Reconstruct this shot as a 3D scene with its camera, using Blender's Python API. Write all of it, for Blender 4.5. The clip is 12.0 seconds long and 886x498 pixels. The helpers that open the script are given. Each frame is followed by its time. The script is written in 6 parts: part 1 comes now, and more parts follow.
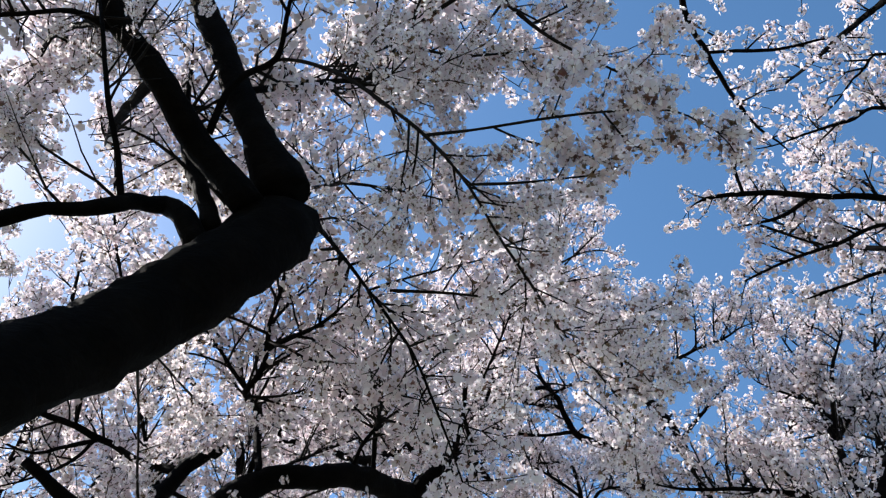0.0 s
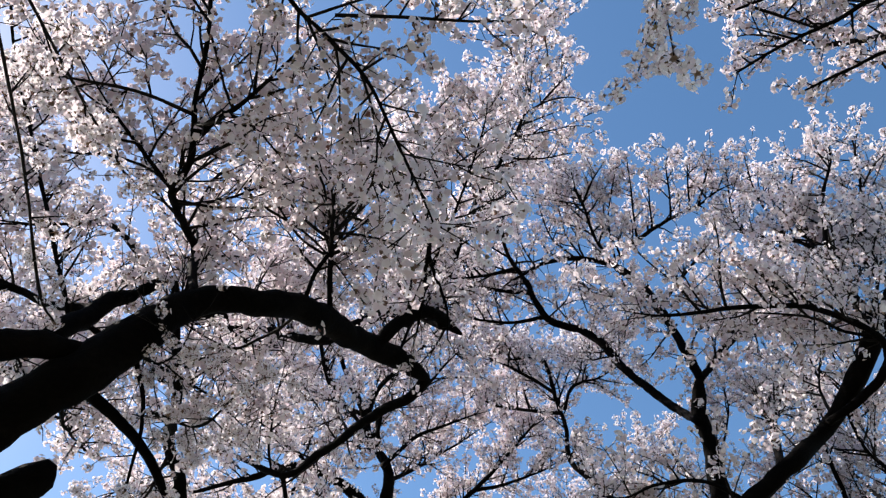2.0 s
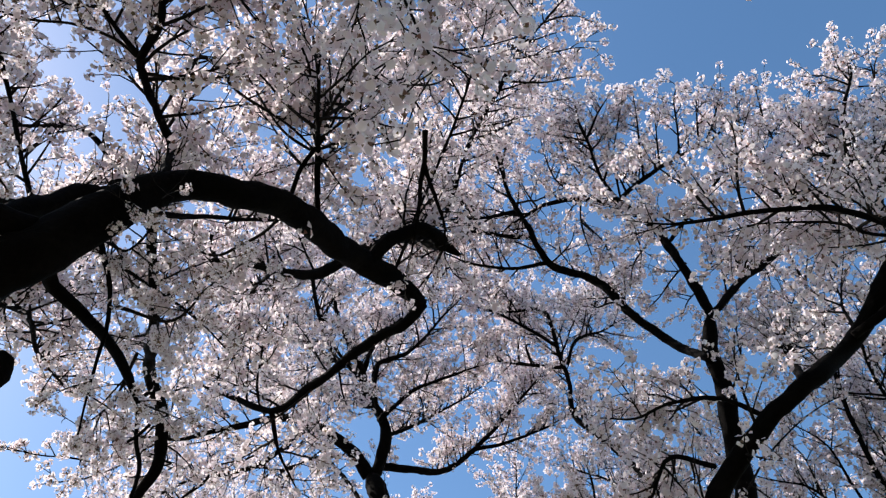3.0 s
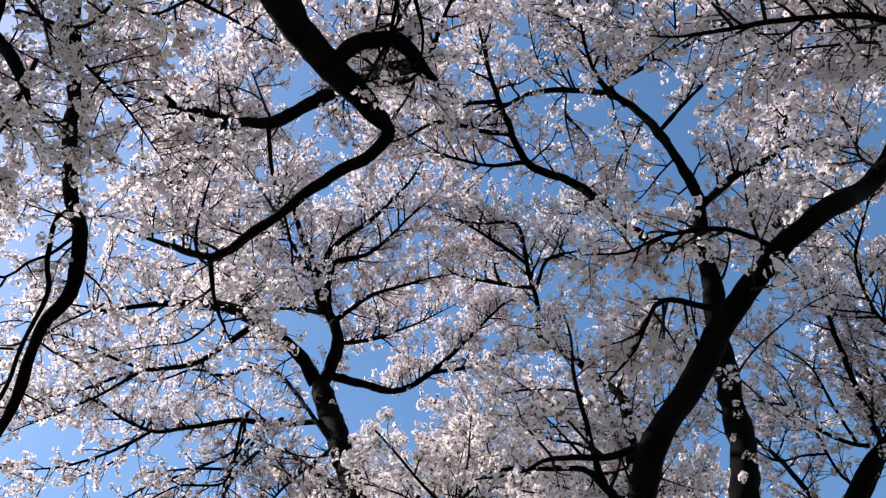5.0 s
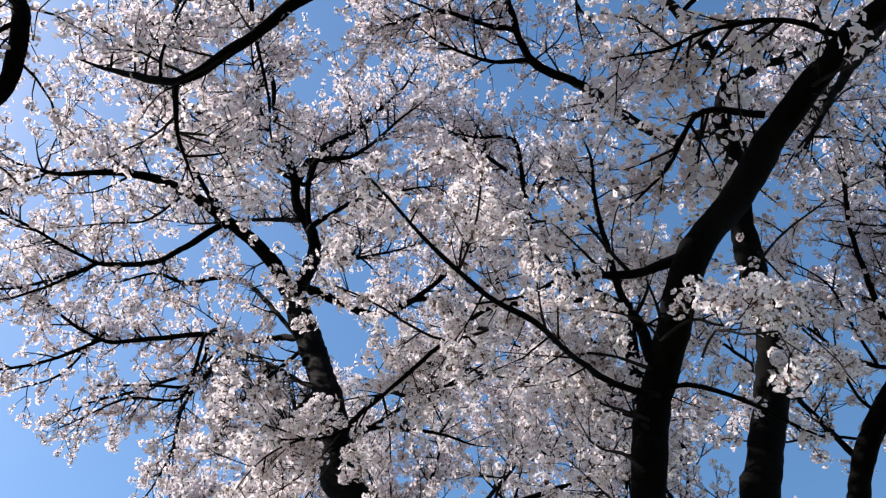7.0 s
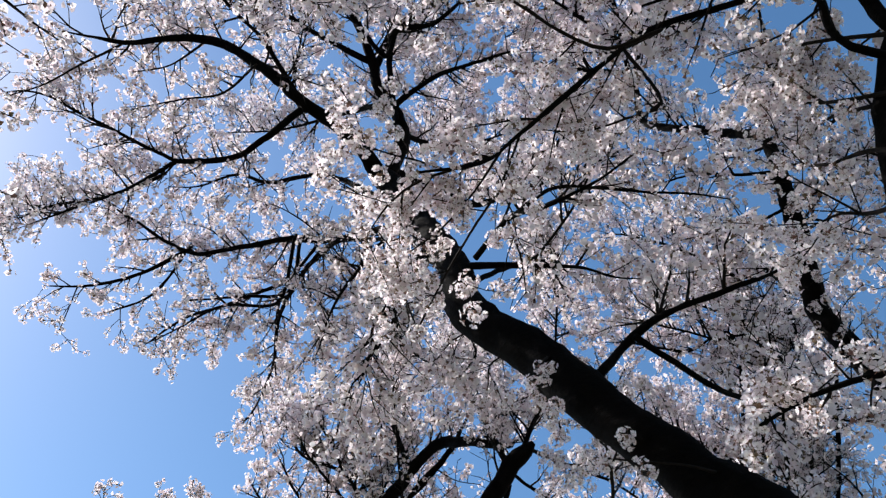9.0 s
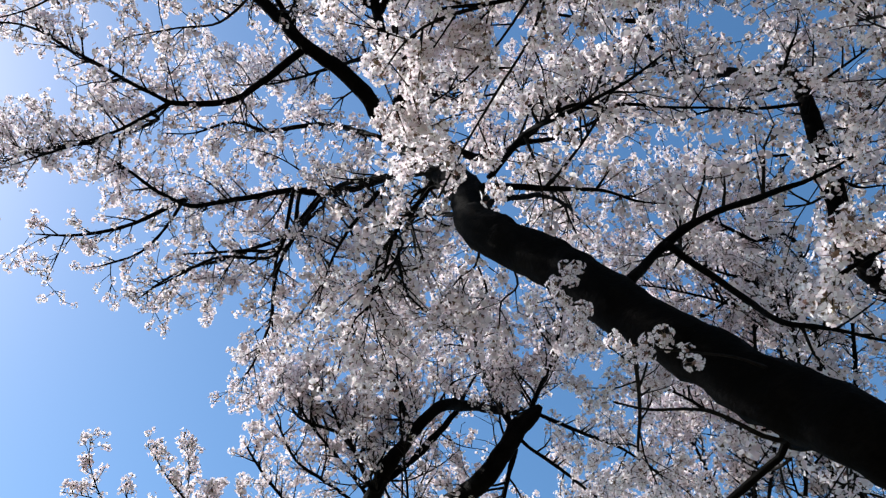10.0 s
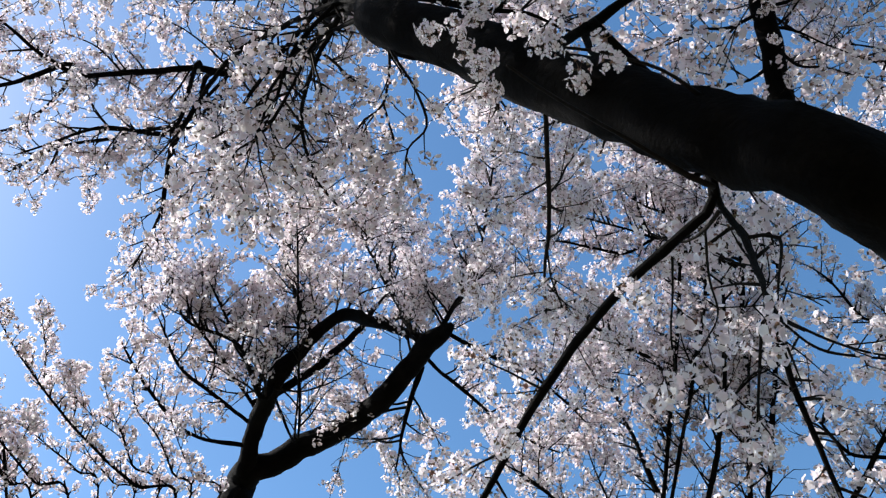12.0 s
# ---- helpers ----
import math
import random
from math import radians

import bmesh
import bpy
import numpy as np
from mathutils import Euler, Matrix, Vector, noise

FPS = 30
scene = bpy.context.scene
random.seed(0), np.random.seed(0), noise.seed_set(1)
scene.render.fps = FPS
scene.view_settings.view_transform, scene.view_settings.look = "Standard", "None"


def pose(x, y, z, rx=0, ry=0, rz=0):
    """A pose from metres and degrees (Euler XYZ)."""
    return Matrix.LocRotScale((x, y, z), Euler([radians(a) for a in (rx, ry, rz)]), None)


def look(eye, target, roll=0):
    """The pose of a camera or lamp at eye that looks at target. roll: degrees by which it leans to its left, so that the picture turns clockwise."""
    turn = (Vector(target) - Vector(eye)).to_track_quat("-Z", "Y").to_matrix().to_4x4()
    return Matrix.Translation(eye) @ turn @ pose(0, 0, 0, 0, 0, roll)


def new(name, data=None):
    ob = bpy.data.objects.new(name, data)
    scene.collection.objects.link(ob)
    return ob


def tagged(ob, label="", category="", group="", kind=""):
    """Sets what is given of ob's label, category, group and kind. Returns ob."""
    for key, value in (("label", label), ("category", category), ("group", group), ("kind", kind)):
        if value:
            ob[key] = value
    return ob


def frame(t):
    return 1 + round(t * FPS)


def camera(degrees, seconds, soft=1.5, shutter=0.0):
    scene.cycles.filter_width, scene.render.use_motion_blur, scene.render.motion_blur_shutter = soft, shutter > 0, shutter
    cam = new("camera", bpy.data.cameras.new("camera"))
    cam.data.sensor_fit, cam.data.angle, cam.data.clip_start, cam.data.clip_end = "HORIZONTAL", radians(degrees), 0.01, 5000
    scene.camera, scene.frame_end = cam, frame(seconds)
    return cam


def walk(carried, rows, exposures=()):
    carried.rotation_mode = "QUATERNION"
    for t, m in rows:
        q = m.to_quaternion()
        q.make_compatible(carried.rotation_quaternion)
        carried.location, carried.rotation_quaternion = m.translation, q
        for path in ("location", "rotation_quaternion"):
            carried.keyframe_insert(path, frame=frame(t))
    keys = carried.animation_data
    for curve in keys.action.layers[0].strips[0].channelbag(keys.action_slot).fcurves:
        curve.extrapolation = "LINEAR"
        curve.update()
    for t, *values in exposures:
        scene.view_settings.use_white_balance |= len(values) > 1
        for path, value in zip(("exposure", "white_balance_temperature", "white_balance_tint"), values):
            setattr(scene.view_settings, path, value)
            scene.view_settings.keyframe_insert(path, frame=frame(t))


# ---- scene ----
cam = camera(60.0, 12.0, soft=1.25)
METRES, EYE, TILT, LEAN, TURN = 8.0, 1.5, 60.3, 0.0, 0.0
ROWS = [
    (0.0, 0.0, 0.0, 0.0, 0.0, -0.0, -0.0),
    (0.5, -0.0013, 0.0217, -0.0351, -1.42, 0.27, 0.7),
    (1.0, -0.0016, 0.042, -0.0696, -2.42, -0.44, 1.35),
    (1.5, -0.0044, 0.0637, -0.1066, -3.05, -1.32, 1.98),
    (2.0, -0.0057, 0.0863, -0.1465, -3.31, -2.11, 2.38),
    (2.5, -0.0021, 0.1091, -0.1869, -3.23, -2.51, 2.62),
    (4.5, -0.0088, 0.194, -0.3403, -4.69, -2.51, 0.13),
    (5.0, -0.0042, 0.2127, -0.3822, -5.76, -2.53, -1.68),
    (5.5, -0.002, 0.2316, -0.4187, -6.75, -2.52, -3.51),
    (6.0, -0.0005, 0.2537, -0.4564, -7.36, -2.15, -4.88),
    (6.5, 0.0021, 0.2753, -0.4943, -7.59, -1.51, -5.26),
    (8.5, -0.0272, 0.3656, -0.6368, -3.55, -2.33, -0.04),
    (9.0, -0.0315, 0.3869, -0.6725, -2.36, -3.01, 0.91),
    (9.5, -0.038, 0.4059, -0.7033, -2.09, -3.15, 0.96),
    (10.0, -0.0416, 0.4251, -0.7352, -2.61, -2.91, 0.52),
    (10.5, -0.0374, 0.4446, -0.7642, -3.63, -2.21, -0.49),
    (11.0, -0.0353, 0.4605, -0.7945, -4.97, -1.84, -1.72),
    (11.5, -0.0244, 0.4753, -0.829, -6.14, -2.03, -2.77),
    (12.0, -0.007, 0.4891, -0.8583, -7.15, -2.62, -3.61),
]
walk(cam, [(t, pose(0, 0, EYE, TILT, LEAN, TURN) @ pose(METRES * x, METRES * y, METRES * z, 90 + pitch, roll, yaw)) for t, x, y, z, yaw, pitch, roll in ROWS],
     exposures=[(0.0, 0.91, 6550, 11), (1.0, 0.92, 6680, 13), (2.5, 0.88, 6820, 14), (4.5, 0.86, 6780, 14), (6.5, 0.85, 6640, 12), (8.5, 0.76, 6600, 12), (10.0, 0.74, 6430, 9), (12.0, 0.9, 6460, 10)])

# ---- light ----
SUN_DIR = Vector((-0.66, 0.2, 0.71)).normalized()   # towards the sun
sun_el = math.asin(SUN_DIR.z)
sun_az = math.atan2(SUN_DIR.x, SUN_DIR.y)
world = bpy.data.worlds.new("sky")
scene.world = world
world.use_nodes = True
wn = world.node_tree.nodes
sky = wn.new("ShaderNodeTexSky")
sky.sky_type = 'NISHITA'
sky.sun_disc = False
sky.sun_elevation = sun_el
sky.sun_rotation = sun_az
sky.air_density, sky.dust_density, sky.ozone_density = 1.0, 0.5, 1.4
tone = wn.new("ShaderNodeHueSaturation")
tone.inputs["Saturation"].default_value = 1.2
tone.inputs["Hue"].default_value = 0.495
world.node_tree.links.new(sky.outputs[0], tone.inputs["Color"])
world.node_tree.links.new(tone.outputs[0], wn["Background"].inputs[0])
wn["Background"].inputs[1].default_value = 0.12
sun = new("sun", bpy.data.lights.new("sun", 'SUN'))
sun.data.energy, sun.data.angle, sun.data.color = 5.0, radians(0.5), (1.0, 0.96, 0.91)
sun.matrix_world = look(SUN_DIR * 60, (0, 0, 0))


# ---- materials ----
def shader(name):
    m = bpy.data.materials.new(name)
    m.use_nodes = True
    nodes, links = m.node_tree.nodes, m.node_tree.links
    return m, nodes, links, nodes["Principled BSDF"]


def ramp_between(nodes, links, fac, stops):
    r = nodes.new("ShaderNodeValToRGB")
    links.new(fac, r.inputs[0])
    el = r.color_ramp.elements
    while len(el) < len(stops):
        el.new(0.5)
    for e, (at, col) in zip(el, stops):
        e.position, e.color = at, (*col, 1)
    return r.outputs[0]


def noise_of(nodes, links, scale, detail=4.0, rough=0.6, stretch=(1, 1, 1)):
    tc, mp, n = nodes.new("ShaderNodeTexCoord"), nodes.new("ShaderNodeMapping"), nodes.new("ShaderNodeTexNoise")
    mp.inputs["Scale"].default_value = stretch
    links.new(tc.outputs["Object"], mp.inputs[0])
    links.new(mp.outputs[0], n.inputs["Vector"])
    n.inputs["Scale"].default_value, n.inputs["Detail"].default_value, n.inputs["Roughness"].default_value = scale, detail, rough
    return n.outputs[0]


def bark_material():
    m, nodes, links, p = shader("cherry_bark_shaded")
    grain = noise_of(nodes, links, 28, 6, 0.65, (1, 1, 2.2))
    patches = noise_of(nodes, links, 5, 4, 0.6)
    # far blacker than real bark: backlit shade is put into this colour
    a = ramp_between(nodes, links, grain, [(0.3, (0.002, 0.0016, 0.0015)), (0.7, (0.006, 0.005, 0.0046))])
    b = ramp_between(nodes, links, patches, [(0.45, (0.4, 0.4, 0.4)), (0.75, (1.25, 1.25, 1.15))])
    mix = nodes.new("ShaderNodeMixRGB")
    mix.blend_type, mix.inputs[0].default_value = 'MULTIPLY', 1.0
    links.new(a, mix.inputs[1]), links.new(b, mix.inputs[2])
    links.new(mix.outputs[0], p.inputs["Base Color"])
    p.inputs["Roughness"].default_value = 0.9
    p.inputs["Specular IOR Level"].default_value = 0.05
    bump = nodes.new("ShaderNodeBump")
    bump.inputs["Strength"].default_value, bump.inputs["Distance"].default_value = 0.8, 0.012
    links.new(grain, bump.inputs["Height"]), links.new(bump.outputs[0], p.inputs["Normal"])
    return m


def twig_material():
    m, nodes, links, p = shader("twig_bark_shaded")
    # twig tones lowered to carry the crown's missing shade in the colour
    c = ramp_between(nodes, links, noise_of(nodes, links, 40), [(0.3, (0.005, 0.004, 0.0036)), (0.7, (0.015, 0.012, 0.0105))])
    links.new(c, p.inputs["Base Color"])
    p.inputs["Roughness"].default_value = 0.85
    p.inputs["Specular IOR Level"].default_value = 0.08
    return m


def petal_material():
    m, nodes, links, p = shader("cherry_petals")
    geo = nodes.new("ShaderNodeNewGeometry")
    c = ramp_between(nodes, links, geo.outputs["Random Per Island"],
                     [(0.0, (0.81, 0.69, 0.73)), (0.5, (0.86, 0.79, 0.815)), (1.0, (0.89, 0.86, 0.865))])
    links.new(c, p.inputs["Base Color"])
    p.inputs["Roughness"].default_value = 0.6
    p.inputs["Specular IOR Level"].default_value = 0.15
    t = nodes.new("ShaderNodeBsdfTranslucent")
    links.new(c, t.inputs[0])
    mix = nodes.new("ShaderNodeMixShader")
    mix.inputs[0].default_value = 0.45
    links.new(p.outputs[0], mix.inputs[1]), links.new(t.outputs[0], mix.inputs[2])
    links.new(mix.outputs[0], nodes["Material Output"].inputs[0])
    return m


def calyx_material():
    m, nodes, links, p = shader("calyx")
    geo = nodes.new("ShaderNodeNewGeometry")
    c = ramp_between(nodes, links, geo.outputs["Random Per Island"], [(0.0, (0.20, 0.085, 0.07)), (1.0, (0.17, 0.13, 0.06))])
    links.new(c, p.inputs["Base Color"])
    p.inputs["Roughness"].default_value = 0.6
    return m


def ground_material():
    m, nodes, links, p = shader("park_ground")
    fine = noise_of(nodes, links, 9, 8, 0.7)
    wide = noise_of(nodes, links, 0.25, 4, 0.6)
    a = ramp_between(nodes, links, fine, [(0.3, (0.09, 0.072, 0.052)), (0.7, (0.19, 0.155, 0.118))])
    b = ramp_between(nodes, links, fine, [(0.3, (0.05, 0.058, 0.024)), (0.7, (0.12, 0.125, 0.06))])
    k = ramp_between(nodes, links, wide, [(0.42, (0, 0, 0)), (0.58, (1, 1, 1))])
    mix = nodes.new("ShaderNodeMixRGB")
    links.new(k, mix.inputs[0]), links.new(a, mix.inputs[1]), links.new(b, mix.inputs[2])
    links.new(mix.outputs[0], p.inputs["Base Color"])
    p.inputs["Roughness"].default_value = 0.95
    bump = nodes.new("ShaderNodeBump")
    bump.inputs["Strength"].default_value, bump.inputs["Distance"].default_value = 0.6, 0.03
    links.new(fine, bump.inputs["Height"]), links.new(bump.outputs[0], p.inputs["Normal"])
    return m


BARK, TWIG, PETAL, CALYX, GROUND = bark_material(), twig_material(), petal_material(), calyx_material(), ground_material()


# ---- ground ----
def build_ground():
    bm = bmesh.new()
    rings = [0.0, 2, 4, 6, 8, 11, 15, 20, 28, 40, 70, 150, 400, 1200, 2500]
    prev = None
    for r in rings:
        ring = []
        for k in range(48 if r else 1):
            a = 2 * math.pi * k / 48
            x, y = r * math.cos(a), 4 + r * math.sin(a)
            z = 0.06 * noise.noise(Vector((x * 0.3, y * 0.3, 2.0))) if r < 100 else 0.0
            ring.append(bm.verts.new((x, y, z)))
        if prev:
            for k in range(48):
                n = (k + 1) % 48
                if len(prev) == 1:
                    bm.faces.new((prev[0], ring[k], ring[n]))
                else:
                    bm.faces.new((prev[k], ring[k], ring[n], prev[n]))
        prev = ring
    me = bpy.data.meshes.new("ground")
    bm.to_mesh(me)
    bm.free()
    me.polygons.foreach_set("use_smooth", [True] * len(me.polygons))
    me.materials.append(GROUND)
    return tagged(new("ground", me), "trodden brown earth with patches of short grass", "ground", kind="structure")


build_ground()


# ---- how a tree is made ----
def spline(points, step):
    """A smooth line through control points (x, y, z, radius), in even steps."""
    p = np.array(points, float)
    if len(p) == 2:
        p = np.array([p[0], (p[0] + p[1]) / 2, p[1]])
    p = np.vstack([2 * p[0] - p[1], p, 2 * p[-1] - p[-2]])
    p[0, 3], p[-1, 3] = p[1, 3], p[-2, 3]
    out = []
    for i in range(1, len(p) - 2):
        a, b, c, d = p[i - 1:i + 3]
        n = max(2, int(np.linalg.norm(c[:3] - b[:3]) / step))
        t = np.linspace(0, 1, n, endpoint=False)[:, None]
        out.append(0.5 * (2 * b + (c - a) * t + (2 * a - 5 * b + 4 * c - d) * t ** 2 + (3 * b - a - 3 * c + d) * t ** 3))
    out.append(p[-2][None])
    out = np.vstack(out)
    out[:, 3] = np.maximum(out[:, 3], 0.0015)
    return out


def tube(path, sides, rough=0.0, seed=0.0):
    """Vertices and faces of a round stem along path (x, y, z, radius), closed at both ends."""
    pts, rad = path[:, :3], path[:, 3]
    tan = np.gradient(pts, axis=0)
    tan /= np.linalg.norm(tan, axis=1)[:, None] + 1e-9
    u = np.cross(tan[0], (0.3, 0.5, 0.81) if abs(tan[0][2]) < 0.9 else (1, 0, 0))
    verts, faces, n = [], [], len(pts)
    ang = np.arange(sides) * 2 * math.pi / sides
    ca, sa = np.cos(ang)[:, None], np.sin(ang)[:, None]
    for i in range(n):
        u = u - tan[i] * np.dot(u, tan[i])
        u /= np.linalg.norm(u) + 1e-9
        v = np.cross(tan[i], u)
        r = np.full((sides, 1), rad[i])
        ring = ca * u + sa * v
        if rough:
            for k in range(sides):
                q = pts[i] + ring[k] * rad[i]
                big = noise.noise(Vector((q[0] * 3.1 + seed, q[1] * 3.1, q[2] * 3.1)))
                fine = noise.noise(Vector((q[0] * 13 + seed, q[1] * 13, q[2] * 13)))
                r[k] *= 1 + rough * (1.2 * big + 1.1 * fine)
        verts.append(pts[i] + ring * r)
    verts = np.vstack(verts)
    for i in range(n - 1):
        for k in range(sides):
            m = (k + 1) % sides
            faces.append((i * sides + k, i * sides + m, (i + 1) * sides + m, (i + 1) * sides + k))
    faces.append(tuple(range(sides - 1, -1, -1)))
    faces.append(tuple((n - 1) * sides + k for k in range(sides)))
    return verts, faces


def mesh_object(name, verts, faces, mats, parent, label="", kind="", smooth=True):
    me = bpy.data.meshes.new(name)
    me.from_pydata([tuple(v) for v in verts], [], faces)
    me.polygons.foreach_set("use_smooth", [smooth] * len(me.polygons))
    for m in mats:
        me.materials.append(m)
    ob = new(name, me)
    ob.parent = parent
    ob.matrix_parent_inverse = parent.matrix_world.inverted()
    return tagged(ob, label, kind=kind)


def flower(r, petals):
    """One blossom, open towards +z: five petals, or a plain five-cornered cup where petals is False."""
    v, f = [], []
    for k in range(5):
        a = 2 * math.pi * k / 5
        if petals:
            b = len(v)
            for rr, da, z in ((0.06, 0, 0.0), (0.55, -0.58, 0.14), (0.94, -0.42, 0.28), (0.93, 0.0, 0.3), (0.95, 0.42, 0.34), (0.55, 0.58, 0.18)):
                v.append((r * rr * math.cos(a + da), r * rr * math.sin(a + da), r * z))
            f += [(b, b + 1, b + 2), (b, b + 2, b + 3), (b, b + 3, b + 4), (b, b + 4, b + 5)]
        else:
            v.append((r * math.cos(a), r * math.sin(a), r * (0.35 if k in (1, 3) else 0.0)))
            if k > 1:
                f.append((0, k - 1, k))
    return np.array(v), np.array(f)


def cluster(rng, flowers, petals):
    """A loose umbel of blossoms of about unit radius, each on its dark stalk; returns vertices, triangles, material indices."""
    V, F, M = [], [], []
    n = 0
    core = np.array([(1, 1, 1), (1, -1, -1), (-1, 1, -1), (-1, -1, 1)]) * (0.17 if petals else 0.2)
    V.append(core)
    F.append(np.array([(0, 1, 2), (0, 3, 1), (0, 2, 3), (1, 3, 2)]))
    M += [1] * 4
    n = 4
    for i in range(flowers):
        z = 1 - 2 * (i + 0.5) / flowers
        a = i * 2.39996 + rng.uniform(-0.5, 0.5)
        d = Vector((math.sqrt(1 - z * z) * math.cos(a), math.sqrt(1 - z * z) * math.sin(a), z))
        place = np.array(d) * rng.uniform(0.6, 0.95)
        d = (d + Vector(rng.uniform(-0.45, 0.45, 3))).normalized()
        q = np.array((d.to_track_quat('Z', 'Y').to_matrix() @ Matrix.Rotation(rng.uniform(0, 6), 3, 'Z')))
        v, f = flower(rng.uniform(0.33, 0.42) if petals else rng.uniform(0.42, 0.54), petals)
        V.append(v @ q.T + place)
        F.append(f + n)
        M += [0] * len(f)
        n += len(v)
        w = 0.15 if petals else 0.17
        cup = np.array([(0, 0, -0.2), (w, 0, -0.03), (-w / 2, 0.87 * w, -0.03), (-w / 2, -0.87 * w, -0.03)]) @ q.T + place
        if petals:
            F.append(np.array([(0, 1, 2), (0, 2, 3), (0, 3, 1)]) + n)
            V.append(cup)
            M += [1] * 3
            n += 4
        else:
            F.append(np.array([(0, 1, 2)]) + n)
            V.append(cup[1:])
            M += [1]
            n += 3
        if petals:
            side = np.cross(place, (0.3, 0.8, 0.5))
            side *= 0.035 / (np.linalg.norm(side) + 1e-9)
            V.append(np.array([place * 0.1 - side, place * 0.1 + side, place * 0.9]))
            F.append(np.array([(0, 1, 2)]) + n)
            M += [1]
            n += 3
    return np.vstack(V), np.vstack(F), np.array(M)


_rng = np.random.default_rng(5)
NEAR_CLUSTERS = [cluster(_rng, k, True) for k in (9, 10, 11, 12)]
FAR_CLUSTERS = [cluster(_rng, k, False) for k in (4, 5, 5, 6, 6, 7)]


def blossom_mesh(name, places, sizes, templates, parent, label, rng):
    """All the blossom balls of one crown as one mesh."""
    V, F, M, n = [], [], [], 0
    which = rng.integers(0, len(templates), len(places))
    for w, (tv, tf, tm) in enumerate(templates):
        sel = np.where(which == w)[0]
        if not len(sel):
            continue
        q = rng.normal(size=(len(sel), 4))
        q /= np.linalg.norm(q, axis=1)[:, None]
        a, b, c, d = q.T
        R = np.stack([np.stack([1 - 2 * (c * c + d * d), 2 * (b * c - a * d), 2 * (b * d + a * c)], -1),
                      np.stack([2 * (b * c + a * d), 1 - 2 * (b * b + d * d), 2 * (c * d - a * b)], -1),
                      np.stack([2 * (b * d - a * c), 2 * (c * d + a * b), 1 - 2 * (b * b + c * c)], -1)], 1)
        R = R * (sizes[sel][:, None, None] * rng.uniform(0.8, 1.2, (len(sel), 1, 3)))
        v = np.einsum('nij,kj->nki', R, tv) + places[sel][:, None, :]
        f = tf[None] + (n + np.arange(len(sel)) * len(tv))[:, None, None]
        V.append(v.reshape(-1, 3)), F.append(f.reshape(-1, 3)), M.append(np.tile(tm, len(sel)))
        n += len(sel) * len(tv)
    V, F, M = np.vstack(V).astype(np.float32), np.vstack(F).astype(np.int32), np.concatenate(M).astype(np.int32)
    me = bpy.data.meshes.new(name)
    me.vertices.add(len(V)), me.vertices.foreach_set("co", V.ravel())
    me.loops.add(F.size), me.loops.foreach_set("vertex_index", F.ravel())
    me.polygons.add(len(F)), me.polygons.foreach_set("loop_start", np.arange(0, F.size, 3, dtype=np.int32))
    me.update(calc_edges=True)
    me.materials.append(PETAL), me.materials.append(CALYX)
    me.polygons.foreach_set("material_index", M)
    ob = new(name, me)
    ob.parent = parent
    ob.matrix_parent_inverse = parent.matrix_world.inverted()
    return tagged(ob, label, kind="stuff")


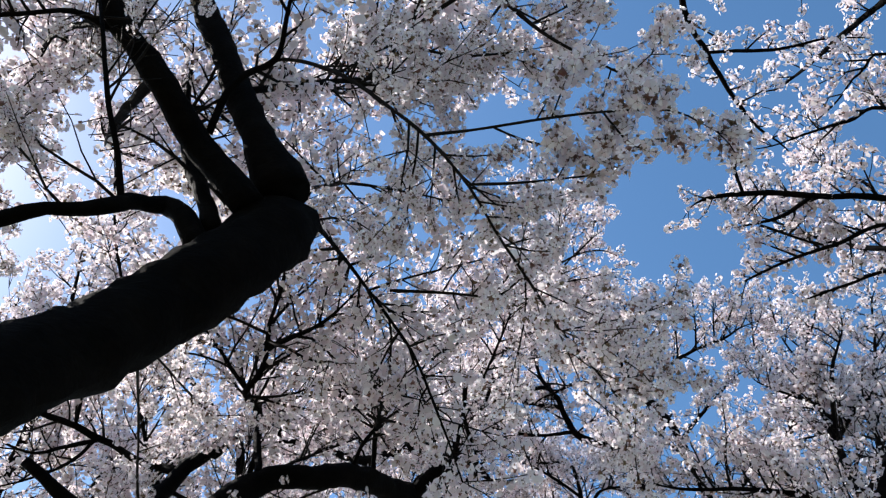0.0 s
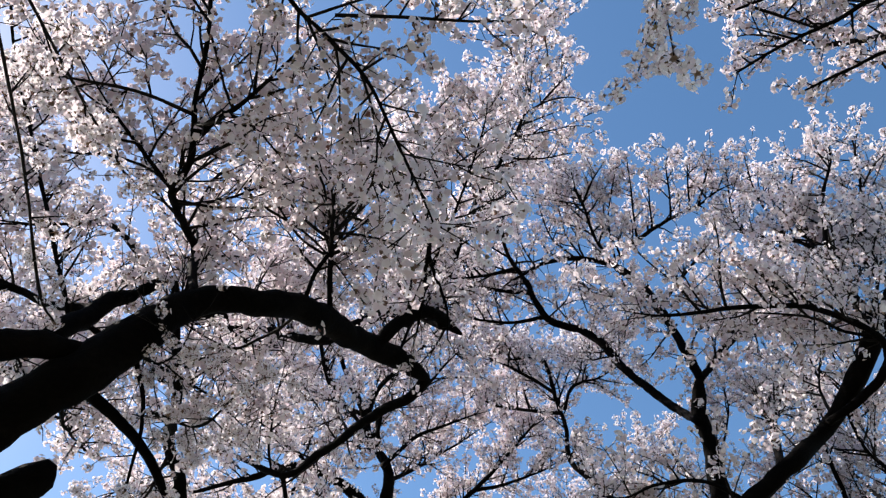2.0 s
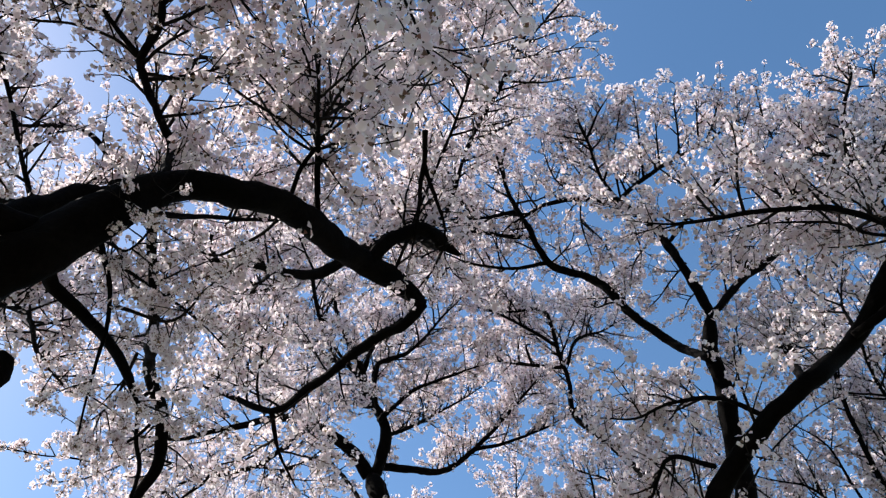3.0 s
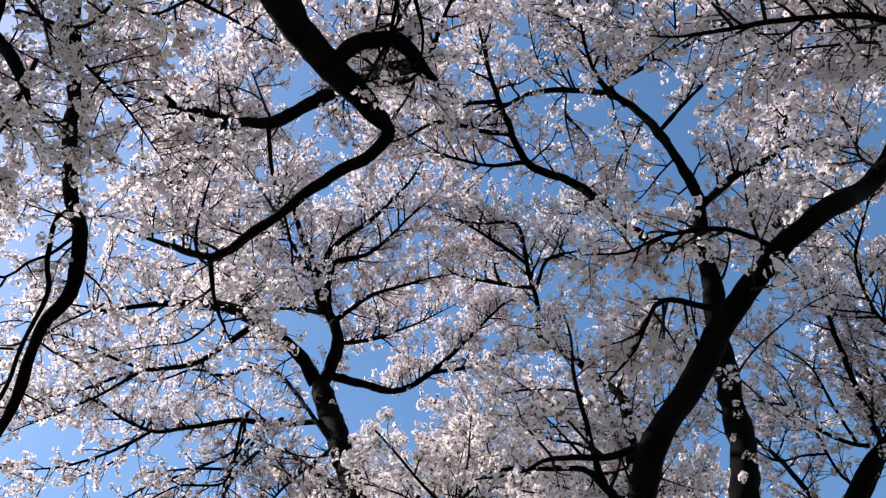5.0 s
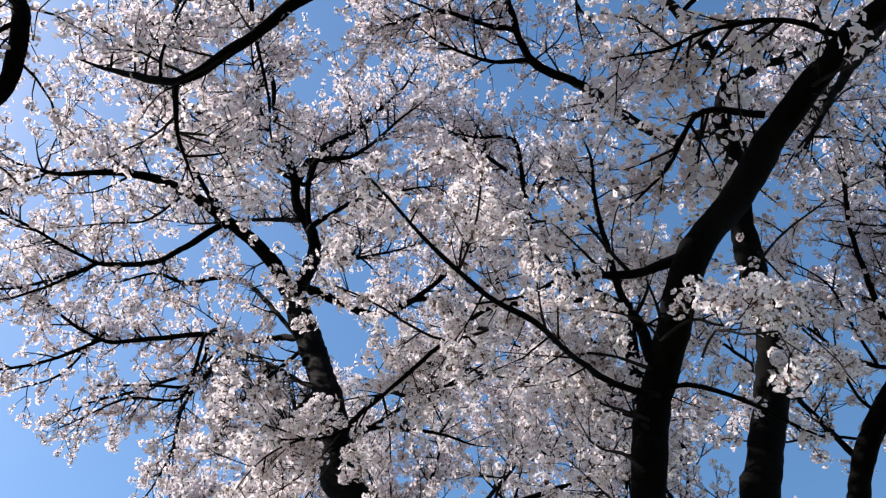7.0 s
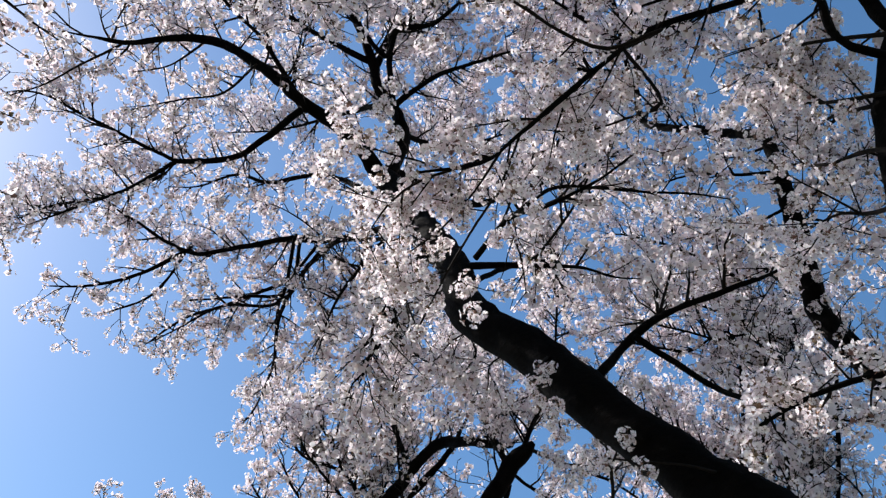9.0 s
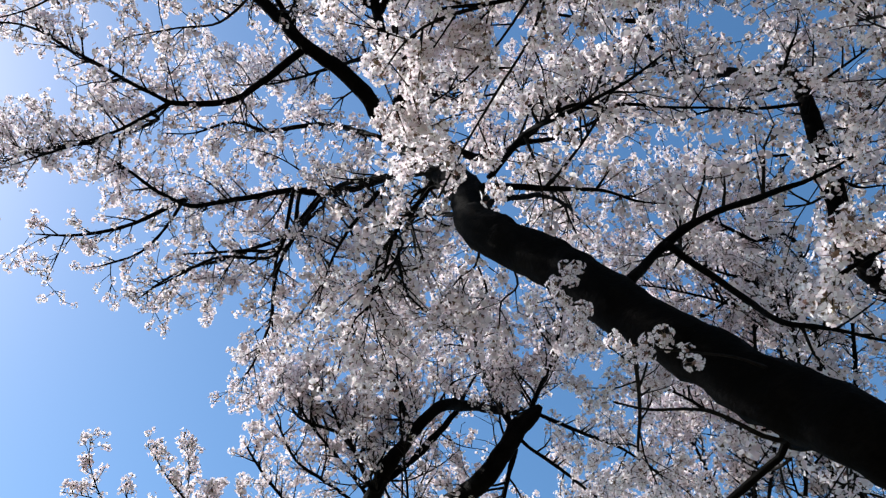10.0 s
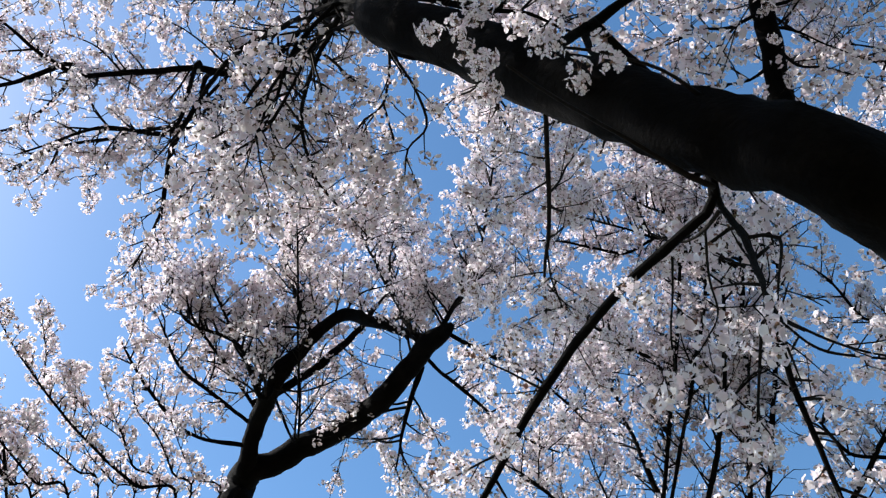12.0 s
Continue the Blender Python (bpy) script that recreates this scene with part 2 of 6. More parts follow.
class Tree:
    """A cherry tree: limbs along given lines, shoots and blossoms that grow from them."""

    def __init__(self, base, label, seed, size=0.044):
        self.top = tagged(new("cherry_tree"), label, "tree", "blossoming cherry trees")
        self.top.location = base
        bpy.context.view_layer.update()
        self.rng, self.size = np.random.default_rng(seed), size
        self.tv, self.tf, self.tn = [], [], 0
        self.places, self.sizes, self.near = [], [], []
        self.wood = []

    def limb(self, points, name="limb", label="", shoots=0.0, length=0.6, spread=1.0, start=0.0, balls=1.0, lift=0.4, near=False, boughs=0.0, reach=1.1, tufts=0.0, puff=1.0, drift=None, tip=True, parent=None):
        """A woody limb; shoots: side shoots per metre, from the part start of its length on; boughs: longer side branches per metre."""
        rmax = max(p[3] for p in points)
        if tip and points[-1][3] > 0.005:
            a, b = np.array(points[-2]), np.array(points[-1])
            d = (b - a)[:3] / (np.linalg.norm((b - a)[:3]) + 1e-9) + np.array((0, 0, 0.15))
            more = self.wander(b[:3], d / np.linalg.norm(d), min(0.9, 0.3 + 14 * b[3]), b[3], 0.003, 0.2, 0.25)
            points = list(points) + [tuple(p) for p in more[2::2]]
        step = 0.06 if rmax > 0.06 else 0.05
        if points[0][2] < 0:                    # the foot of a trunk widens into its roots
            x, y, z, r = points[0]
            points = [(x, y, z, 1.55 * r), (x, y, 0.12, 1.22 * r), (x * 0.8 + points[1][0] * 0.2, y * 0.8 + points[1][1] * 0.2, 0.4, r)] + list(points[1:])
        path = spline(points, step)
        if path[-1, 3] > 0.006:
            path[-4:, 3] *= (0.96, 0.88, 0.7, 0.4)
        sides = 16 if rmax > 0.09 else 10 if rmax > 0.03 else 6
        for k, p in enumerate(path):
            q = Vector(p[:3])
            path[k, :3] += np.array(noise.noise_vector(q * 2.3)) * min(rmax * 0.5, 0.015) + np.array(noise.noise_vector(q * 7)) * min(p[3] * 0.35, 0.012)
        self.wood.append(path[path[:, 3] > 0.006])
        v, f = tube(path, sides, 0.13 if rmax > 0.13 else 0.16, seed=len(self.tf) * 0.37)
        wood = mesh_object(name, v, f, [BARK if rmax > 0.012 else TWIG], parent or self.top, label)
        for i in range(int(tufts * len(path) * step)):
            k = self.rng.integers(len(path) // 4, len(path))
            side = self.rng.normal(size=3)
            side /= np.linalg.norm(side)
            self.ball(path[k, :3] + side * (path[k, 3] + 0.03), self.size * self.rng.uniform(0.8, 1.2), near)
        if shoots:
            self.shoots(path, shoots, length, spread, start, balls, lift, near, puff, drift)
        if boughs:
            rng = self.rng
            total = np.linalg.norm(np.diff(path[:, :3], axis=0), axis=1).sum()
            for i in range(max(1, int(boughs * total * (1 - start)))):
                k = int(len(path) * (start + (1 - start) * rng.uniform(0.05, 1.0))) - 1
                t = path[min(k + 3, len(path) - 1), :3] - path[max(k - 3, 0), :3]
                t /= np.linalg.norm(t) + 1e-9
                side = rng.normal(size=3)
                side -= t * np.dot(side, t)
                if side[2] * lift < 0 and rng.uniform() < 0.8:
                    side = -side
                d = t * 0.5 + side / np.linalg.norm(side) + np.array((0, 0, lift))
                ln = reach * rng.uniform(0.7, 1.3)
                bough = self.wander(path[k, :3], d / np.linalg.norm(d), ln, min(0.6 * path[k, 3], 0.014), 0.004, lift, 0.22)
                self.limb([tuple(p) for p in bough[::2]], "branch", shoots=max(shoots, 9), length=min(length, 0.55), spread=spread, start=0.2, balls=balls, lift=lift, near=near, parent=wood)
        return path

    def twig(self, path):
        v, f = tube(path, 3 if path[0, 3] < 0.007 else 4)
        self.tv.append(v)
        self.tf += [tuple(i + self.tn for i in g) for g in f]
        self.tn += len(v)

    def wander(self, p, d, length, r0, r1, lift, kink=0.35):
        """A crooked shoot from p along d."""
        n = max(2, int(length / 0.11))
        out = [(*p, r0)]
        d = np.array(d, float)
        for i in range(n):
            d = d + self.rng.normal(0, kink, 3) * 0.55 + np.array((0, 0, lift)) * 0.18
            d /= np.linalg.norm(d)
            p = p + d * length / n
            out.append((*p, r0 + (r1 - r0) * (i + 1) / n))
        return np.array(out)

    def ball(self, p, size, near):
        self.places.append(p), self.sizes.append(size), self.near.append(near)

    def spur(self, p, tip, umbels=2):
        """A short flowering spur out of old wood, from p to tip."""
        p, tip = np.array(p, float), np.array(tip, float)
        mid = (p + tip) / 2 + self.rng.normal(0, 0.02, 3)
        self.twig(np.array([(*p, 0.004), (*mid, 0.003), (*tip, 0.002)]))
        for i in range(umbels):
            self.ball(tip + self.rng.normal(0, 0.022, 3), self.size * self.rng.uniform(0.7, 0.95), 2)

    def dress(self, path, every, near, size=0, start=0.15):
        """Blossom umbels along a shoot, and one at its tip."""
        size = size or self.size
        seg = np.linalg.norm(np.diff(path[:, :3], axis=0), axis=1)
        at = np.concatenate([[0], np.cumsum(seg)])
        s = at[-1] * start + self.rng.uniform(0, every)
        while s < at[-1] - 0.02:
            p = np.array([np.interp(s, at, path[:, k]) for k in range(3)])
            z = size * self.rng.uniform(0.65, 1.2)
            out = self.rng.normal(size=3)
            out *= self.rng.uniform(0.5, 1.1) * z / np.linalg.norm(out)
            self.ball(p + out, z, near)
            s += every * self.rng.uniform(0.5, 1.5)
        self.ball(path[-1, :3], size * self.rng.uniform(0.75, 1.15), near)

    def shoots(self, path, per_metre, length, spread, start, balls, lift, near, puff=1.0, drift=None):
        """Shoots along a branch, each with alternate side twigs that grow shorter towards its tip."""
        rng = self.rng
        seg = np.linalg.norm(np.diff(path[:, :3], axis=0), axis=1)
        at = np.concatenate([[0], np.cumsum(seg)])
        total = at[-1]
        every = 0.1 / balls
        if path[-1, 3] < 0.02:
            self.dress(path[int(len(path) * max(start, 0.6)):], every, near, self.size * puff)
        count = max(1, int(1.15 * per_metre * total * (1 - start)))
        for i in range(count):
            s = total * (start + (1 - start) * (i + rng.uniform(0, 1)) / count)
            k = min(int(np.searchsorted(at, s)), len(path) - 1)
            p = path[k, :3]
            t = path[min(k + 1, len(path) - 1), :3] - path[max(k - 1, 0), :3]
            t /= np.linalg.norm(t) + 1e-9
            side = rng.normal(size=3)
            side -= t * np.dot(side, t)
            side /= np.linalg.norm(side)
            if side[2] * lift < 0 and rng.uniform() < 0.7:
                side = -side
            d = t * rng.uniform(0.3, 1.0) + side * spread + np.array(drift or (0, 0, lift))
            d /= np.linalg.norm(d)
            ln = length * rng.uniform(0.5, 1.35)
            r0 = min(path[k, 3] * 0.8, (0.0075 + 0.007 * ln) * (0.6 if near else 1.0))
            tip = 0.0022 if near else 0.0034
            sh = self.wander(p, d, ln, r0, min(r0, tip), lift * rng.uniform(-0.3, 1.2), 0.24)
            self.twig(sh)
            self.dress(sh, every, near, self.size * puff, 0.35)
            axis = sh[-1, :3] - sh[0, :3]
            axis /= np.linalg.norm(axis) + 1e-9
            flat = np.cross(axis, rng.normal(size=3))
            flat /= np.linalg.norm(flat) + 1e-9
            m = max(1, int(ln / 0.077))
            for j in range(m):
                u = 0.15 + 0.8 * (j + rng.uniform(0, 1)) / m
                q = sh[min(int(u * len(sh)), len(sh) - 1)]
                e = axis * rng.uniform(0.5, 1.1) + flat * (1 if j % 2 else -1) * rng.uniform(0.5, 1.0) + rng.normal(0, 0.28, 3)
                l2 = rng.uniform(0.13, 0.4) * (1.15 - 0.7 * u) * min(1.0, ln / 0.45)
                tw = self.wander(q[:3], e / np.linalg.norm(e), l2, max(tip * 1.2, q[3] * 0.6), tip * 0.85, lift * 0.5, 0.3)
                self.twig(tw)
                self.dress(tw, every, near, self.size * puff, 0.4)

    def thinned_for_view(self, P, S):
        """Drops most umbels between a limb and the camera, so that limbs show in its view. Tells which ones stay."""
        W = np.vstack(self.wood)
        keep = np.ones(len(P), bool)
        # directions fitted to the camera's upward view: mid picture, then its top
        for toward_eye, reach, least in ((np.array((0, -0.45, -0.89)), 1.6, 0.0), (np.array((0, 0, -1.0)), 1.0, 0.018)):
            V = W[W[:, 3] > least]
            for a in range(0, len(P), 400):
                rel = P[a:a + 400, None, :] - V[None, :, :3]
                along = rel @ toward_eye
                off = np.linalg.norm(rel - along[..., None] * toward_eye, axis=2)
                in_front = (along > -0.02) & (along < reach) & (off < V[None, :, 3] * 0.9 + 0.75 * S[a:a + 400, None])
                keep[a:a + 400] &= ~in_front.any(axis=1)
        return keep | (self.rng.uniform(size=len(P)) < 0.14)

    def finish(self):
        if self.tv:
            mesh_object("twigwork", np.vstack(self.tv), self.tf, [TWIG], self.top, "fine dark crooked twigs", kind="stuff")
        if self.places:
            P, S, N = np.array(self.places), np.array(self.sizes), np.array(self.near)
            keep = self.thinned_for_view(P, S) | (N == 2)
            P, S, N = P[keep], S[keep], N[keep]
            for flag, tem in ((True, NEAR_CLUSTERS), (False, FAR_CLUSTERS)):
                if ((N > 0) == flag).any():
                    blossom_mesh("blossom", P[(N > 0) == flag], S[(N > 0) == flag], tem, self.top, "dense balls of pale pink-white cherry blossom", self.rng)


# ---- the cherry trees ----

# tall cherry tree with wide limbs hung with pale blossom
tree = Tree((4.2, 15.0, 0), 'tall cherry tree with wide limbs hung with pale blossom', 19)
tree.limb([(4.20, 15.00, -0.10, 0.250), (4.15, 14.90, 2.40, 0.180), (4.00, 14.70, 4.20, 0.120), (3.60, 14.40, 5.60, 0.060), (3.30, 14.00, 6.80, 0.030), (3.00, 13.60, 8.00, 0.015)], 'trunk', shoots=6, start=0.5, length=0.8, boughs=0.8, reach=1.4)
tree.limb([(3.80, 14.50, 4.90, 0.035), (2.90, 13.90, 5.50, 0.028), (2.20, 13.50, 5.90, 0.018), (1.70, 13.20, 6.10, 0.010)], 'limb', shoots=7, start=0.1, length=0.6, boughs=0.7, reach=1.2)
tree.limb([(3.23, 14.12, 5.28, 0.03), (3.00, 14.30, 5.20, 0.030), (3.50, 13.20, 6.20, 0.025), (3.60, 12.20, 7.00, 0.018), (3.50, 11.40, 7.60, 0.010)], 'limb', shoots=7, start=0.1, length=0.6, boughs=0.7, reach=1.2)
tree.limb([(4.00, 14.70, 4.20, 0.040), (5.28, 13.02, 5.88, 0.023), (4.81, 12.96, 6.29, 0.019), (4.53, 12.79, 6.56, 0.014), (4.37, 12.67, 6.81, 0.011)], 'limb', shoots=9, length=0.4, start=0.2, boughs=0.5, lift=0.3, tufts=3, reach=0.6)
tree.limb([(3.80, 14.50, 4.90, 0.030), (5.48, 12.23, 6.79, 0.022), (5.05, 12.03, 7.21, 0.017), (4.78, 11.80, 7.45, 0.011)], 'branch', shoots=9, length=0.4, start=0.2, boughs=0.5, lift=0.3, reach=0.6)
tree.limb([(2.90, 13.90, 5.50, 0.0200), (3.84, 12.13, 8.16, 0.0184), (3.28, 12.03, 8.51, 0.0156), (2.70, 12.01, 8.77, 0.0127)], 'branch', shoots=12, length=0.5, start=0.2, lift=0.25, boughs=1.2, reach=0.8)
tree.limb([(3.80, 14.50, 4.90, 0.030), (4.19, 11.67, 8.56, 0.022), (3.62, 11.43, 8.92, 0.020), (3.01, 11.22, 9.21, 0.016), (2.46, 11.17, 9.45, 0.013)], 'branch', shoots=12, length=0.5, start=0.2, boughs=1.2, lift=0.3, reach=0.7)
tree.limb([(3.80, 14.50, 4.90, 0.030), (4.67, 12.06, 8.23, 0.022), (4.23, 12.04, 8.41, 0.019), (3.71, 11.91, 8.69, 0.016), (3.26, 11.85, 8.96, 0.013)], 'branch', shoots=12, length=0.5, start=0.2, boughs=1.2, lift=0.3, reach=0.7)
tree.limb([(2.90, 13.90, 5.50, 0.020), (3.49, 13.27, 7.50, 0.021), (3.01, 13.02, 7.83, 0.019), (2.51, 12.83, 8.06, 0.016), (2.14, 12.61, 8.35, 0.013)], 'branch', shoots=12, length=0.45, start=0.2, boughs=1.0, lift=0.3, reach=0.6)
tree.limb([(2.90, 13.90, 5.50, 0.0200), (3.65, 12.21, 8.48, 0.0190), (3.08, 12.36, 8.66, 0.0161), (2.53, 12.38, 8.86, 0.0131)], 'branch', shoots=12, length=0.45, start=0.2, lift=0.25, boughs=1.0, reach=0.6)
tree.finish()

# gnarled dark cherry tree leaning over the path, in full pale blossom
tree = Tree((-1.9, 0.9, 0), 'gnarled dark cherry tree leaning over the path, in full pale blossom', 11)
tree.limb([(-1.27, 1.00, 4.80, 0.030), (-1.80, 1.50, 5.50, 0.022), (-2.20, 1.90, 6.20, 0.014), (-2.40, 2.10, 6.80, 0.007)], 'branch', shoots=9, length=0.4, boughs=0.6, reach=0.6, start=0.45)
tree.limb([(-1.44, 0.82, 5.00, 0.025), (-2.00, 1.00, 5.60, 0.018), (-2.50, 1.30, 6.20, 0.010)], 'branch', shoots=9, length=0.4, boughs=0.6, reach=0.6, start=0.4)
tree.limb([(-0.95, 1.20, 5.20, 0.020), (-0.60, 1.40, 6.00, 0.016), (-0.20, 1.50, 6.50, 0.010), (0.20, 1.40, 6.90, 0.006)], 'branch', shoots=12, length=0.5, boughs=1.15, reach=0.7)
tree.limb([(-1.90, 0.90, -0.10, 0.250), (-1.75, 1.00, 1.20, 0.190), (-1.50, 1.20, 2.40, 0.165), (-1.29, 1.44, 3.24, 0.139), (-1.18, 1.52, 3.53, 0.153), (-1.01, 1.57, 3.85, 0.156), (-0.82, 1.59, 4.22, 0.162), (-0.69, 1.61, 4.53, 0.164), (-0.58, 1.62, 4.61, 0.122)], 'trunk', shoots=0.5, length=0.5, start=0.8, boughs=0.0, near=True, tip=False)
tree.limb([(-0.82, 1.45, 4.41, 0.072), (-1.09, 1.27, 4.69, 0.070), (-1.27, 1.00, 4.80, 0.062), (-1.44, 0.82, 4.98, 0.057), (-1.51, 0.69, 5.08, 0.053), (-1.75, 0.30, 5.60, 0.040), (-2.00, -0.20, 6.20, 0.020)], 'limb', shoots=5, length=0.7, start=0.3, boughs=0.8, tufts=3, tip=False)
tree.limb([(-0.71, 1.49, 4.58, 0.120), (-0.87, 1.32, 4.90, 0.088), (-0.97, 1.24, 5.12, 0.078), (-1.16, 1.09, 5.50, 0.068), (-1.34, 0.91, 5.91, 0.066), (-1.50, 0.50, 6.50, 0.045), (-1.70, 0.00, 7.10, 0.020)], 'limb', shoots=2, length=0.5, start=0.7, boughs=0.5, tufts=2, tip=False)
tree.limb([(-0.96, 1.53, 4.32, 0.043), (-1.06, 1.47, 4.56, 0.040), (-1.19, 1.46, 4.87, 0.038), (-1.33, 1.41, 5.23, 0.029)], 'limb', shoots=11, length=0.65, start=0.2, boughs=0.7, lift=0.3, tufts=3)
tree.limb([(-0.99, 1.53, 4.19, 0.057), (-1.08, 1.47, 4.35, 0.050), (-1.19, 1.46, 4.44, 0.041), (-1.27, 1.31, 4.14, 0.033), (-1.36, 1.31, 4.10, 0.030), (-1.48, 1.28, 4.05, 0.027), (-1.60, 1.28, 3.97, 0.027)], 'limb', shoots=5, length=0.7, start=0.3, boughs=0.8, near=True, tufts=3)
tree.limb([(-1.04, 1.24, 4.71, 0.0176), (-0.98, 1.11, 4.84, 0.0165), (-0.90, 1.04, 4.93, 0.0155), (-0.77, 0.99, 5.03, 0.0144), (-0.71, 0.80, 5.09, 0.0104)], 'branch', shoots=8, length=0.35, start=0.2, lift=0.25)
tree.limb([(-0.89, 1.04, 4.94, 0.0117), (-0.75, 1.00, 5.04, 0.0094), (-0.43, 0.93, 4.58, 0.0083), (-0.17, 0.96, 4.19, 0.0074), (-0.03, 1.02, 4.02, 0.0071), (0.09, 1.10, 3.85, 0.0062), (0.18, 1.24, 3.79, 0.0056), (0.28, 1.37, 3.72, 0.0050), (0.39, 1.48, 3.55, 0.0045), (0.48, 1.58, 3.53, 0.0040), (0.57, 1.68, 3.49, 0.0035), (0.65, 1.78, 3.46, 0.0030)], 'branch', shoots=16, length=0.34, start=0.2, lift=0.1, near=True)
tree.limb([(-0.58, 1.63, 4.60, 0.0151), (-0.52, 2.20, 5.17, 0.0113), (-0.32, 2.36, 4.95, 0.0100), (-0.16, 2.48, 4.72, 0.0087), (-0.04, 2.69, 4.56, 0.0076), (0.05, 2.85, 4.40, 0.0056), (0.13, 3.02, 4.22, 0.0046)], 'branch', shoots=13, length=0.36, start=0.2, lift=0.1)
tree.limb([(-0.62, 1.51, 4.71, 0.0094), (-0.51, 1.77, 5.33, 0.0084), (-0.19, 1.76, 5.20, 0.0068), (0.02, 1.89, 5.36, 0.0057)], 'branch', shoots=12, length=0.3, start=0.2, lift=0.25)
tree.limb([(-0.06, 1.00, 4.07, 0.0063), (0.17, 0.94, 3.99, 0.0052), (0.40, 0.86, 3.88, 0.0050), (0.56, 0.81, 3.79, 0.0040), (0.69, 0.78, 3.70, 0.0030), (0.75, 0.79, 3.63, 0.0022)], 'branch', shoots=9, length=0.13, start=0.3, lift=0.25, near=True, puff=1.3)
tree.limb([(0.09, 1.09, 3.85, 0.0057), (0.27, 1.06, 3.80, 0.0046), (0.47, 1.00, 3.72, 0.0036)], 'branch', shoots=9, length=0.13, start=0.3, lift=0.25, near=True, puff=1.3)
tree.limb([(0.17, 0.94, 3.99, 0.0048), (0.28, 0.96, 3.91, 0.0038), (0.42, 0.96, 3.83, 0.0037), (0.53, 0.97, 3.73, 0.0027)], 'branch', shoots=9, length=0.13, start=0.3, lift=0.25, near=True, puff=1.3)
tree.limb([(0.50, 0.82, 3.82, 0.0036), (0.56, 0.87, 3.68, 0.0034), (0.60, 0.87, 3.62, 0.0025)], 'branch', shoots=9, length=0.13, start=0.3, lift=0.25, near=True, puff=1.3)
tree.limb([(-0.42, 2.29, 5.05, 0.0078), (-0.17, 2.23, 5.10, 0.0062), (0.21, 2.15, 5.15, 0.0047)], 'branch', shoots=9, length=0.3, start=0.2, lift=0.25)
tree.limb([(-0.29, 2.28, 5.04, 0.0093), (0.05, 2.30, 5.04, 0.0078), (0.36, 2.32, 5.01, 0.0062)], 'branch', shoots=9, length=0.3, start=0.2, lift=0.25)
tree.limb([(-1.48, 0.84, 4.95, 0.0176), (-1.61, 0.76, 4.92, 0.0135), (-1.86, 0.74, 4.79, 0.0107)], 'branch', shoots=12, length=0.4, start=0.2, lift=0.25, boughs=1.0, reach=0.6)
tree.limb([(-1.14, 1.74, 3.80, 0.0063), (-1.35, 2.22, 4.14, 0.0060), (-1.55, 2.73, 4.44, 0.0069), (-1.77, 3.46, 4.65, 0.0069)], 'branch', shoots=3, length=0.25, start=0.2, lift=0.25, near=True)
tree.limb([(-1.09, 1.76, 3.81, 0.0051), (-1.16, 2.26, 4.19, 0.0053), (-1.23, 2.83, 4.63, 0.0046)], 'branch', shoots=6, length=0.3, start=0.2, lift=0.25, near=True)
tree.limb([(-0.15, 0.78, 4.67, 0.01), (0.17, 0.60, 4.74, 0.0103), (0.24, 0.65, 4.62, 0.0089), (0.38, 0.74, 4.49, 0.0076), (0.52, 0.79, 4.35, 0.0053)], 'branch', shoots=10, length=0.28, start=0.2, lift=0.25, near=True, puff=1.2)
tree.limb([(-0.32, 0.93, 4.44, 0.0089), (-0.21, 0.85, 4.58, 0.0080), (-0.13, 0.76, 4.71, 0.0070), (-0.09, 0.67, 4.83, 0.0059)], 'branch', shoots=12, length=0.3, start=0.2, lift=0.25, puff=1.1)
tree.limb([(-0.17, 0.81, 4.64, 0.00748), (-0.05, 0.84, 4.59, 0.0068), (0.08, 0.83, 4.48, 0.0055), (0.25, 0.79, 4.38, 0.0043)], 'branch', shoots=12, length=0.25, start=0.2, lift=0.25, near=True, puff=1.2)
# three sun-side limbs, mostly out of view, added to shade bark and blossom
tree.limb([(-1.60, 1.15, 2.10, 0.080), (-2.50, 1.30, 3.60, 0.060), (-3.00, 1.60, 4.90, 0.040), (-2.90, 1.90, 6.10, 0.018)], 'limb', shoots=10, length=0.6, start=0.4, boughs=1.3, reach=1.0)
tree.limb([(-2.75, 1.45, 4.20, 0.035), (-2.70, 0.80, 5.40, 0.026), (-2.40, 0.30, 6.40, 0.012)], 'limb', shoots=10, length=0.6, start=0.25, boughs=1.3, reach=1.0)
tree.limb([(-2.51, 0.48, 6.04, 0.02), (-2.50, 0.30, 6.00, 0.020), (-1.90, 0.40, 7.20, 0.016), (-1.20, 0.80, 8.00, 0.010)], 'branch', shoots=10, length=0.6, start=0.2, boughs=1.2, reach=0.9)
tree.finish()

# old cherry tree with an elbowed limb and pink-white blossom
tree = Tree((-3.6, 4.7, 0), 'old cherry tree with an elbowed limb and pink-white blossom', 12)
tree.limb([(-2.03, 4.14, 5.41, 0.0187), (-2.16, 4.30, 5.60, 0.017), (-2.50, 3.60, 6.50, 0.013), (-2.70, 2.90, 7.10, 0.010), (-2.70, 2.30, 7.60, 0.006)], 'branch', shoots=9, length=0.45, boughs=0.8, reach=0.8)
tree.limb([(-2.58, 4.13, 4.95, 0.033), (-2.50, 4.50, 5.10, 0.030), (-2.60, 5.20, 5.90, 0.022), (-2.90, 6.00, 6.40, 0.014), (-3.00, 6.70, 6.80, 0.007)], 'branch', shoots=9, length=0.5, boughs=1.0, reach=0.7)
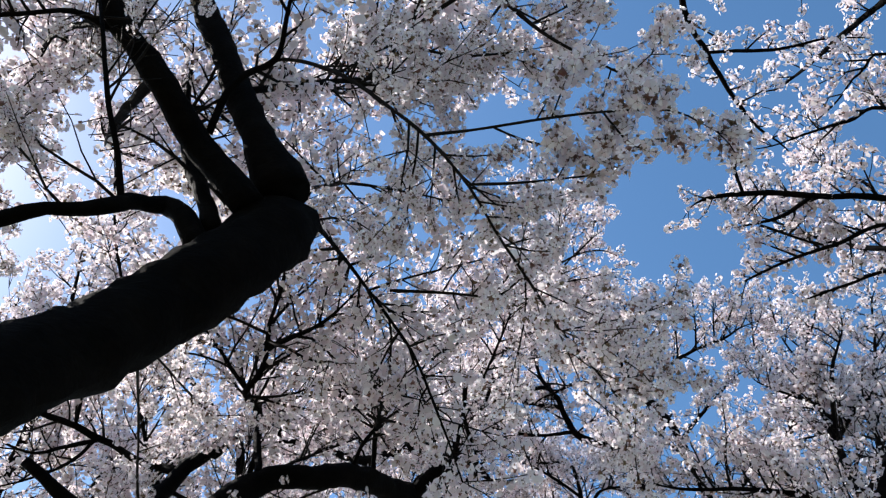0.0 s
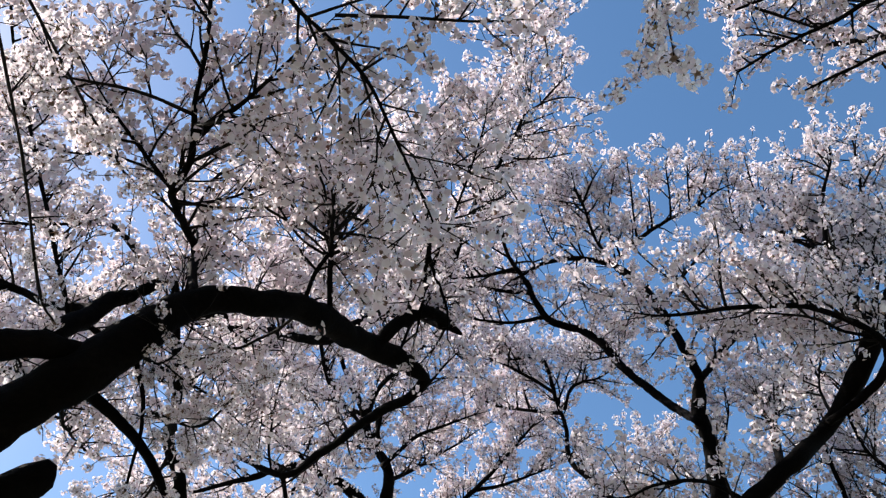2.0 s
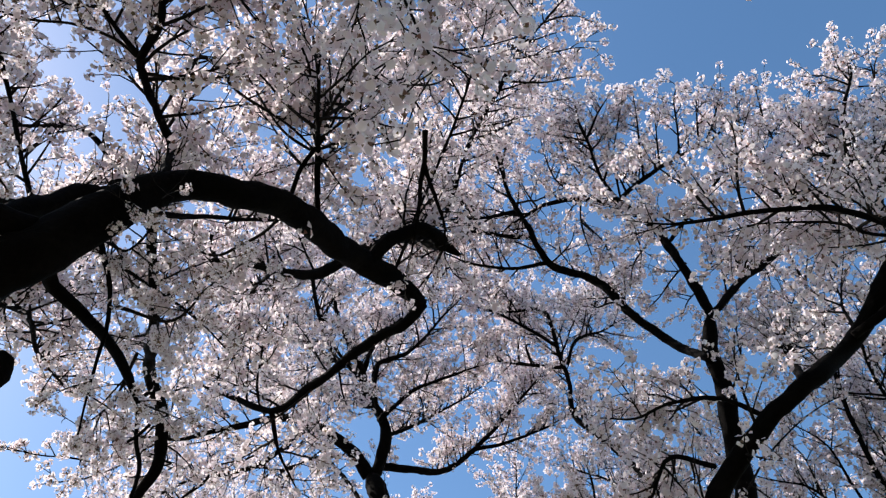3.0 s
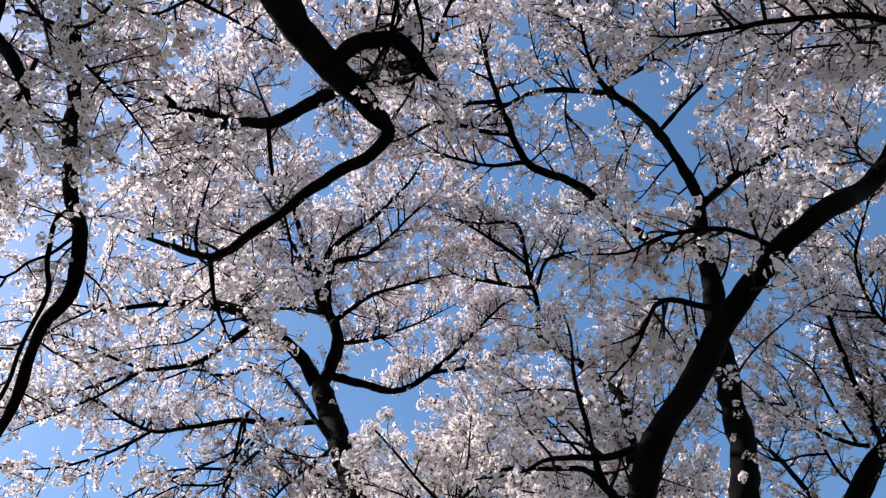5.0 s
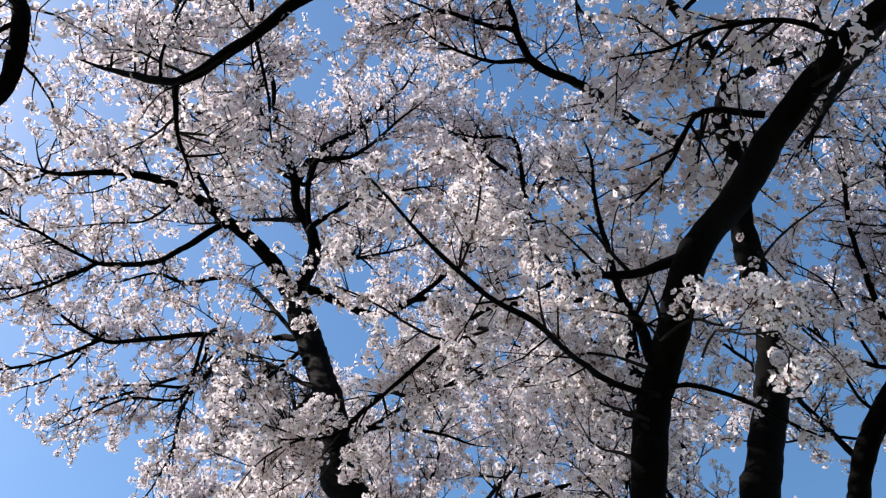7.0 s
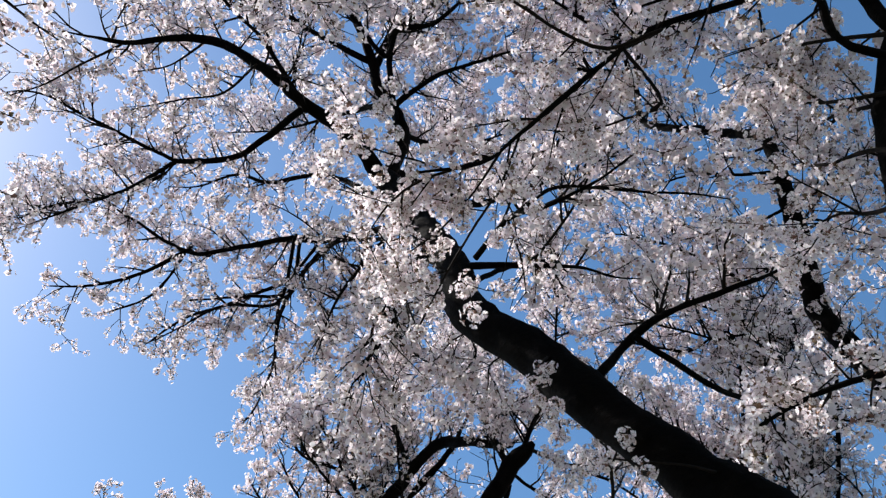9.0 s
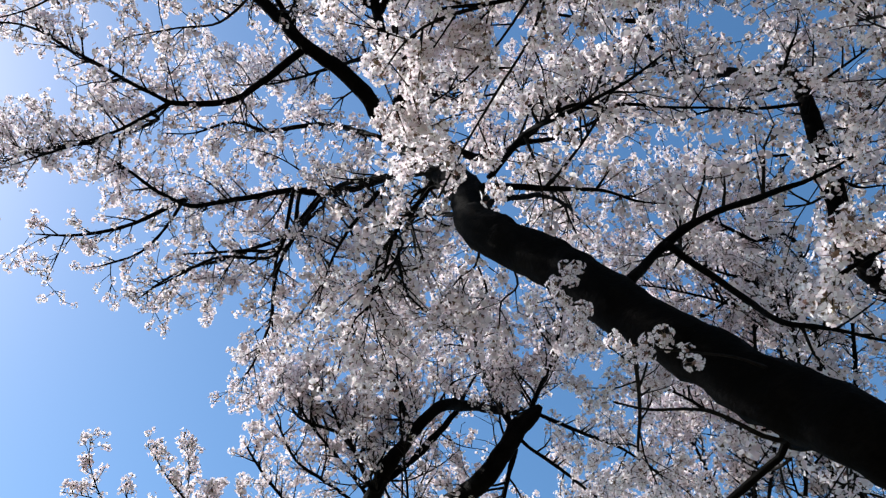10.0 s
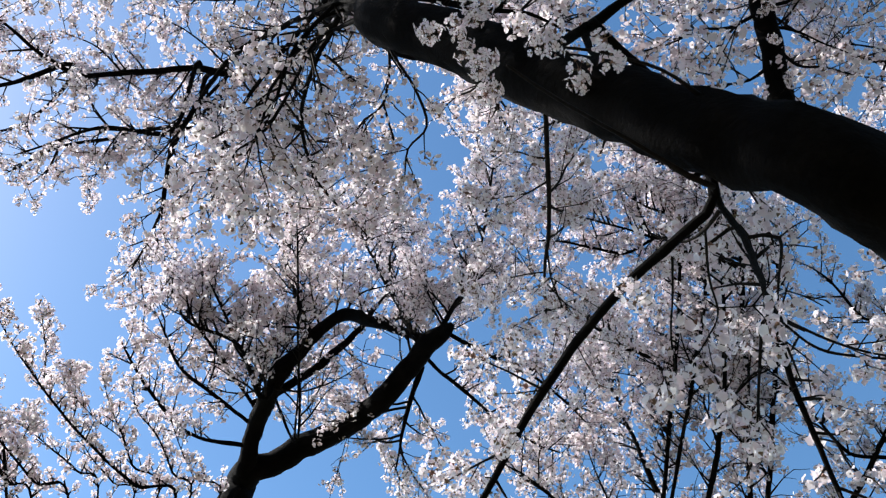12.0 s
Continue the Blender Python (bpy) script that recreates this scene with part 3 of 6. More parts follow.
tree.limb([(-2.03, 4.14, 5.41, 0.018), (-1.90, 4.40, 5.50, 0.016), (-1.75, 4.90, 5.80, 0.012), (-1.50, 5.40, 6.00, 0.008), (-1.30, 5.90, 6.10, 0.005)], 'branch', shoots=14, start=0.45, length=0.45, boughs=1.1, reach=0.7)
tree.limb([(-1.33, 3.98, 5.55, 0.022), (-1.40, 4.25, 5.50, 0.020), (-1.20, 4.70, 6.20, 0.016), (-0.90, 5.10, 6.80, 0.010), (-0.70, 5.40, 7.30, 0.006)], 'branch', shoots=12, start=0.4, length=0.5, boughs=1.1, reach=0.7)
tree.limb([(-1.20, 6.20, 7.90, 0.025), (-1.60, 6.80, 8.40, 0.018), (-1.90, 7.30, 8.80, 0.010)], 'branch', shoots=12, length=0.5, boughs=1.3, reach=0.8)
tree.limb([(-0.16, 5.69, 7.40, 0.0242), (0.40, 5.80, 8.00, 0.022), (0.70, 5.20, 8.40, 0.018), (1.00, 4.60, 8.40, 0.020), (1.20, 4.10, 8.30, 0.010)], 'limb', shoots=12, length=0.6, boughs=1.15, reach=0.8)
tree.limb([(-0.45, 3.80, 5.70, 0.012), (-0.10, 3.90, 6.50, 0.010), (0.30, 4.20, 7.30, 0.008), (0.60, 4.20, 7.80, 0.005)], 'branch', shoots=14, length=0.55, boughs=1.2, reach=0.7)
tree.limb([(-0.10, 5.40, 6.40, 0.014), (0.20, 5.00, 7.00, 0.012), (0.50, 4.50, 7.40, 0.012), (0.70, 3.90, 7.50, 0.006)], 'branch', shoots=13, length=0.55, boughs=1.0, reach=0.7)
tree.limb([(-1.57, 4.54, 4.98, 0.012), (-1.24, 4.55, 4.84, 0.009), (-1.00, 4.33, 4.84, 0.006), (-0.80, 4.20, 4.85, 0.004)], 'branch', shoots=13, start=0.15, length=0.28, near=True, lift=-0.1, tip=False)
tree.limb([(-1.42, 4.66, 4.72, 0.010), (-1.60, 4.95, 4.70, 0.007), (-1.85, 5.20, 4.75, 0.004)], 'branch', shoots=13, start=0.15, length=0.28, near=True, lift=-0.1, tip=False)
tree.limb([(-1.81, 4.32, 5.19, 0.0132), (-1.70, 4.30, 5.30, 0.012), (-1.45, 4.20, 5.00, 0.008), (-1.25, 4.00, 4.90, 0.006), (-1.15, 3.80, 4.90, 0.004)], 'branch', shoots=13, start=0.15, length=0.28, near=True, lift=-0.1, tip=False)
tree.limb([(-3.60, 4.70, -0.10, 0.280), (-3.50, 4.65, 1.40, 0.220), (-3.20, 4.55, 3.00, 0.190), (-2.80, 4.45, 4.20, 0.165), (-2.07, 4.12, 4.56, 0.135), (-1.76, 4.01, 4.70, 0.130), (-1.50, 3.95, 4.94, 0.121), (-1.29, 3.96, 5.21, 0.096), (-1.02, 4.07, 5.40, 0.088), (-0.73, 4.32, 5.65, 0.091), (-0.46, 4.87, 6.04, 0.093), (-0.15, 5.34, 6.33, 0.090), (0.14, 5.68, 6.43, 0.066)], 'trunk', shoots=1.5, length=0.5, start=0.6, boughs=0.2, tufts=2, tip=False)
tree.limb([(0.12, 5.68, 6.43, 0.057), (0.00, 5.83, 6.40, 0.045), (-0.38, 6.12, 6.45, 0.042), (-0.82, 6.51, 6.46, 0.037), (-1.19, 6.77, 6.46, 0.031), (-1.67, 6.88, 6.82, 0.019)], 'limb', shoots=5, length=0.7, start=0.3, boughs=0.8, tufts=3)
tree.limb([(-1.20, 6.77, 6.46, 0.027), (-1.17, 7.00, 6.29, 0.018)], 'branch', shoots=11, length=0.65, start=0.2, boughs=0.7, lift=0.3)
tree.limb([(-0.28, 5.14, 6.18, 0.059), (-0.11, 5.04, 6.34, 0.052), (0.16, 5.07, 6.54, 0.055), (0.33, 5.29, 6.65, 0.053), (0.43, 5.34, 6.57, 0.040)], 'limb', shoots=5, length=0.7, start=0.3, boughs=0.8, tufts=3, tip=False)
tree.limb([(0.30, 5.23, 6.57, 0.056), (-0.03, 5.59, 7.30, 0.055), (-0.32, 5.82, 7.52, 0.053), (-0.87, 6.17, 7.64, 0.050), (-1.46, 6.24, 7.96, 0.036), (-1.93, 6.11, 7.90, 0.020)], 'limb', shoots=5, length=0.7, start=0.3, boughs=0.8, tufts=3)
tree.limb([(-1.26, 3.92, 5.26, 0.029), (-1.44, 4.08, 6.07, 0.030), (-1.37, 3.56, 5.63, 0.025), (-1.31, 3.33, 5.45, 0.023), (-1.19, 3.19, 5.50, 0.020), (-1.14, 3.04, 5.52, 0.018), (-1.10, 2.85, 5.52, 0.015), (-1.02, 2.62, 5.52, 0.013), (-0.98, 2.48, 5.52, 0.011)], 'branch', shoots=11, length=0.65, start=0.2, boughs=0.7, lift=0.3)
tree.limb([(-1.14, 3.04, 5.52, 0.0183), (-0.94, 2.90, 5.47, 0.0163), (-0.73, 2.73, 5.40, 0.0115), (-0.61, 2.64, 5.45, 0.0072)], 'branch', shoots=12, length=0.5, start=0.2, lift=0.25)
tree.limb([(-1.31, 3.33, 5.45, 0.0156), (-1.47, 3.16, 5.61, 0.0126), (-1.59, 2.94, 5.65, 0.0092), (-1.63, 2.85, 5.67, 0.0061)], 'branch', shoots=12, length=0.5, start=0.2, lift=0.25)
tree.limb([(-1.13, 2.91, 5.51, 0.0120), (-1.39, 2.78, 5.52, 0.0088), (-1.75, 2.64, 5.42, 0.0056)], 'branch', shoots=12, length=0.5, start=0.2, lift=0.25)
tree.limb([(-0.55, 4.61, 5.89, 0.023), (-0.53, 4.25, 5.98, 0.019), (-0.43, 3.60, 5.55, 0.012)], 'branch', shoots=11, length=0.65, start=0.2, boughs=0.7, lift=0.3)
tree.limb([(-0.71, 4.37, 5.73, 0.0186), (-0.60, 4.15, 5.81, 0.0147), (-0.43, 3.97, 5.93, 0.0092)], 'branch', shoots=12, length=0.5, start=0.2, lift=0.25)
tree.limb([(-1.96, 3.96, 4.91, 0.0680), (-1.94, 4.01, 5.14, 0.0635), (-1.90, 4.09, 5.35, 0.0590), (-1.86, 4.15, 5.57, 0.0545), (-1.80, 4.24, 5.77, 0.0500), (-1.72, 4.20, 5.75, 0.034)], 'limb', shoots=2, length=0.4, start=0.3, tip=False)
tree.limb([(-3.00, 4.50, 3.70, 0.12), (-2.38, 3.70, 4.49, 0.0920), (-2.24, 3.73, 4.60, 0.0856), (-2.11, 3.78, 4.67, 0.0792), (-1.99, 3.82, 4.74, 0.0728), (-1.83, 3.89, 4.78, 0.0664), (-1.64, 3.97, 4.84, 0.0600)], 'limb', shoots=1, length=0.3, start=0.3, tufts=1, tip=False)
tree.limb([(-2.59, 3.50, 4.98, 0.0340), (-2.47, 3.59, 4.92, 0.0380), (-2.34, 3.68, 4.86, 0.0420), (-2.20, 3.76, 4.80, 0.0460), (-2.04, 3.84, 4.75, 0.0500)], 'limb', shoots=4, length=0.4, start=0.1, tip=False)
tree.limb([(-1.95, 4.21, 5.59, 0.0360), (-2.12, 4.28, 5.71, 0.0333), (-2.36, 4.33, 5.82, 0.0307), (-2.57, 4.34, 5.97, 0.0280), (-2.76, 4.24, 5.99, 0.0253), (-2.87, 4.17, 6.02, 0.0227), (-3.11, 4.03, 6.02, 0.0200)], 'limb', shoots=8, length=0.5, start=0.4, boughs=0.6, reach=0.8, tufts=1)
tree.limb([(-2.68, 4.27, 5.97, 0.0200), (-2.79, 4.25, 5.91, 0.0173), (-2.93, 4.23, 5.84, 0.0147), (-3.08, 4.20, 5.76, 0.0120)], 'branch', shoots=9, length=0.4, start=0.2)
tree.limb([(-2.71, 4.25, 5.96, 0.0180), (-2.79, 4.29, 5.83, 0.0153), (-2.89, 4.30, 5.71, 0.0127), (-3.02, 4.27, 5.59, 0.0100)], 'branch', shoots=9, length=0.4, start=0.2)
tree.limb([(-1.62, 3.98, 4.82, 0.046), (-1.86, 4.31, 4.96, 0.0400), (-1.78, 4.53, 4.98, 0.0360), (-1.71, 4.59, 4.93, 0.0340), (-1.55, 4.64, 4.75, 0.0320), (-1.45, 4.67, 4.60, 0.0280), (-1.38, 4.70, 4.47, 0.0200), (-1.33, 4.74, 4.38, 0.0080)], 'limb', shoots=6, length=0.3, start=0.35, near=True, tip=False)
tree.limb([(-1.97, 4.45, 6.50, 0.01), (-1.93, 4.52, 6.54, 0.0169), (-2.13, 4.24, 6.62, 0.0166), (-2.24, 4.17, 6.61, 0.0144), (-2.68, 4.06, 6.45, 0.0099)], 'branch', shoots=8, length=0.3, start=0.2, lift=0.25)
tree.limb([(-1.72, 4.20, 5.75, 0.040), (-1.62, 4.31, 6.01, 0.032), (-1.64, 4.69, 5.89, 0.032), (-1.73, 5.27, 5.82, 0.038), (-2.07, 6.16, 6.33, 0.049), (-1.94, 6.35, 6.05, 0.056), (-1.99, 6.67, 5.81, 0.049), (-2.13, 6.81, 5.63, 0.043), (-2.27, 7.18, 5.35, 0.035), (-2.37, 7.36, 5.09, 0.030)], 'limb', shoots=7, length=0.4, start=0.3, boughs=0.0, tufts=3)
tree.limb([(-1.98, 6.36, 6.03, 0.014), (-2.10, 6.42, 5.91, 0.012), (-2.22, 6.43, 5.81, 0.011), (-2.32, 6.47, 5.71, 0.009), (-2.51, 6.36, 5.66, 0.008), (-2.69, 6.25, 5.60, 0.006)], 'branch', shoots=5, length=0.18, start=0.25, lift=0.25)
tree.limb([(-2.33, 6.49, 5.76, 0.009), (-2.40, 6.57, 5.67, 0.007), (-2.53, 6.54, 5.61, 0.006)], 'branch', shoots=6, length=0.15, start=0.25, lift=0.25)
tree.limb([(-2.01, 6.25, 6.20, 0.0187), (-2.13, 6.30, 6.19, 0.017), (-2.14, 6.48, 5.93, 0.016), (-2.08, 6.59, 5.72, 0.015), (-2.15, 6.75, 5.40, 0.014), (-2.17, 6.87, 5.11, 0.013), (-2.24, 6.93, 4.83, 0.012), (-2.28, 6.94, 4.61, 0.011)], 'limb', shoots=4, length=0.3, start=0.3, tufts=1)
tree.limb([(-2.23, 6.88, 5.49, 0.012), (-2.34, 6.78, 5.37, 0.010), (-2.43, 6.71, 5.23, 0.009), (-2.54, 6.61, 5.10, 0.007)], 'branch', shoots=5, length=0.25, start=0.3)
# unseen left crown, added between the sun and the nearer blossom for shade
tree.limb([(-2.95, 4.50, 3.95, 0.090), (-3.60, 4.90, 5.20, 0.065), (-4.00, 5.30, 6.40, 0.040), (-3.90, 5.60, 7.50, 0.018)], 'limb', shoots=10, length=0.6, start=0.35, boughs=1.3, reach=1.1)
tree.limb([(-3.60, 4.90, 5.20, 0.045), (-3.30, 4.20, 6.30, 0.032), (-3.30, 3.70, 7.30, 0.016)], 'limb', shoots=10, length=0.6, start=0.25, boughs=1.3, reach=1.0)
tree.limb([(-3.80, 5.10, 5.80, 0.035), (-3.20, 5.60, 6.60, 0.026), (-2.90, 6.00, 7.40, 0.014)], 'limb', shoots=10, length=0.6, start=0.25, boughs=1.3, reach=1.0)
tree.limb([(-2.53, 4.33, 4.33, 0.1342), (-2.42, 4.55, 4.25, 0.122), (-2.22, 4.57, 4.39, 0.118), (-2.10, 4.57, 4.48, 0.115), (-2.02, 4.56, 4.54, 0.105), (-1.97, 4.53, 4.60, 0.082)], 'limb', shoots=3, length=0.2, start=0.7, boughs=0, tufts=0, tip=False)
tree.limb([(-1.34, 3.40, 5.58, 0.0100), (-1.48, 3.29, 5.66, 0.0088), (-1.69, 3.21, 5.68, 0.0075), (-1.89, 3.18, 5.67, 0.0063), (-2.09, 3.11, 5.67, 0.0050)], 'branch', shoots=10, length=0.35, start=0.2, lift=0.25)
tree.limb([(-1.97, 4.45, 6.50, 0.0120), (-2.19, 4.17, 6.60, 0.0105), (-2.47, 4.11, 6.53, 0.0090), (-2.71, 4.06, 6.47, 0.0075), (-2.93, 3.98, 6.41, 0.0060)], 'branch', shoots=10, length=0.35, start=0.2, lift=0.25)
tree.limb([(-1.40, 3.80, 5.83, 0.011), (-1.17, 3.55, 6.11, 0.0100), (-0.96, 3.76, 6.06, 0.0088), (-0.72, 3.93, 6.01, 0.0075), (-0.51, 4.13, 5.92, 0.0063), (-0.30, 4.40, 5.77, 0.0050)], 'branch', shoots=10, length=0.35, start=0.2, lift=0.25)
tree.limb([(-0.91, 6.32, 7.86, 0.0220), (-0.89, 6.58, 7.77, 0.0196), (-0.83, 6.85, 7.67, 0.0172), (-0.77, 7.05, 7.60, 0.0148), (-0.71, 7.30, 7.50, 0.0124), (-0.68, 7.49, 7.41, 0.0100)], 'branch', shoots=7, length=0.4, start=0.2)
tree.limb([(0.19, 4.29, 6.61, 0.0220), (0.18, 4.46, 6.58, 0.0193), (0.15, 4.63, 6.53, 0.0167), (0.12, 4.87, 6.46, 0.0140)], 'branch', shoots=7, length=0.35, start=0.3)
tree.limb([(0.17, 4.53, 6.56, 0.0180), (0.22, 4.70, 6.51, 0.0153), (0.27, 4.83, 6.47, 0.0127), (0.31, 4.97, 6.42, 0.0100)], 'branch', shoots=7, length=0.3, start=0.3)
tree.limb([(-0.80, 4.51, 5.79, 0.0120), (-0.91, 4.61, 5.80, 0.0108), (-1.05, 4.69, 5.81, 0.0096), (-1.19, 4.76, 5.81, 0.0084), (-1.31, 4.76, 5.84, 0.0072), (-1.48, 4.67, 5.89, 0.0060)], 'branch', shoots=8, length=0.35, start=0.3)
tree.limb([(-1.76, 5.90, 7.42, 0.0120), (-1.83, 5.62, 6.98, 0.0105), (-1.89, 5.43, 6.50, 0.0090), (-1.87, 5.22, 6.04, 0.0075), (-1.75, 4.87, 5.68, 0.0060)], 'branch', shoots=8, length=0.3, start=0.3)
tree.limb([(-1.57, 6.02, 7.42, 0.0100), (-1.75, 6.02, 7.29, 0.0083), (-1.89, 6.07, 7.15, 0.0067), (-1.97, 6.23, 6.96, 0.0050)], 'branch', shoots=8, length=0.3, start=0.3)
tree.limb([(-1.70, 5.60, 7.56, 0.0220), (-1.73, 5.71, 7.51, 0.0213), (-1.68, 5.86, 7.46, 0.0207), (-1.57, 5.97, 7.44, 0.0200)], 'branch', shoots=5, length=0.3, start=0.3)
tree.limb([(-1.56, 4.09, 4.99, 0.0160), (-1.53, 4.28, 4.90, 0.0142), (-1.53, 4.41, 4.81, 0.0124), (-1.55, 4.52, 4.71, 0.0106), (-1.59, 4.62, 4.61, 0.0088), (-1.62, 4.72, 4.49, 0.0070)], 'branch', shoots=6, length=0.3, start=0.3, near=True)
tree.limb([(1.24, 4.17, 8.50, 0.0110), (1.49, 4.07, 8.56, 0.0087), (1.71, 4.06, 8.58, 0.0063), (1.85, 4.12, 8.59, 0.0040)], 'branch', shoots=10, length=0.3, start=0.15, lift=0.15)
tree.limb([(1.10, 4.40, 8.44, 0.0110), (1.41, 4.38, 8.50, 0.0087), (1.70, 4.35, 8.55, 0.0063), (1.90, 4.38, 8.60, 0.0040)], 'branch', shoots=10, length=0.3, start=0.15, lift=0.15)
tree.limb([(1.00, 4.59, 8.38, 0.0110), (1.35, 4.63, 8.41, 0.0087), (1.64, 4.61, 8.46, 0.0063), (1.82, 4.61, 8.53, 0.0040)], 'branch', shoots=10, length=0.3, start=0.15, lift=0.15)
tree.limb([(1.40, 4.06, 8.50, 0.0110), (1.56, 3.91, 8.57, 0.0075), (1.67, 3.85, 8.62, 0.0040)], 'branch', shoots=10, length=0.3, start=0.15, lift=0.15)
tree.finish()

# dark-trunked cherry tree leaning back, crown full of white blossom
tree = Tree((1.6, 7.9, 0), 'dark-trunked cherry tree leaning back, crown full of white blossom', 13)
tree.limb([(2.50, 5.42, 5.00, 0.035), (3.10, 6.20, 6.10, 0.028), (3.60, 6.80, 6.90, 0.018), (4.00, 7.30, 7.60, 0.010)], 'limb', shoots=10, start=0.4, length=0.5, boughs=0.6, reach=0.9)
tree.limb([(3.30, 4.70, 5.60, 0.050), (3.50, 4.90, 6.60, 0.035), (3.60, 5.00, 7.20, 0.020), (3.40, 5.20, 7.70, 0.010)], 'limb', shoots=9, length=0.5)
tree.limb([(3.60, 4.60, 6.00, 0.040), (4.20, 5.20, 7.10, 0.025), (4.60, 5.60, 7.90, 0.012)], 'limb', shoots=9, length=0.5)
tree.limb([(3.50, 4.90, 6.60, 0.020), (3.90, 4.80, 7.00, 0.015), (4.20, 5.00, 7.30, 0.010)], 'branch', shoots=9, length=0.5)
tree.limb([(1.47, 7.60, 3.05, 0.014), (1.20, 7.75, 3.20, 0.011), (0.98, 7.86, 3.22, 0.008), (0.80, 7.95, 3.18, 0.005)], 'branch', shoots=18, start=0.4, length=0.12, near=True, lift=0.05, tip=False)
tree.limb([(1.60, 7.90, -0.10, 0.240), (1.50, 7.85, 1.30, 0.160), (1.48, 7.76, 2.70, 0.105), (1.40, 7.50, 3.50, 0.085), (1.42, 7.32, 3.79, 0.080), (1.49, 7.08, 4.08, 0.075), (1.55, 6.55, 4.29, 0.077), (1.82, 6.34, 4.60, 0.074), (2.06, 6.06, 4.87, 0.070), (2.25, 5.68, 4.91, 0.063), (2.49, 5.42, 4.99, 0.058), (3.00, 5.35, 5.35, 0.058), (3.30, 4.70, 5.60, 0.070), (3.90, 4.50, 6.30, 0.050), (4.30, 4.80, 7.20, 0.030)], 'trunk', shoots=2, length=0.5, start=0.4, boughs=0.3, tufts=0.0)
tree.limb([(1.50, 7.80, 2.00, 0.120), (2.10, 8.00, 3.60, 0.110), (2.78, 7.67, 5.18, 0.102), (2.89, 7.60, 5.69, 0.102), (2.94, 7.42, 6.22, 0.096), (2.95, 7.11, 6.68, 0.084), (2.90, 6.87, 7.03, 0.076), (2.96, 6.61, 7.29, 0.062)], 'limb', shoots=2, length=0.5, start=0.7, boughs=0.5, tufts=0.4, tip=False)
tree.limb([(2.96, 6.61, 7.29, 0.048), (2.81, 6.38, 7.74, 0.044), (2.67, 6.25, 8.34, 0.041), (2.44, 6.21, 8.79, 0.036), (2.11, 6.30, 9.13, 0.030), (1.70, 6.38, 9.20, 0.024), (1.46, 6.52, 9.19, 0.017)], 'limb', shoots=5, length=0.7, start=0.3, boughs=1.1, tufts=3, reach=0.6)
tree.limb([(2.54, 6.23, 8.59, 0.0300), (2.36, 6.05, 8.62, 0.028), (2.74, 6.03, 9.05, 0.025), (3.17, 5.85, 9.23, 0.020), (3.47, 5.67, 9.21, 0.016)], 'branch', shoots=11, length=0.35, start=0.2, boughs=0.7, lift=0.1, reach=0.45)
tree.limb([(2.97, 6.62, 7.28, 0.041), (3.46, 6.59, 7.79, 0.038), (4.04, 6.51, 8.22, 0.034), (4.44, 6.31, 8.92, 0.028), (4.51, 5.76, 9.15, 0.018)], 'limb', shoots=11, length=0.4, start=0.2, boughs=0.7, lift=0.2, reach=0.5, tufts=3)
tree.limb([(2.85, 6.86, 6.92, 0.044), (2.83, 7.30, 7.67, 0.046), (2.55, 7.34, 8.28, 0.048), (2.27, 7.30, 8.94, 0.051), (1.78, 7.19, 9.14, 0.045), (1.53, 6.82, 9.41, 0.035), (1.24, 6.22, 9.10, 0.024), (1.11, 5.84, 9.27, 0.015)], 'limb', shoots=5, length=0.7, start=0.3, boughs=1.1, tufts=3, reach=0.8)
tree.limb([(2.28, 5.63, 4.93, 0.0195), (2.03, 5.63, 5.13, 0.0151), (1.73, 5.73, 5.22, 0.0120), (1.51, 5.86, 5.23, 0.0087)], 'branch', shoots=12, length=0.5, start=0.2, lift=0.25)
tree.limb([(2.00, 6.04, 4.93, 0.020), (1.77, 6.12, 5.10, 0.016), (1.67, 6.25, 5.04, 0.012), (1.60, 6.39, 4.95, 0.009)], 'branch', shoots=8, length=0.4, start=0.2, boughs=0.4, reach=0.6, lift=0.2, drift=(0, 0.6, 0.2))
tree.limb([(1.62, 6.50, 4.36, 0.0280), (1.48, 6.60, 4.36, 0.0260), (1.39, 6.67, 4.38, 0.0224), (1.28, 6.72, 4.41, 0.0188), (1.13, 6.77, 4.45, 0.0152), (1.01, 6.83, 4.48, 0.0116), (0.88, 6.92, 4.47, 0.0080)], 'branch', shoots=9, length=0.4, start=0.25, lift=0.2)
tree.limb([(1.43, 6.98, 4.12, 0.0300), (1.43, 6.95, 4.28, 0.0270), (1.36, 6.89, 4.36, 0.0230), (1.28, 6.94, 4.51, 0.0180), (1.09, 7.03, 4.60, 0.016), (0.78, 7.15, 4.69, 0.014), (0.56, 7.22, 4.51, 0.012), (0.35, 7.30, 4.31, 0.011), (0.15, 7.37, 4.12, 0.009), (-0.00, 7.42, 3.98, 0.007), (-0.23, 7.45, 3.98, 0.005)], 'branch', shoots=7, length=0.28, start=0.3, boughs=0.7, lift=0.05, near=True, drift=(0, 0.5, 0.15))
tree.limb([(2.95, 5.30, 5.30, 0.035), (3.20, 4.90, 5.30, 0.030), (3.12, 4.57, 5.30, 0.026), (2.81, 4.51, 5.59, 0.021), (2.46, 4.56, 5.73, 0.018), (1.97, 4.71, 5.88, 0.012)], 'branch', shoots=11, length=0.65, start=0.2, boughs=0.7, lift=0.3)
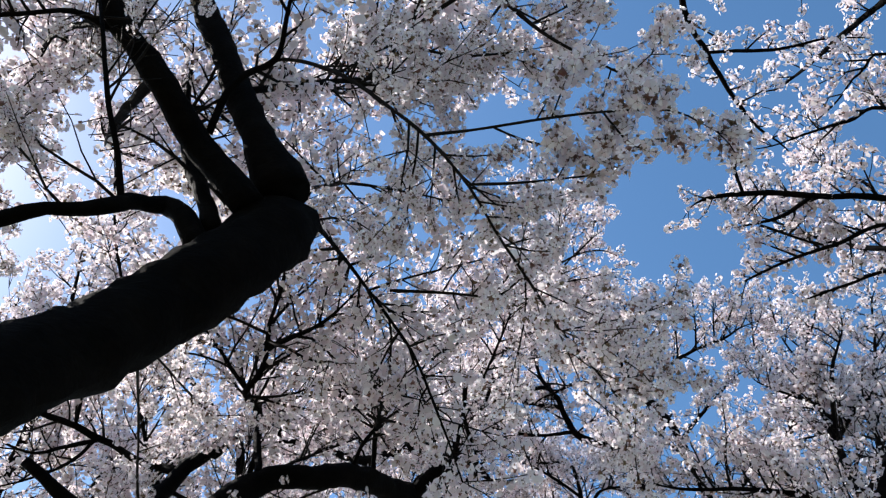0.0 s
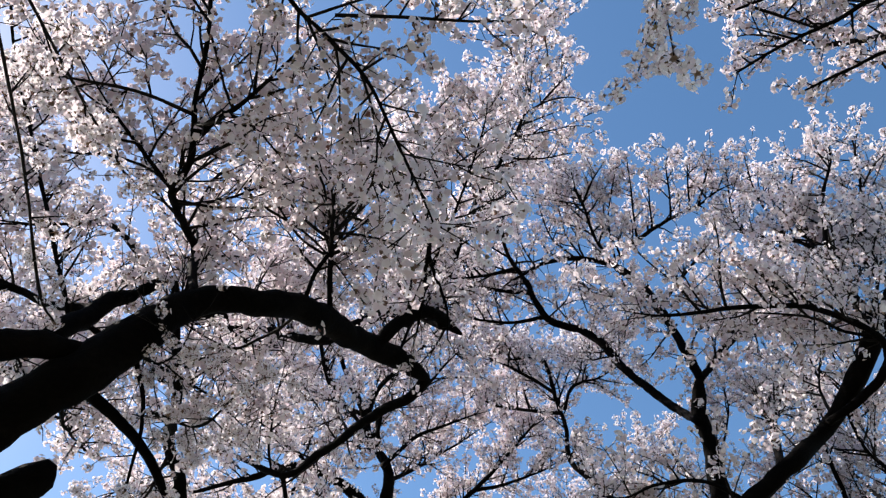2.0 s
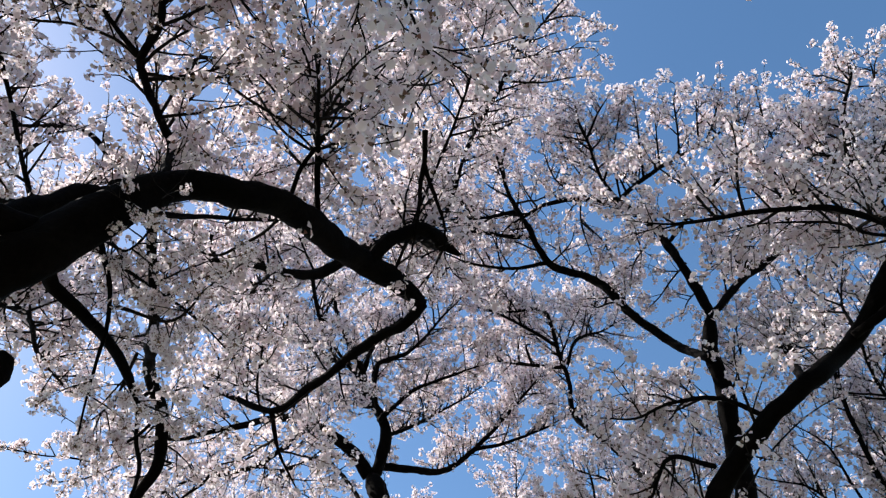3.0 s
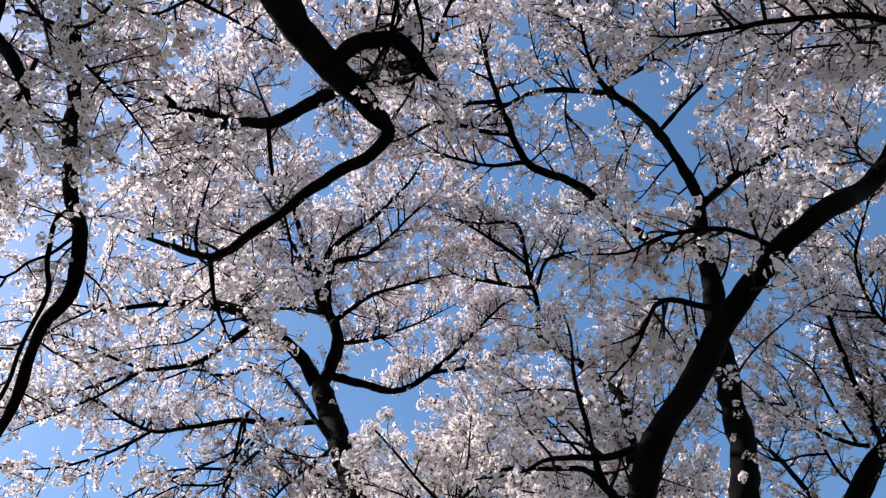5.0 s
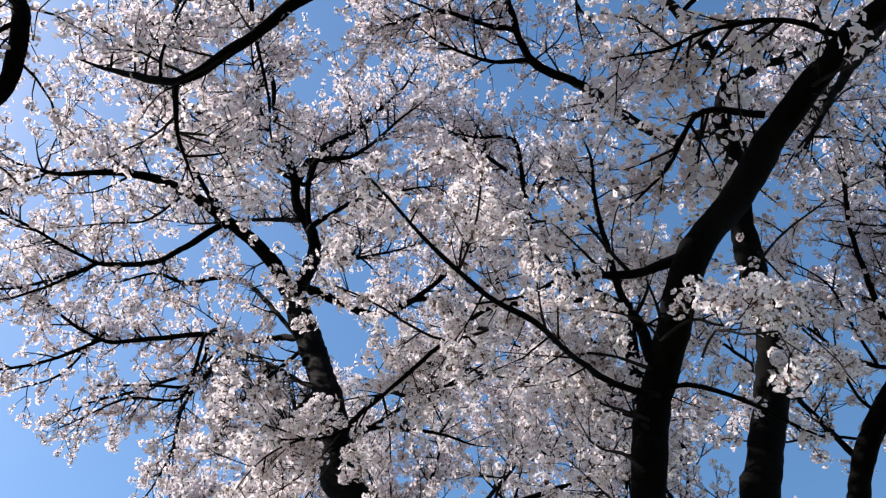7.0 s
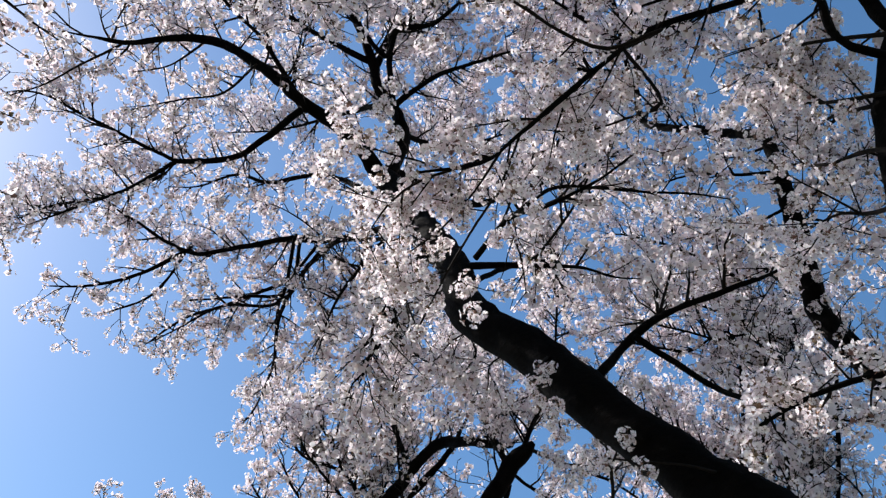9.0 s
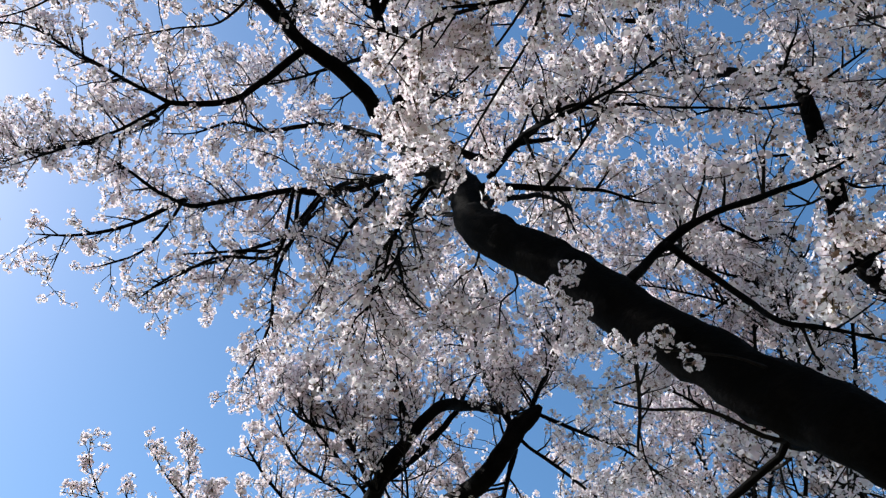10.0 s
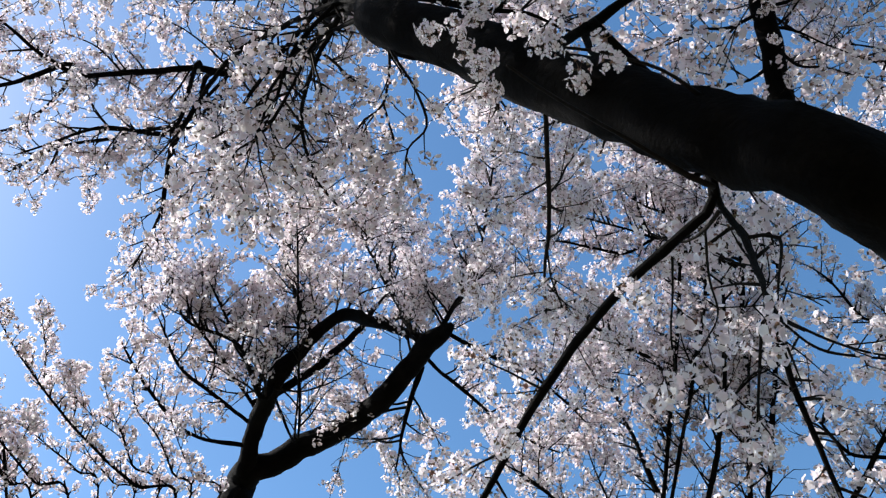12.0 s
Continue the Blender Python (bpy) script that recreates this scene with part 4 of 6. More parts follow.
tree.limb([(1.45, 7.08, 3.99, 0.0170), (1.33, 7.03, 3.95, 0.0154), (1.15, 6.97, 3.96, 0.0138), (0.90, 6.70, 3.77, 0.0121), (0.67, 6.42, 3.58, 0.0105), (0.49, 6.37, 3.67, 0.0089), (0.26, 6.24, 3.80, 0.0072), (0.11, 6.15, 3.95, 0.0056), (0.02, 6.11, 4.04, 0.0040)], 'branch', shoots=7, length=0.28, start=0.2, boughs=0.6, reach=0.5, lift=0.05, near=True, drift=(0, 0.9, 0.1))
tree.limb([(1.60, 6.94, 9.37, 0.029), (1.21, 6.94, 9.44, 0.023), (0.75, 6.85, 9.43, 0.019), (0.42, 6.93, 9.20, 0.013)], 'branch', shoots=11, length=0.65, start=0.2, boughs=0.8, lift=0.3, reach=0.5)
tree.limb([(1.75, 7.18, 9.16, 0.029), (1.33, 7.23, 9.16, 0.019), (0.80, 7.09, 9.09, 0.013)], 'branch', shoots=11, length=0.65, start=0.2, boughs=0.8, lift=0.3, reach=0.5)
tree.limb([(1.40, 6.56, 9.36, 0.025), (1.03, 6.53, 9.21, 0.019), (0.64, 6.46, 9.07, 0.012)], 'branch', shoots=11, length=0.65, start=0.2, boughs=0.8, lift=0.3, reach=0.5)
tree.limb([(2.44, 6.21, 8.79, 0.024), (2.20, 5.91, 8.98, 0.018), (2.07, 5.55, 9.15, 0.012)], 'branch', shoots=11, length=0.65, start=0.2, boughs=0.8, lift=0.3, reach=0.5)
tree.limb([(2.71, 6.31, 8.06, 0.025), (3.01, 6.05, 8.28, 0.019), (3.27, 5.88, 8.47, 0.014)], 'branch', shoots=11, length=0.4, start=0.2, boughs=0.8, lift=0.3, reach=0.5)
tree.limb([(0.04, 7.43, 4.05, 0.0060), (-0.11, 7.46, 4.00, 0.0053), (-0.23, 7.48, 3.95, 0.0045), (-0.33, 7.52, 3.87, 0.0037), (-0.41, 7.60, 3.77, 0.0030)], 'branch', shoots=13, length=0.2, start=0.15, lift=0.0, near=True, tip=False)
tree.limb([(-0.11, 7.46, 3.99, 0.0050), (-0.24, 7.42, 4.01, 0.0043), (-0.37, 7.39, 4.03, 0.0037), (-0.50, 7.31, 4.06, 0.0030)], 'branch', shoots=13, length=0.2, start=0.15, lift=0.0, near=True, tip=False)
tree.limb([(0.09, 7.43, 4.11, 0.0050), (-0.02, 7.57, 4.03, 0.0043), (-0.14, 7.68, 3.96, 0.0037), (-0.26, 7.75, 3.91, 0.0030)], 'branch', shoots=13, length=0.2, start=0.15, lift=0.0, near=True, tip=False)
tree.limb([(0.62, 7.20, 4.56, 0.0099), (0.71, 7.07, 4.38, 0.0090), (0.51, 7.14, 4.37, 0.0080), (0.33, 7.08, 4.39, 0.0070), (0.19, 7.00, 4.40, 0.0060), (0.09, 6.94, 4.39, 0.0050), (-0.04, 6.88, 4.38, 0.0040)], 'branch', shoots=8, length=0.3, start=0.2, lift=0.05, near=True)
tree.limb([(0.62, 7.20, 4.56, 0.0077), (0.78, 7.39, 4.45, 0.0070), (0.63, 7.45, 4.42, 0.0057), (0.45, 7.50, 4.41, 0.0043), (0.24, 7.49, 4.42, 0.0030)], 'branch', shoots=10, length=0.25, start=0.2, lift=0.05, near=True)
tree.limb([(1.47, 7.08, 4.03, 0.0140), (1.57, 7.02, 4.00, 0.0128), (1.68, 6.99, 3.93, 0.0116), (1.81, 6.97, 3.83, 0.0104), (1.92, 6.96, 3.72, 0.0092), (2.01, 6.94, 3.62, 0.0080)], 'branch', shoots=6, length=0.2, start=0.2, near=True, tip=False)
tree.limb([(1.17, 6.50, 3.63, 0.0060), (1.21, 6.34, 3.55, 0.0053), (1.24, 6.25, 3.40, 0.0045), (1.26, 6.11, 3.30, 0.0037), (1.28, 6.03, 3.15, 0.0030)], 'branch', shoots=14, length=0.16, start=0.1, lift=0.05, near=True, tip=False)
tree.limb([(1.14, 6.30, 3.29, 0.0050), (1.15, 6.19, 3.29, 0.0043), (1.19, 6.14, 3.21, 0.0037), (1.24, 6.07, 3.14, 0.0030)], 'branch', shoots=14, length=0.16, start=0.1, lift=0.05, near=True, tip=False)
tree.limb([(1.17, 6.50, 3.63, 0.0050), (1.11, 6.45, 3.66, 0.0043), (1.02, 6.43, 3.68, 0.0037), (0.90, 6.42, 3.69, 0.0030)], 'branch', shoots=14, length=0.16, start=0.1, lift=0.05, near=True, tip=False)
tree.limb([(1.79, 6.94, 3.80, 0.0050), (1.88, 6.83, 3.85, 0.0043), (1.97, 6.76, 3.85, 0.0037), (2.06, 6.74, 3.79, 0.0030)], 'branch', shoots=14, length=0.16, start=0.1, lift=0.05, near=True, tip=False)
tree.limb([(2.87, 7.42, 5.83, 0.0110), (3.13, 7.34, 6.09, 0.0095), (3.47, 7.21, 6.32, 0.0080), (3.71, 7.02, 6.38, 0.0065), (3.92, 6.91, 6.41, 0.0050)], 'branch', shoots=6, length=0.3, start=0.2)
tree.limb([(2.87, 7.36, 5.87, 0.0070), (3.16, 7.57, 5.80, 0.0055), (3.46, 7.77, 5.73, 0.0040)], 'branch', shoots=7, length=0.3, start=0.2)
tree.spur((2.88, 7.49, 5.85), (2.84, 7.43, 5.78), 1)
tree.spur((2.87, 7.55, 5.64), (2.83, 7.48, 5.57), 2)
tree.spur((2.80, 7.59, 5.43), (2.75, 7.55, 5.36), 1)
tree.spur((2.73, 7.64, 5.13), (2.67, 7.61, 5.05), 2)
tree.spur((2.89, 7.40, 6.17), (2.82, 7.37, 6.10), 1)
tree.spur((2.78, 7.61, 5.23), (2.75, 7.54, 5.16), 2)
tree.limb([(3.50, 4.90, 6.60, 0.024), (3.60, 4.50, 7.10, 0.018), (3.80, 4.30, 7.45, 0.009)], 'branch', shoots=10, length=0.4, start=0.1, boughs=0.9, reach=0.6)
tree.limb([(4.20, 5.20, 7.10, 0.022), (4.50, 4.90, 7.90, 0.016), (4.70, 4.70, 8.50, 0.009)], 'branch', shoots=10, length=0.4, start=0.1, boughs=0.9, reach=0.6)
tree.limb([(2.06, 6.32, 9.14, 0.0120), (2.07, 6.56, 9.04, 0.0097), (2.14, 6.79, 8.92, 0.0073), (2.24, 7.01, 8.79, 0.0050)], 'branch', shoots=8, length=0.3, start=0.1, lift=0.1)
tree.limb([(2.07, 6.55, 9.04, 0.0120), (2.31, 6.74, 8.89, 0.0085), (2.44, 7.02, 8.72, 0.0050)], 'branch', shoots=8, length=0.3, start=0.1, lift=0.1)
tree.limb([(2.51, 6.29, 9.01, 0.0120), (2.59, 6.53, 8.89, 0.0097), (2.71, 6.77, 8.74, 0.0073), (2.68, 7.09, 8.61, 0.0050)], 'branch', shoots=8, length=0.3, start=0.1, lift=0.1)
tree.limb([(2.78, 6.36, 8.61, 0.0120), (2.68, 6.60, 8.55, 0.0097), (2.56, 6.81, 8.50, 0.0073), (2.52, 7.05, 8.39, 0.0050)], 'branch', shoots=8, length=0.3, start=0.1, lift=0.1)
tree.limb([(2.97, 6.54, 8.09, 0.0120), (2.83, 6.74, 8.06, 0.0097), (2.71, 6.93, 8.01, 0.0073), (2.57, 7.08, 7.99, 0.0050)], 'branch', shoots=8, length=0.3, start=0.1, lift=0.1)
tree.limb([(2.13, 6.30, 9.13, 0.0120), (1.94, 6.05, 9.26, 0.0097), (1.86, 5.78, 9.37, 0.0073), (1.77, 5.51, 9.46, 0.0050)], 'branch', shoots=8, length=0.3, start=0.1, lift=0.1)
tree.limb([(2.05, 6.30, 9.15, 0.0120), (1.79, 6.12, 9.28, 0.0097), (1.65, 5.80, 9.41, 0.0073), (1.59, 5.51, 9.50, 0.0050)], 'branch', shoots=8, length=0.3, start=0.1, lift=0.1)
tree.limb([(1.77, 7.18, 9.14, 0.0120), (2.00, 6.94, 9.19, 0.0085), (2.06, 6.72, 9.27, 0.0050)], 'branch', shoots=8, length=0.3, start=0.1, lift=0.1)
tree.limb([(2.28, 7.31, 8.94, 0.0120), (2.35, 7.10, 9.02, 0.0085), (2.46, 6.92, 9.06, 0.0050)], 'branch', shoots=8, length=0.3, start=0.1, lift=0.1)
tree.limb([(4.04, 6.51, 8.23, 0.0180), (4.32, 6.39, 8.23, 0.0130), (4.61, 6.30, 8.20, 0.0080)], 'branch', shoots=9, length=0.32, start=0.15, lift=0.15)
tree.limb([(3.46, 6.59, 7.79, 0.0120), (3.50, 6.37, 7.87, 0.0085), (3.55, 6.09, 7.96, 0.0050)], 'branch', shoots=8, length=0.3, start=0.1, lift=0.1)
tree.limb([(3.76, 6.54, 8.01, 0.0100), (3.89, 6.79, 7.99, 0.0075), (3.95, 7.10, 7.98, 0.0050)], 'branch', shoots=8, length=0.3, start=0.1, lift=0.1)
tree.limb([(1.79, 6.12, 5.09, 0.0080), (1.79, 6.26, 5.07, 0.0063), (1.77, 6.42, 5.03, 0.0047), (1.74, 6.56, 5.02, 0.0030)], 'branch', shoots=11, length=0.2, start=0.15, lift=0.05, tip=False)
tree.limb([(1.88, 6.10, 5.05, 0.0080), (1.92, 6.25, 5.01, 0.0063), (1.92, 6.40, 4.97, 0.0047), (1.92, 6.54, 4.94, 0.0030)], 'branch', shoots=11, length=0.2, start=0.15, lift=0.05, tip=False)
tree.limb([(1.72, 6.20, 5.09, 0.0080), (1.83, 6.32, 5.03, 0.0055), (1.93, 6.45, 4.98, 0.0030)], 'branch', shoots=11, length=0.2, start=0.15, lift=0.05, tip=False)
tree.limb([(1.67, 6.28, 5.07, 0.0080), (1.64, 6.45, 5.06, 0.0055), (1.65, 6.61, 5.02, 0.0030)], 'branch', shoots=11, length=0.2, start=0.15, lift=0.05, tip=False)
tree.limb([(1.37, 6.88, 4.36, 0.0200), (1.34, 6.86, 4.51, 0.0180), (1.32, 6.77, 4.68, 0.0160), (1.29, 6.68, 4.84, 0.0140), (1.26, 6.57, 4.99, 0.0120)], 'branch', shoots=7, length=0.35, start=0.2, lift=0.2, near=True)
tree.limb([(1.38, 6.87, 4.58, 0.0120), (1.28, 6.90, 4.68, 0.0100), (1.15, 6.96, 4.77, 0.0080), (1.07, 6.98, 4.85, 0.0060)], 'branch', shoots=8, length=0.3, start=0.2, lift=0.1, near=True)
tree.limb([(1.32, 6.70, 4.88, 0.0100), (1.26, 6.73, 4.97, 0.0088), (1.04, 6.85, 5.10, 0.0075), (0.89, 6.96, 5.18, 0.0063), (0.82, 7.01, 5.25, 0.0050)], 'branch', shoots=8, length=0.3, start=0.2, lift=0.1, near=True)
tree.limb([(1.42, 6.93, 4.47, 0.0080), (1.37, 6.98, 4.52, 0.0067), (1.35, 7.11, 4.52, 0.0053), (1.35, 7.20, 4.53, 0.0040)], 'branch', shoots=8, length=0.22, start=0.3, lift=0.0, near=True)
tree.limb([(3.27, 6.67, 7.67, 0.0110), (3.25, 6.49, 7.85, 0.0080), (3.17, 6.36, 8.05, 0.0050)], 'branch', shoots=8, length=0.3, start=0.1, lift=0.1)
tree.limb([(3.46, 6.59, 7.79, 0.0110), (3.39, 6.36, 7.94, 0.0080), (3.32, 6.17, 8.05, 0.0050)], 'branch', shoots=8, length=0.3, start=0.1, lift=0.1)
tree.limb([(3.11, 6.72, 7.94, 0.0110), (3.18, 6.53, 7.99, 0.0080), (3.28, 6.40, 8.01, 0.0050)], 'branch', shoots=8, length=0.3, start=0.1, lift=0.1)
tree.limb([(3.12, 6.74, 7.92, 0.0110), (2.99, 6.90, 7.90, 0.0080), (2.92, 7.08, 7.83, 0.0050)], 'branch', shoots=8, length=0.3, start=0.1, lift=0.1)
tree.limb([(1.41, 6.99, 4.06, 0.0100), (1.37, 7.02, 4.13, 0.0088), (1.31, 7.06, 4.22, 0.0076), (1.20, 7.12, 4.31, 0.0064), (1.17, 7.19, 4.35, 0.0052), (1.18, 7.31, 4.35, 0.0040)], 'branch', shoots=8, length=0.26, start=0.15, lift=0.05, near=True)
tree.limb([(1.38, 7.13, 3.88, 0.0100), (1.35, 7.18, 3.97, 0.0085), (1.29, 7.24, 4.07, 0.0070), (1.23, 7.29, 4.18, 0.0055), (1.21, 7.30, 4.28, 0.0040)], 'branch', shoots=8, length=0.26, start=0.15, lift=0.05, near=True)
tree.limb([(1.38, 7.16, 3.86, 0.0100), (1.38, 7.23, 4.00, 0.0080), (1.32, 7.34, 4.15, 0.0060), (1.33, 7.46, 4.25, 0.0040)], 'branch', shoots=8, length=0.26, start=0.15, lift=0.05, near=True)
tree.limb([(1.34, 7.26, 3.70, 0.0100), (1.33, 7.35, 3.88, 0.0080), (1.29, 7.48, 4.04, 0.0060), (1.25, 7.57, 4.23, 0.0040)], 'branch', shoots=8, length=0.26, start=0.15, lift=0.05, near=True)
tree.limb([(1.30, 7.34, 3.54, 0.0100), (1.29, 7.48, 3.68, 0.0080), (1.29, 7.58, 3.85, 0.0060), (1.28, 7.72, 3.98, 0.0040)], 'branch', shoots=8, length=0.26, start=0.15, lift=0.05, near=True)
tree.limb([(1.40, 6.89, 4.35, 0.0100), (1.47, 6.83, 4.46, 0.0070), (1.48, 6.75, 4.59, 0.0040)], 'branch', shoots=8, length=0.26, start=0.15, lift=0.05, near=True)
tree.limb([(2.71, 5.98, 8.97, 0.0130), (2.68, 5.69, 9.18, 0.0103), (2.66, 5.39, 9.37, 0.0077), (2.63, 5.14, 9.53, 0.0050)], 'branch', shoots=10, length=0.3, start=0.15, lift=0.15)
tree.limb([(3.15, 5.82, 9.18, 0.0130), (3.14, 5.54, 9.35, 0.0103), (3.11, 5.29, 9.50, 0.0077), (3.15, 5.15, 9.56, 0.0050)], 'branch', shoots=10, length=0.3, start=0.15, lift=0.15)
tree.limb([(2.92, 5.92, 9.11, 0.0130), (2.90, 5.62, 9.30, 0.0090), (2.89, 5.37, 9.45, 0.0050)], 'branch', shoots=10, length=0.3, start=0.15, lift=0.15)
tree.limb([(3.47, 5.67, 9.21, 0.0130), (3.56, 5.39, 9.36, 0.0090), (3.62, 5.18, 9.47, 0.0050)], 'branch', shoots=10, length=0.3, start=0.15, lift=0.15)
tree.limb([(3.37, 5.72, 9.20, 0.0130), (3.35, 5.46, 9.34, 0.0090), (3.34, 5.23, 9.45, 0.0050)], 'branch', shoots=10, length=0.3, start=0.15, lift=0.15)
tree.limb([(2.08, 5.55, 9.16, 0.0130), (2.19, 5.31, 9.25, 0.0090), (2.31, 5.12, 9.30, 0.0050)], 'branch', shoots=10, length=0.3, start=0.15, lift=0.15)
tree.limb([(2.13, 5.68, 9.08, 0.0130), (1.99, 5.42, 9.19, 0.0090), (1.93, 5.19, 9.26, 0.0050)], 'branch', shoots=10, length=0.3, start=0.15, lift=0.15)
tree.limb([(4.41, 5.93, 8.93, 0.0130), (4.17, 5.62, 9.19, 0.0103), (4.05, 5.31, 9.36, 0.0077), (4.00, 5.13, 9.43, 0.0050)], 'branch', shoots=10, length=0.3, start=0.15, lift=0.15)
tree.limb([(4.27, 6.13, 8.63, 0.0130), (3.88, 5.82, 9.03, 0.0103), (3.80, 5.44, 9.27, 0.0077), (3.76, 5.15, 9.42, 0.0050)], 'branch', shoots=10, length=0.3, start=0.15, lift=0.15)
tree.limb([(4.51, 5.76, 9.15, 0.0130), (4.58, 5.45, 9.30, 0.0090), (4.63, 5.16, 9.44, 0.0050)], 'branch', shoots=10, length=0.3, start=0.15, lift=0.15)
tree.limb([(2.50, 6.32, 8.96, 0.0130), (2.42, 5.87, 9.21, 0.0103), (2.45, 5.51, 9.34, 0.0077), (2.49, 5.24, 9.41, 0.0050)], 'branch', shoots=10, length=0.3, start=0.15, lift=0.15)
tree.finish()

# stout leaning cherry tree with a long shade-blackened trunk and dense blossom
tree = Tree((2.6, 9.0, 0), 'stout leaning cherry tree with a long shade-blackened trunk and dense blossom', 14)
tree.limb([(2.60, 9.00, 1.30, 0.110), (2.85, 9.35, 3.40, 0.095), (2.85, 9.60, 4.80, 0.086), (2.73, 9.63, 5.81, 0.0800), (2.68, 9.47, 5.98, 0.0780), (2.65, 9.31, 6.15, 0.0750), (2.62, 9.14, 6.33, 0.0700), (2.59, 8.98, 6.54, 0.0640), (2.62, 8.80, 7.00, 0.054), (2.55, 8.78, 7.24, 0.045)], 'limb', shoots=6, length=0.4, start=0.5, boughs=0.8, reach=0.8, tip=False)
tree.limb([(-0.50, 9.20, 9.00, 0.030), (-1.10, 9.60, 9.60, 0.020), (-1.80, 9.90, 9.90, 0.012), (-2.40, 10.00, 10.10, 0.006)], 'branch', shoots=12, length=0.55, boughs=1.1, reach=0.9)
tree.limb([(-0.30, 9.45, 8.70, 0.030), (0.20, 9.90, 9.40, 0.022), (0.80, 10.00, 9.90, 0.012), (1.30, 9.90, 10.20, 0.006)], 'branch', shoots=12, length=0.55, boughs=1.1, reach=0.9)
tree.limb([(0.10, 8.95, 5.40, 0.020), (0.60, 9.40, 6.30, 0.018), (1.00, 9.90, 7.00, 0.014), (1.20, 10.40, 7.60, 0.008)], 'branch', start=0.45, shoots=7, length=0.5, boughs=0.4, reach=0.7)
tree.limb([(0.89, 8.74, 4.59, 0.0198), (0.90, 8.80, 4.65, 0.018), (1.40, 9.40, 5.60, 0.014), (1.70, 10.00, 6.30, 0.008)], 'branch', start=0.45, shoots=6, length=0.45, boughs=0.3, reach=0.6)
tree.limb([(-0.10, 9.10, 6.20, 0.020), (-0.40, 10.00, 6.60, 0.016), (-0.30, 10.80, 7.00, 0.011), (0.10, 11.50, 7.40, 0.006)], 'branch', shoots=12, length=0.5, boughs=1.1, reach=0.8)
tree.limb([(-0.30, 9.40, 7.00, 0.020), (-0.90, 10.30, 7.20, 0.015), (-1.20, 11.10, 7.30, 0.006)], 'branch', shoots=12, length=0.45, boughs=1.2, reach=0.7)
tree.limb([(2.60, 9.00, -0.10, 0.240), (2.55, 9.00, 1.20, 0.200), (2.25, 8.95, 2.40, 0.170), (1.80, 8.90, 3.05, 0.150), (1.21, 8.69, 3.29, 0.124), (1.09, 8.73, 3.47, 0.139), (0.88, 8.78, 3.78, 0.130), (0.62, 8.83, 4.19, 0.124), (0.39, 8.87, 4.61, 0.127), (0.21, 8.89, 4.84, 0.122), (0.05, 8.95, 5.15, 0.119), (0.02, 9.05, 5.75, 0.101), (-0.22, 9.40, 6.98, 0.115), (-0.53, 9.68, 8.26, 0.128)], 'trunk', shoots=3, length=0.5, start=0.88, boughs=0.0, near=True, tufts=0.0, tip=False)
tree.limb([(-0.56, 9.67, 8.26, 0.085), (-0.78, 9.40, 8.45, 0.074), (-1.28, 9.02, 8.61, 0.062), (-1.62, 8.44, 8.09, 0.045), (-1.88, 8.13, 7.68, 0.033), (-2.46, 8.08, 7.51, 0.018)], 'limb', shoots=5, length=0.7, start=0.3, boughs=0.8, tufts=2)
tree.limb([(-1.25, 9.07, 8.59, 0.036), (-1.89, 9.47, 8.39, 0.031), (-2.41, 9.48, 8.24, 0.025), (-2.65, 9.35, 8.22, 0.019), (-3.28, 8.92, 8.18, 0.013)], 'limb', shoots=13, length=0.42, start=0.2, boughs=0.4, lift=0.3, tufts=3, reach=0.6)
tree.limb([(-2.48, 9.47, 8.22, 0.022), (-2.89, 9.62, 7.98, 0.016), (-3.43, 9.71, 7.68, 0.010)], 'branch', shoots=13, length=0.42, start=0.2, boughs=0.7, lift=0.3)
tree.limb([(-0.47, 9.66, 8.27, 0.079), (-0.32, 9.44, 8.79, 0.074), (-0.57, 9.09, 9.16, 0.060), (-0.64, 8.94, 9.43, 0.052), (-0.88, 8.30, 9.74, 0.033), (-0.93, 7.97, 9.83, 0.027)], 'limb', shoots=5, length=0.7, start=0.3, boughs=0.8, tufts=3)
tree.limb([(-0.63, 8.94, 9.43, 0.037), (-1.30, 8.63, 9.59, 0.027), (-1.96, 8.11, 9.63, 0.020), (-2.10, 7.92, 9.55, 0.017)], 'limb', shoots=11, length=0.65, start=0.2, boughs=0.7, lift=0.3, tufts=3)
tree.limb([(-0.60, 8.99, 9.48, 0.040), (-0.39, 8.73, 9.82, 0.034), (0.06, 8.48, 10.05, 0.027), (0.49, 8.06, 10.22, 0.017)], 'limb', shoots=11, length=0.65, start=0.2, boughs=0.7, lift=0.3, tufts=3)
tree.limb([(-0.43, 9.60, 8.41, 0.0682), (-0.41, 9.74, 8.46, 0.062), (-0.03, 10.01, 8.62, 0.050), (0.41, 10.34, 8.85, 0.044), (0.89, 10.34, 9.21, 0.035), (1.67, 9.71, 9.63, 0.019)], 'limb', shoots=14, length=0.5, start=0.3, boughs=1.2, tufts=3, reach=0.8)
tree.limb([(-0.25, 9.30, 6.70, 0.050), (-0.35, 9.90, 7.80, 0.045), (-0.57, 10.26, 8.20, 0.038), (-1.16, 10.52, 8.45, 0.037), (-1.56, 10.54, 8.52, 0.031), (-2.16, 10.61, 8.47, 0.027), (-2.63, 10.62, 8.44, 0.021), (-3.16, 10.22, 8.49, 0.012)], 'limb', shoots=13, length=0.45, start=0.5, boughs=0.6, lift=0.3, tufts=3, reach=0.7)
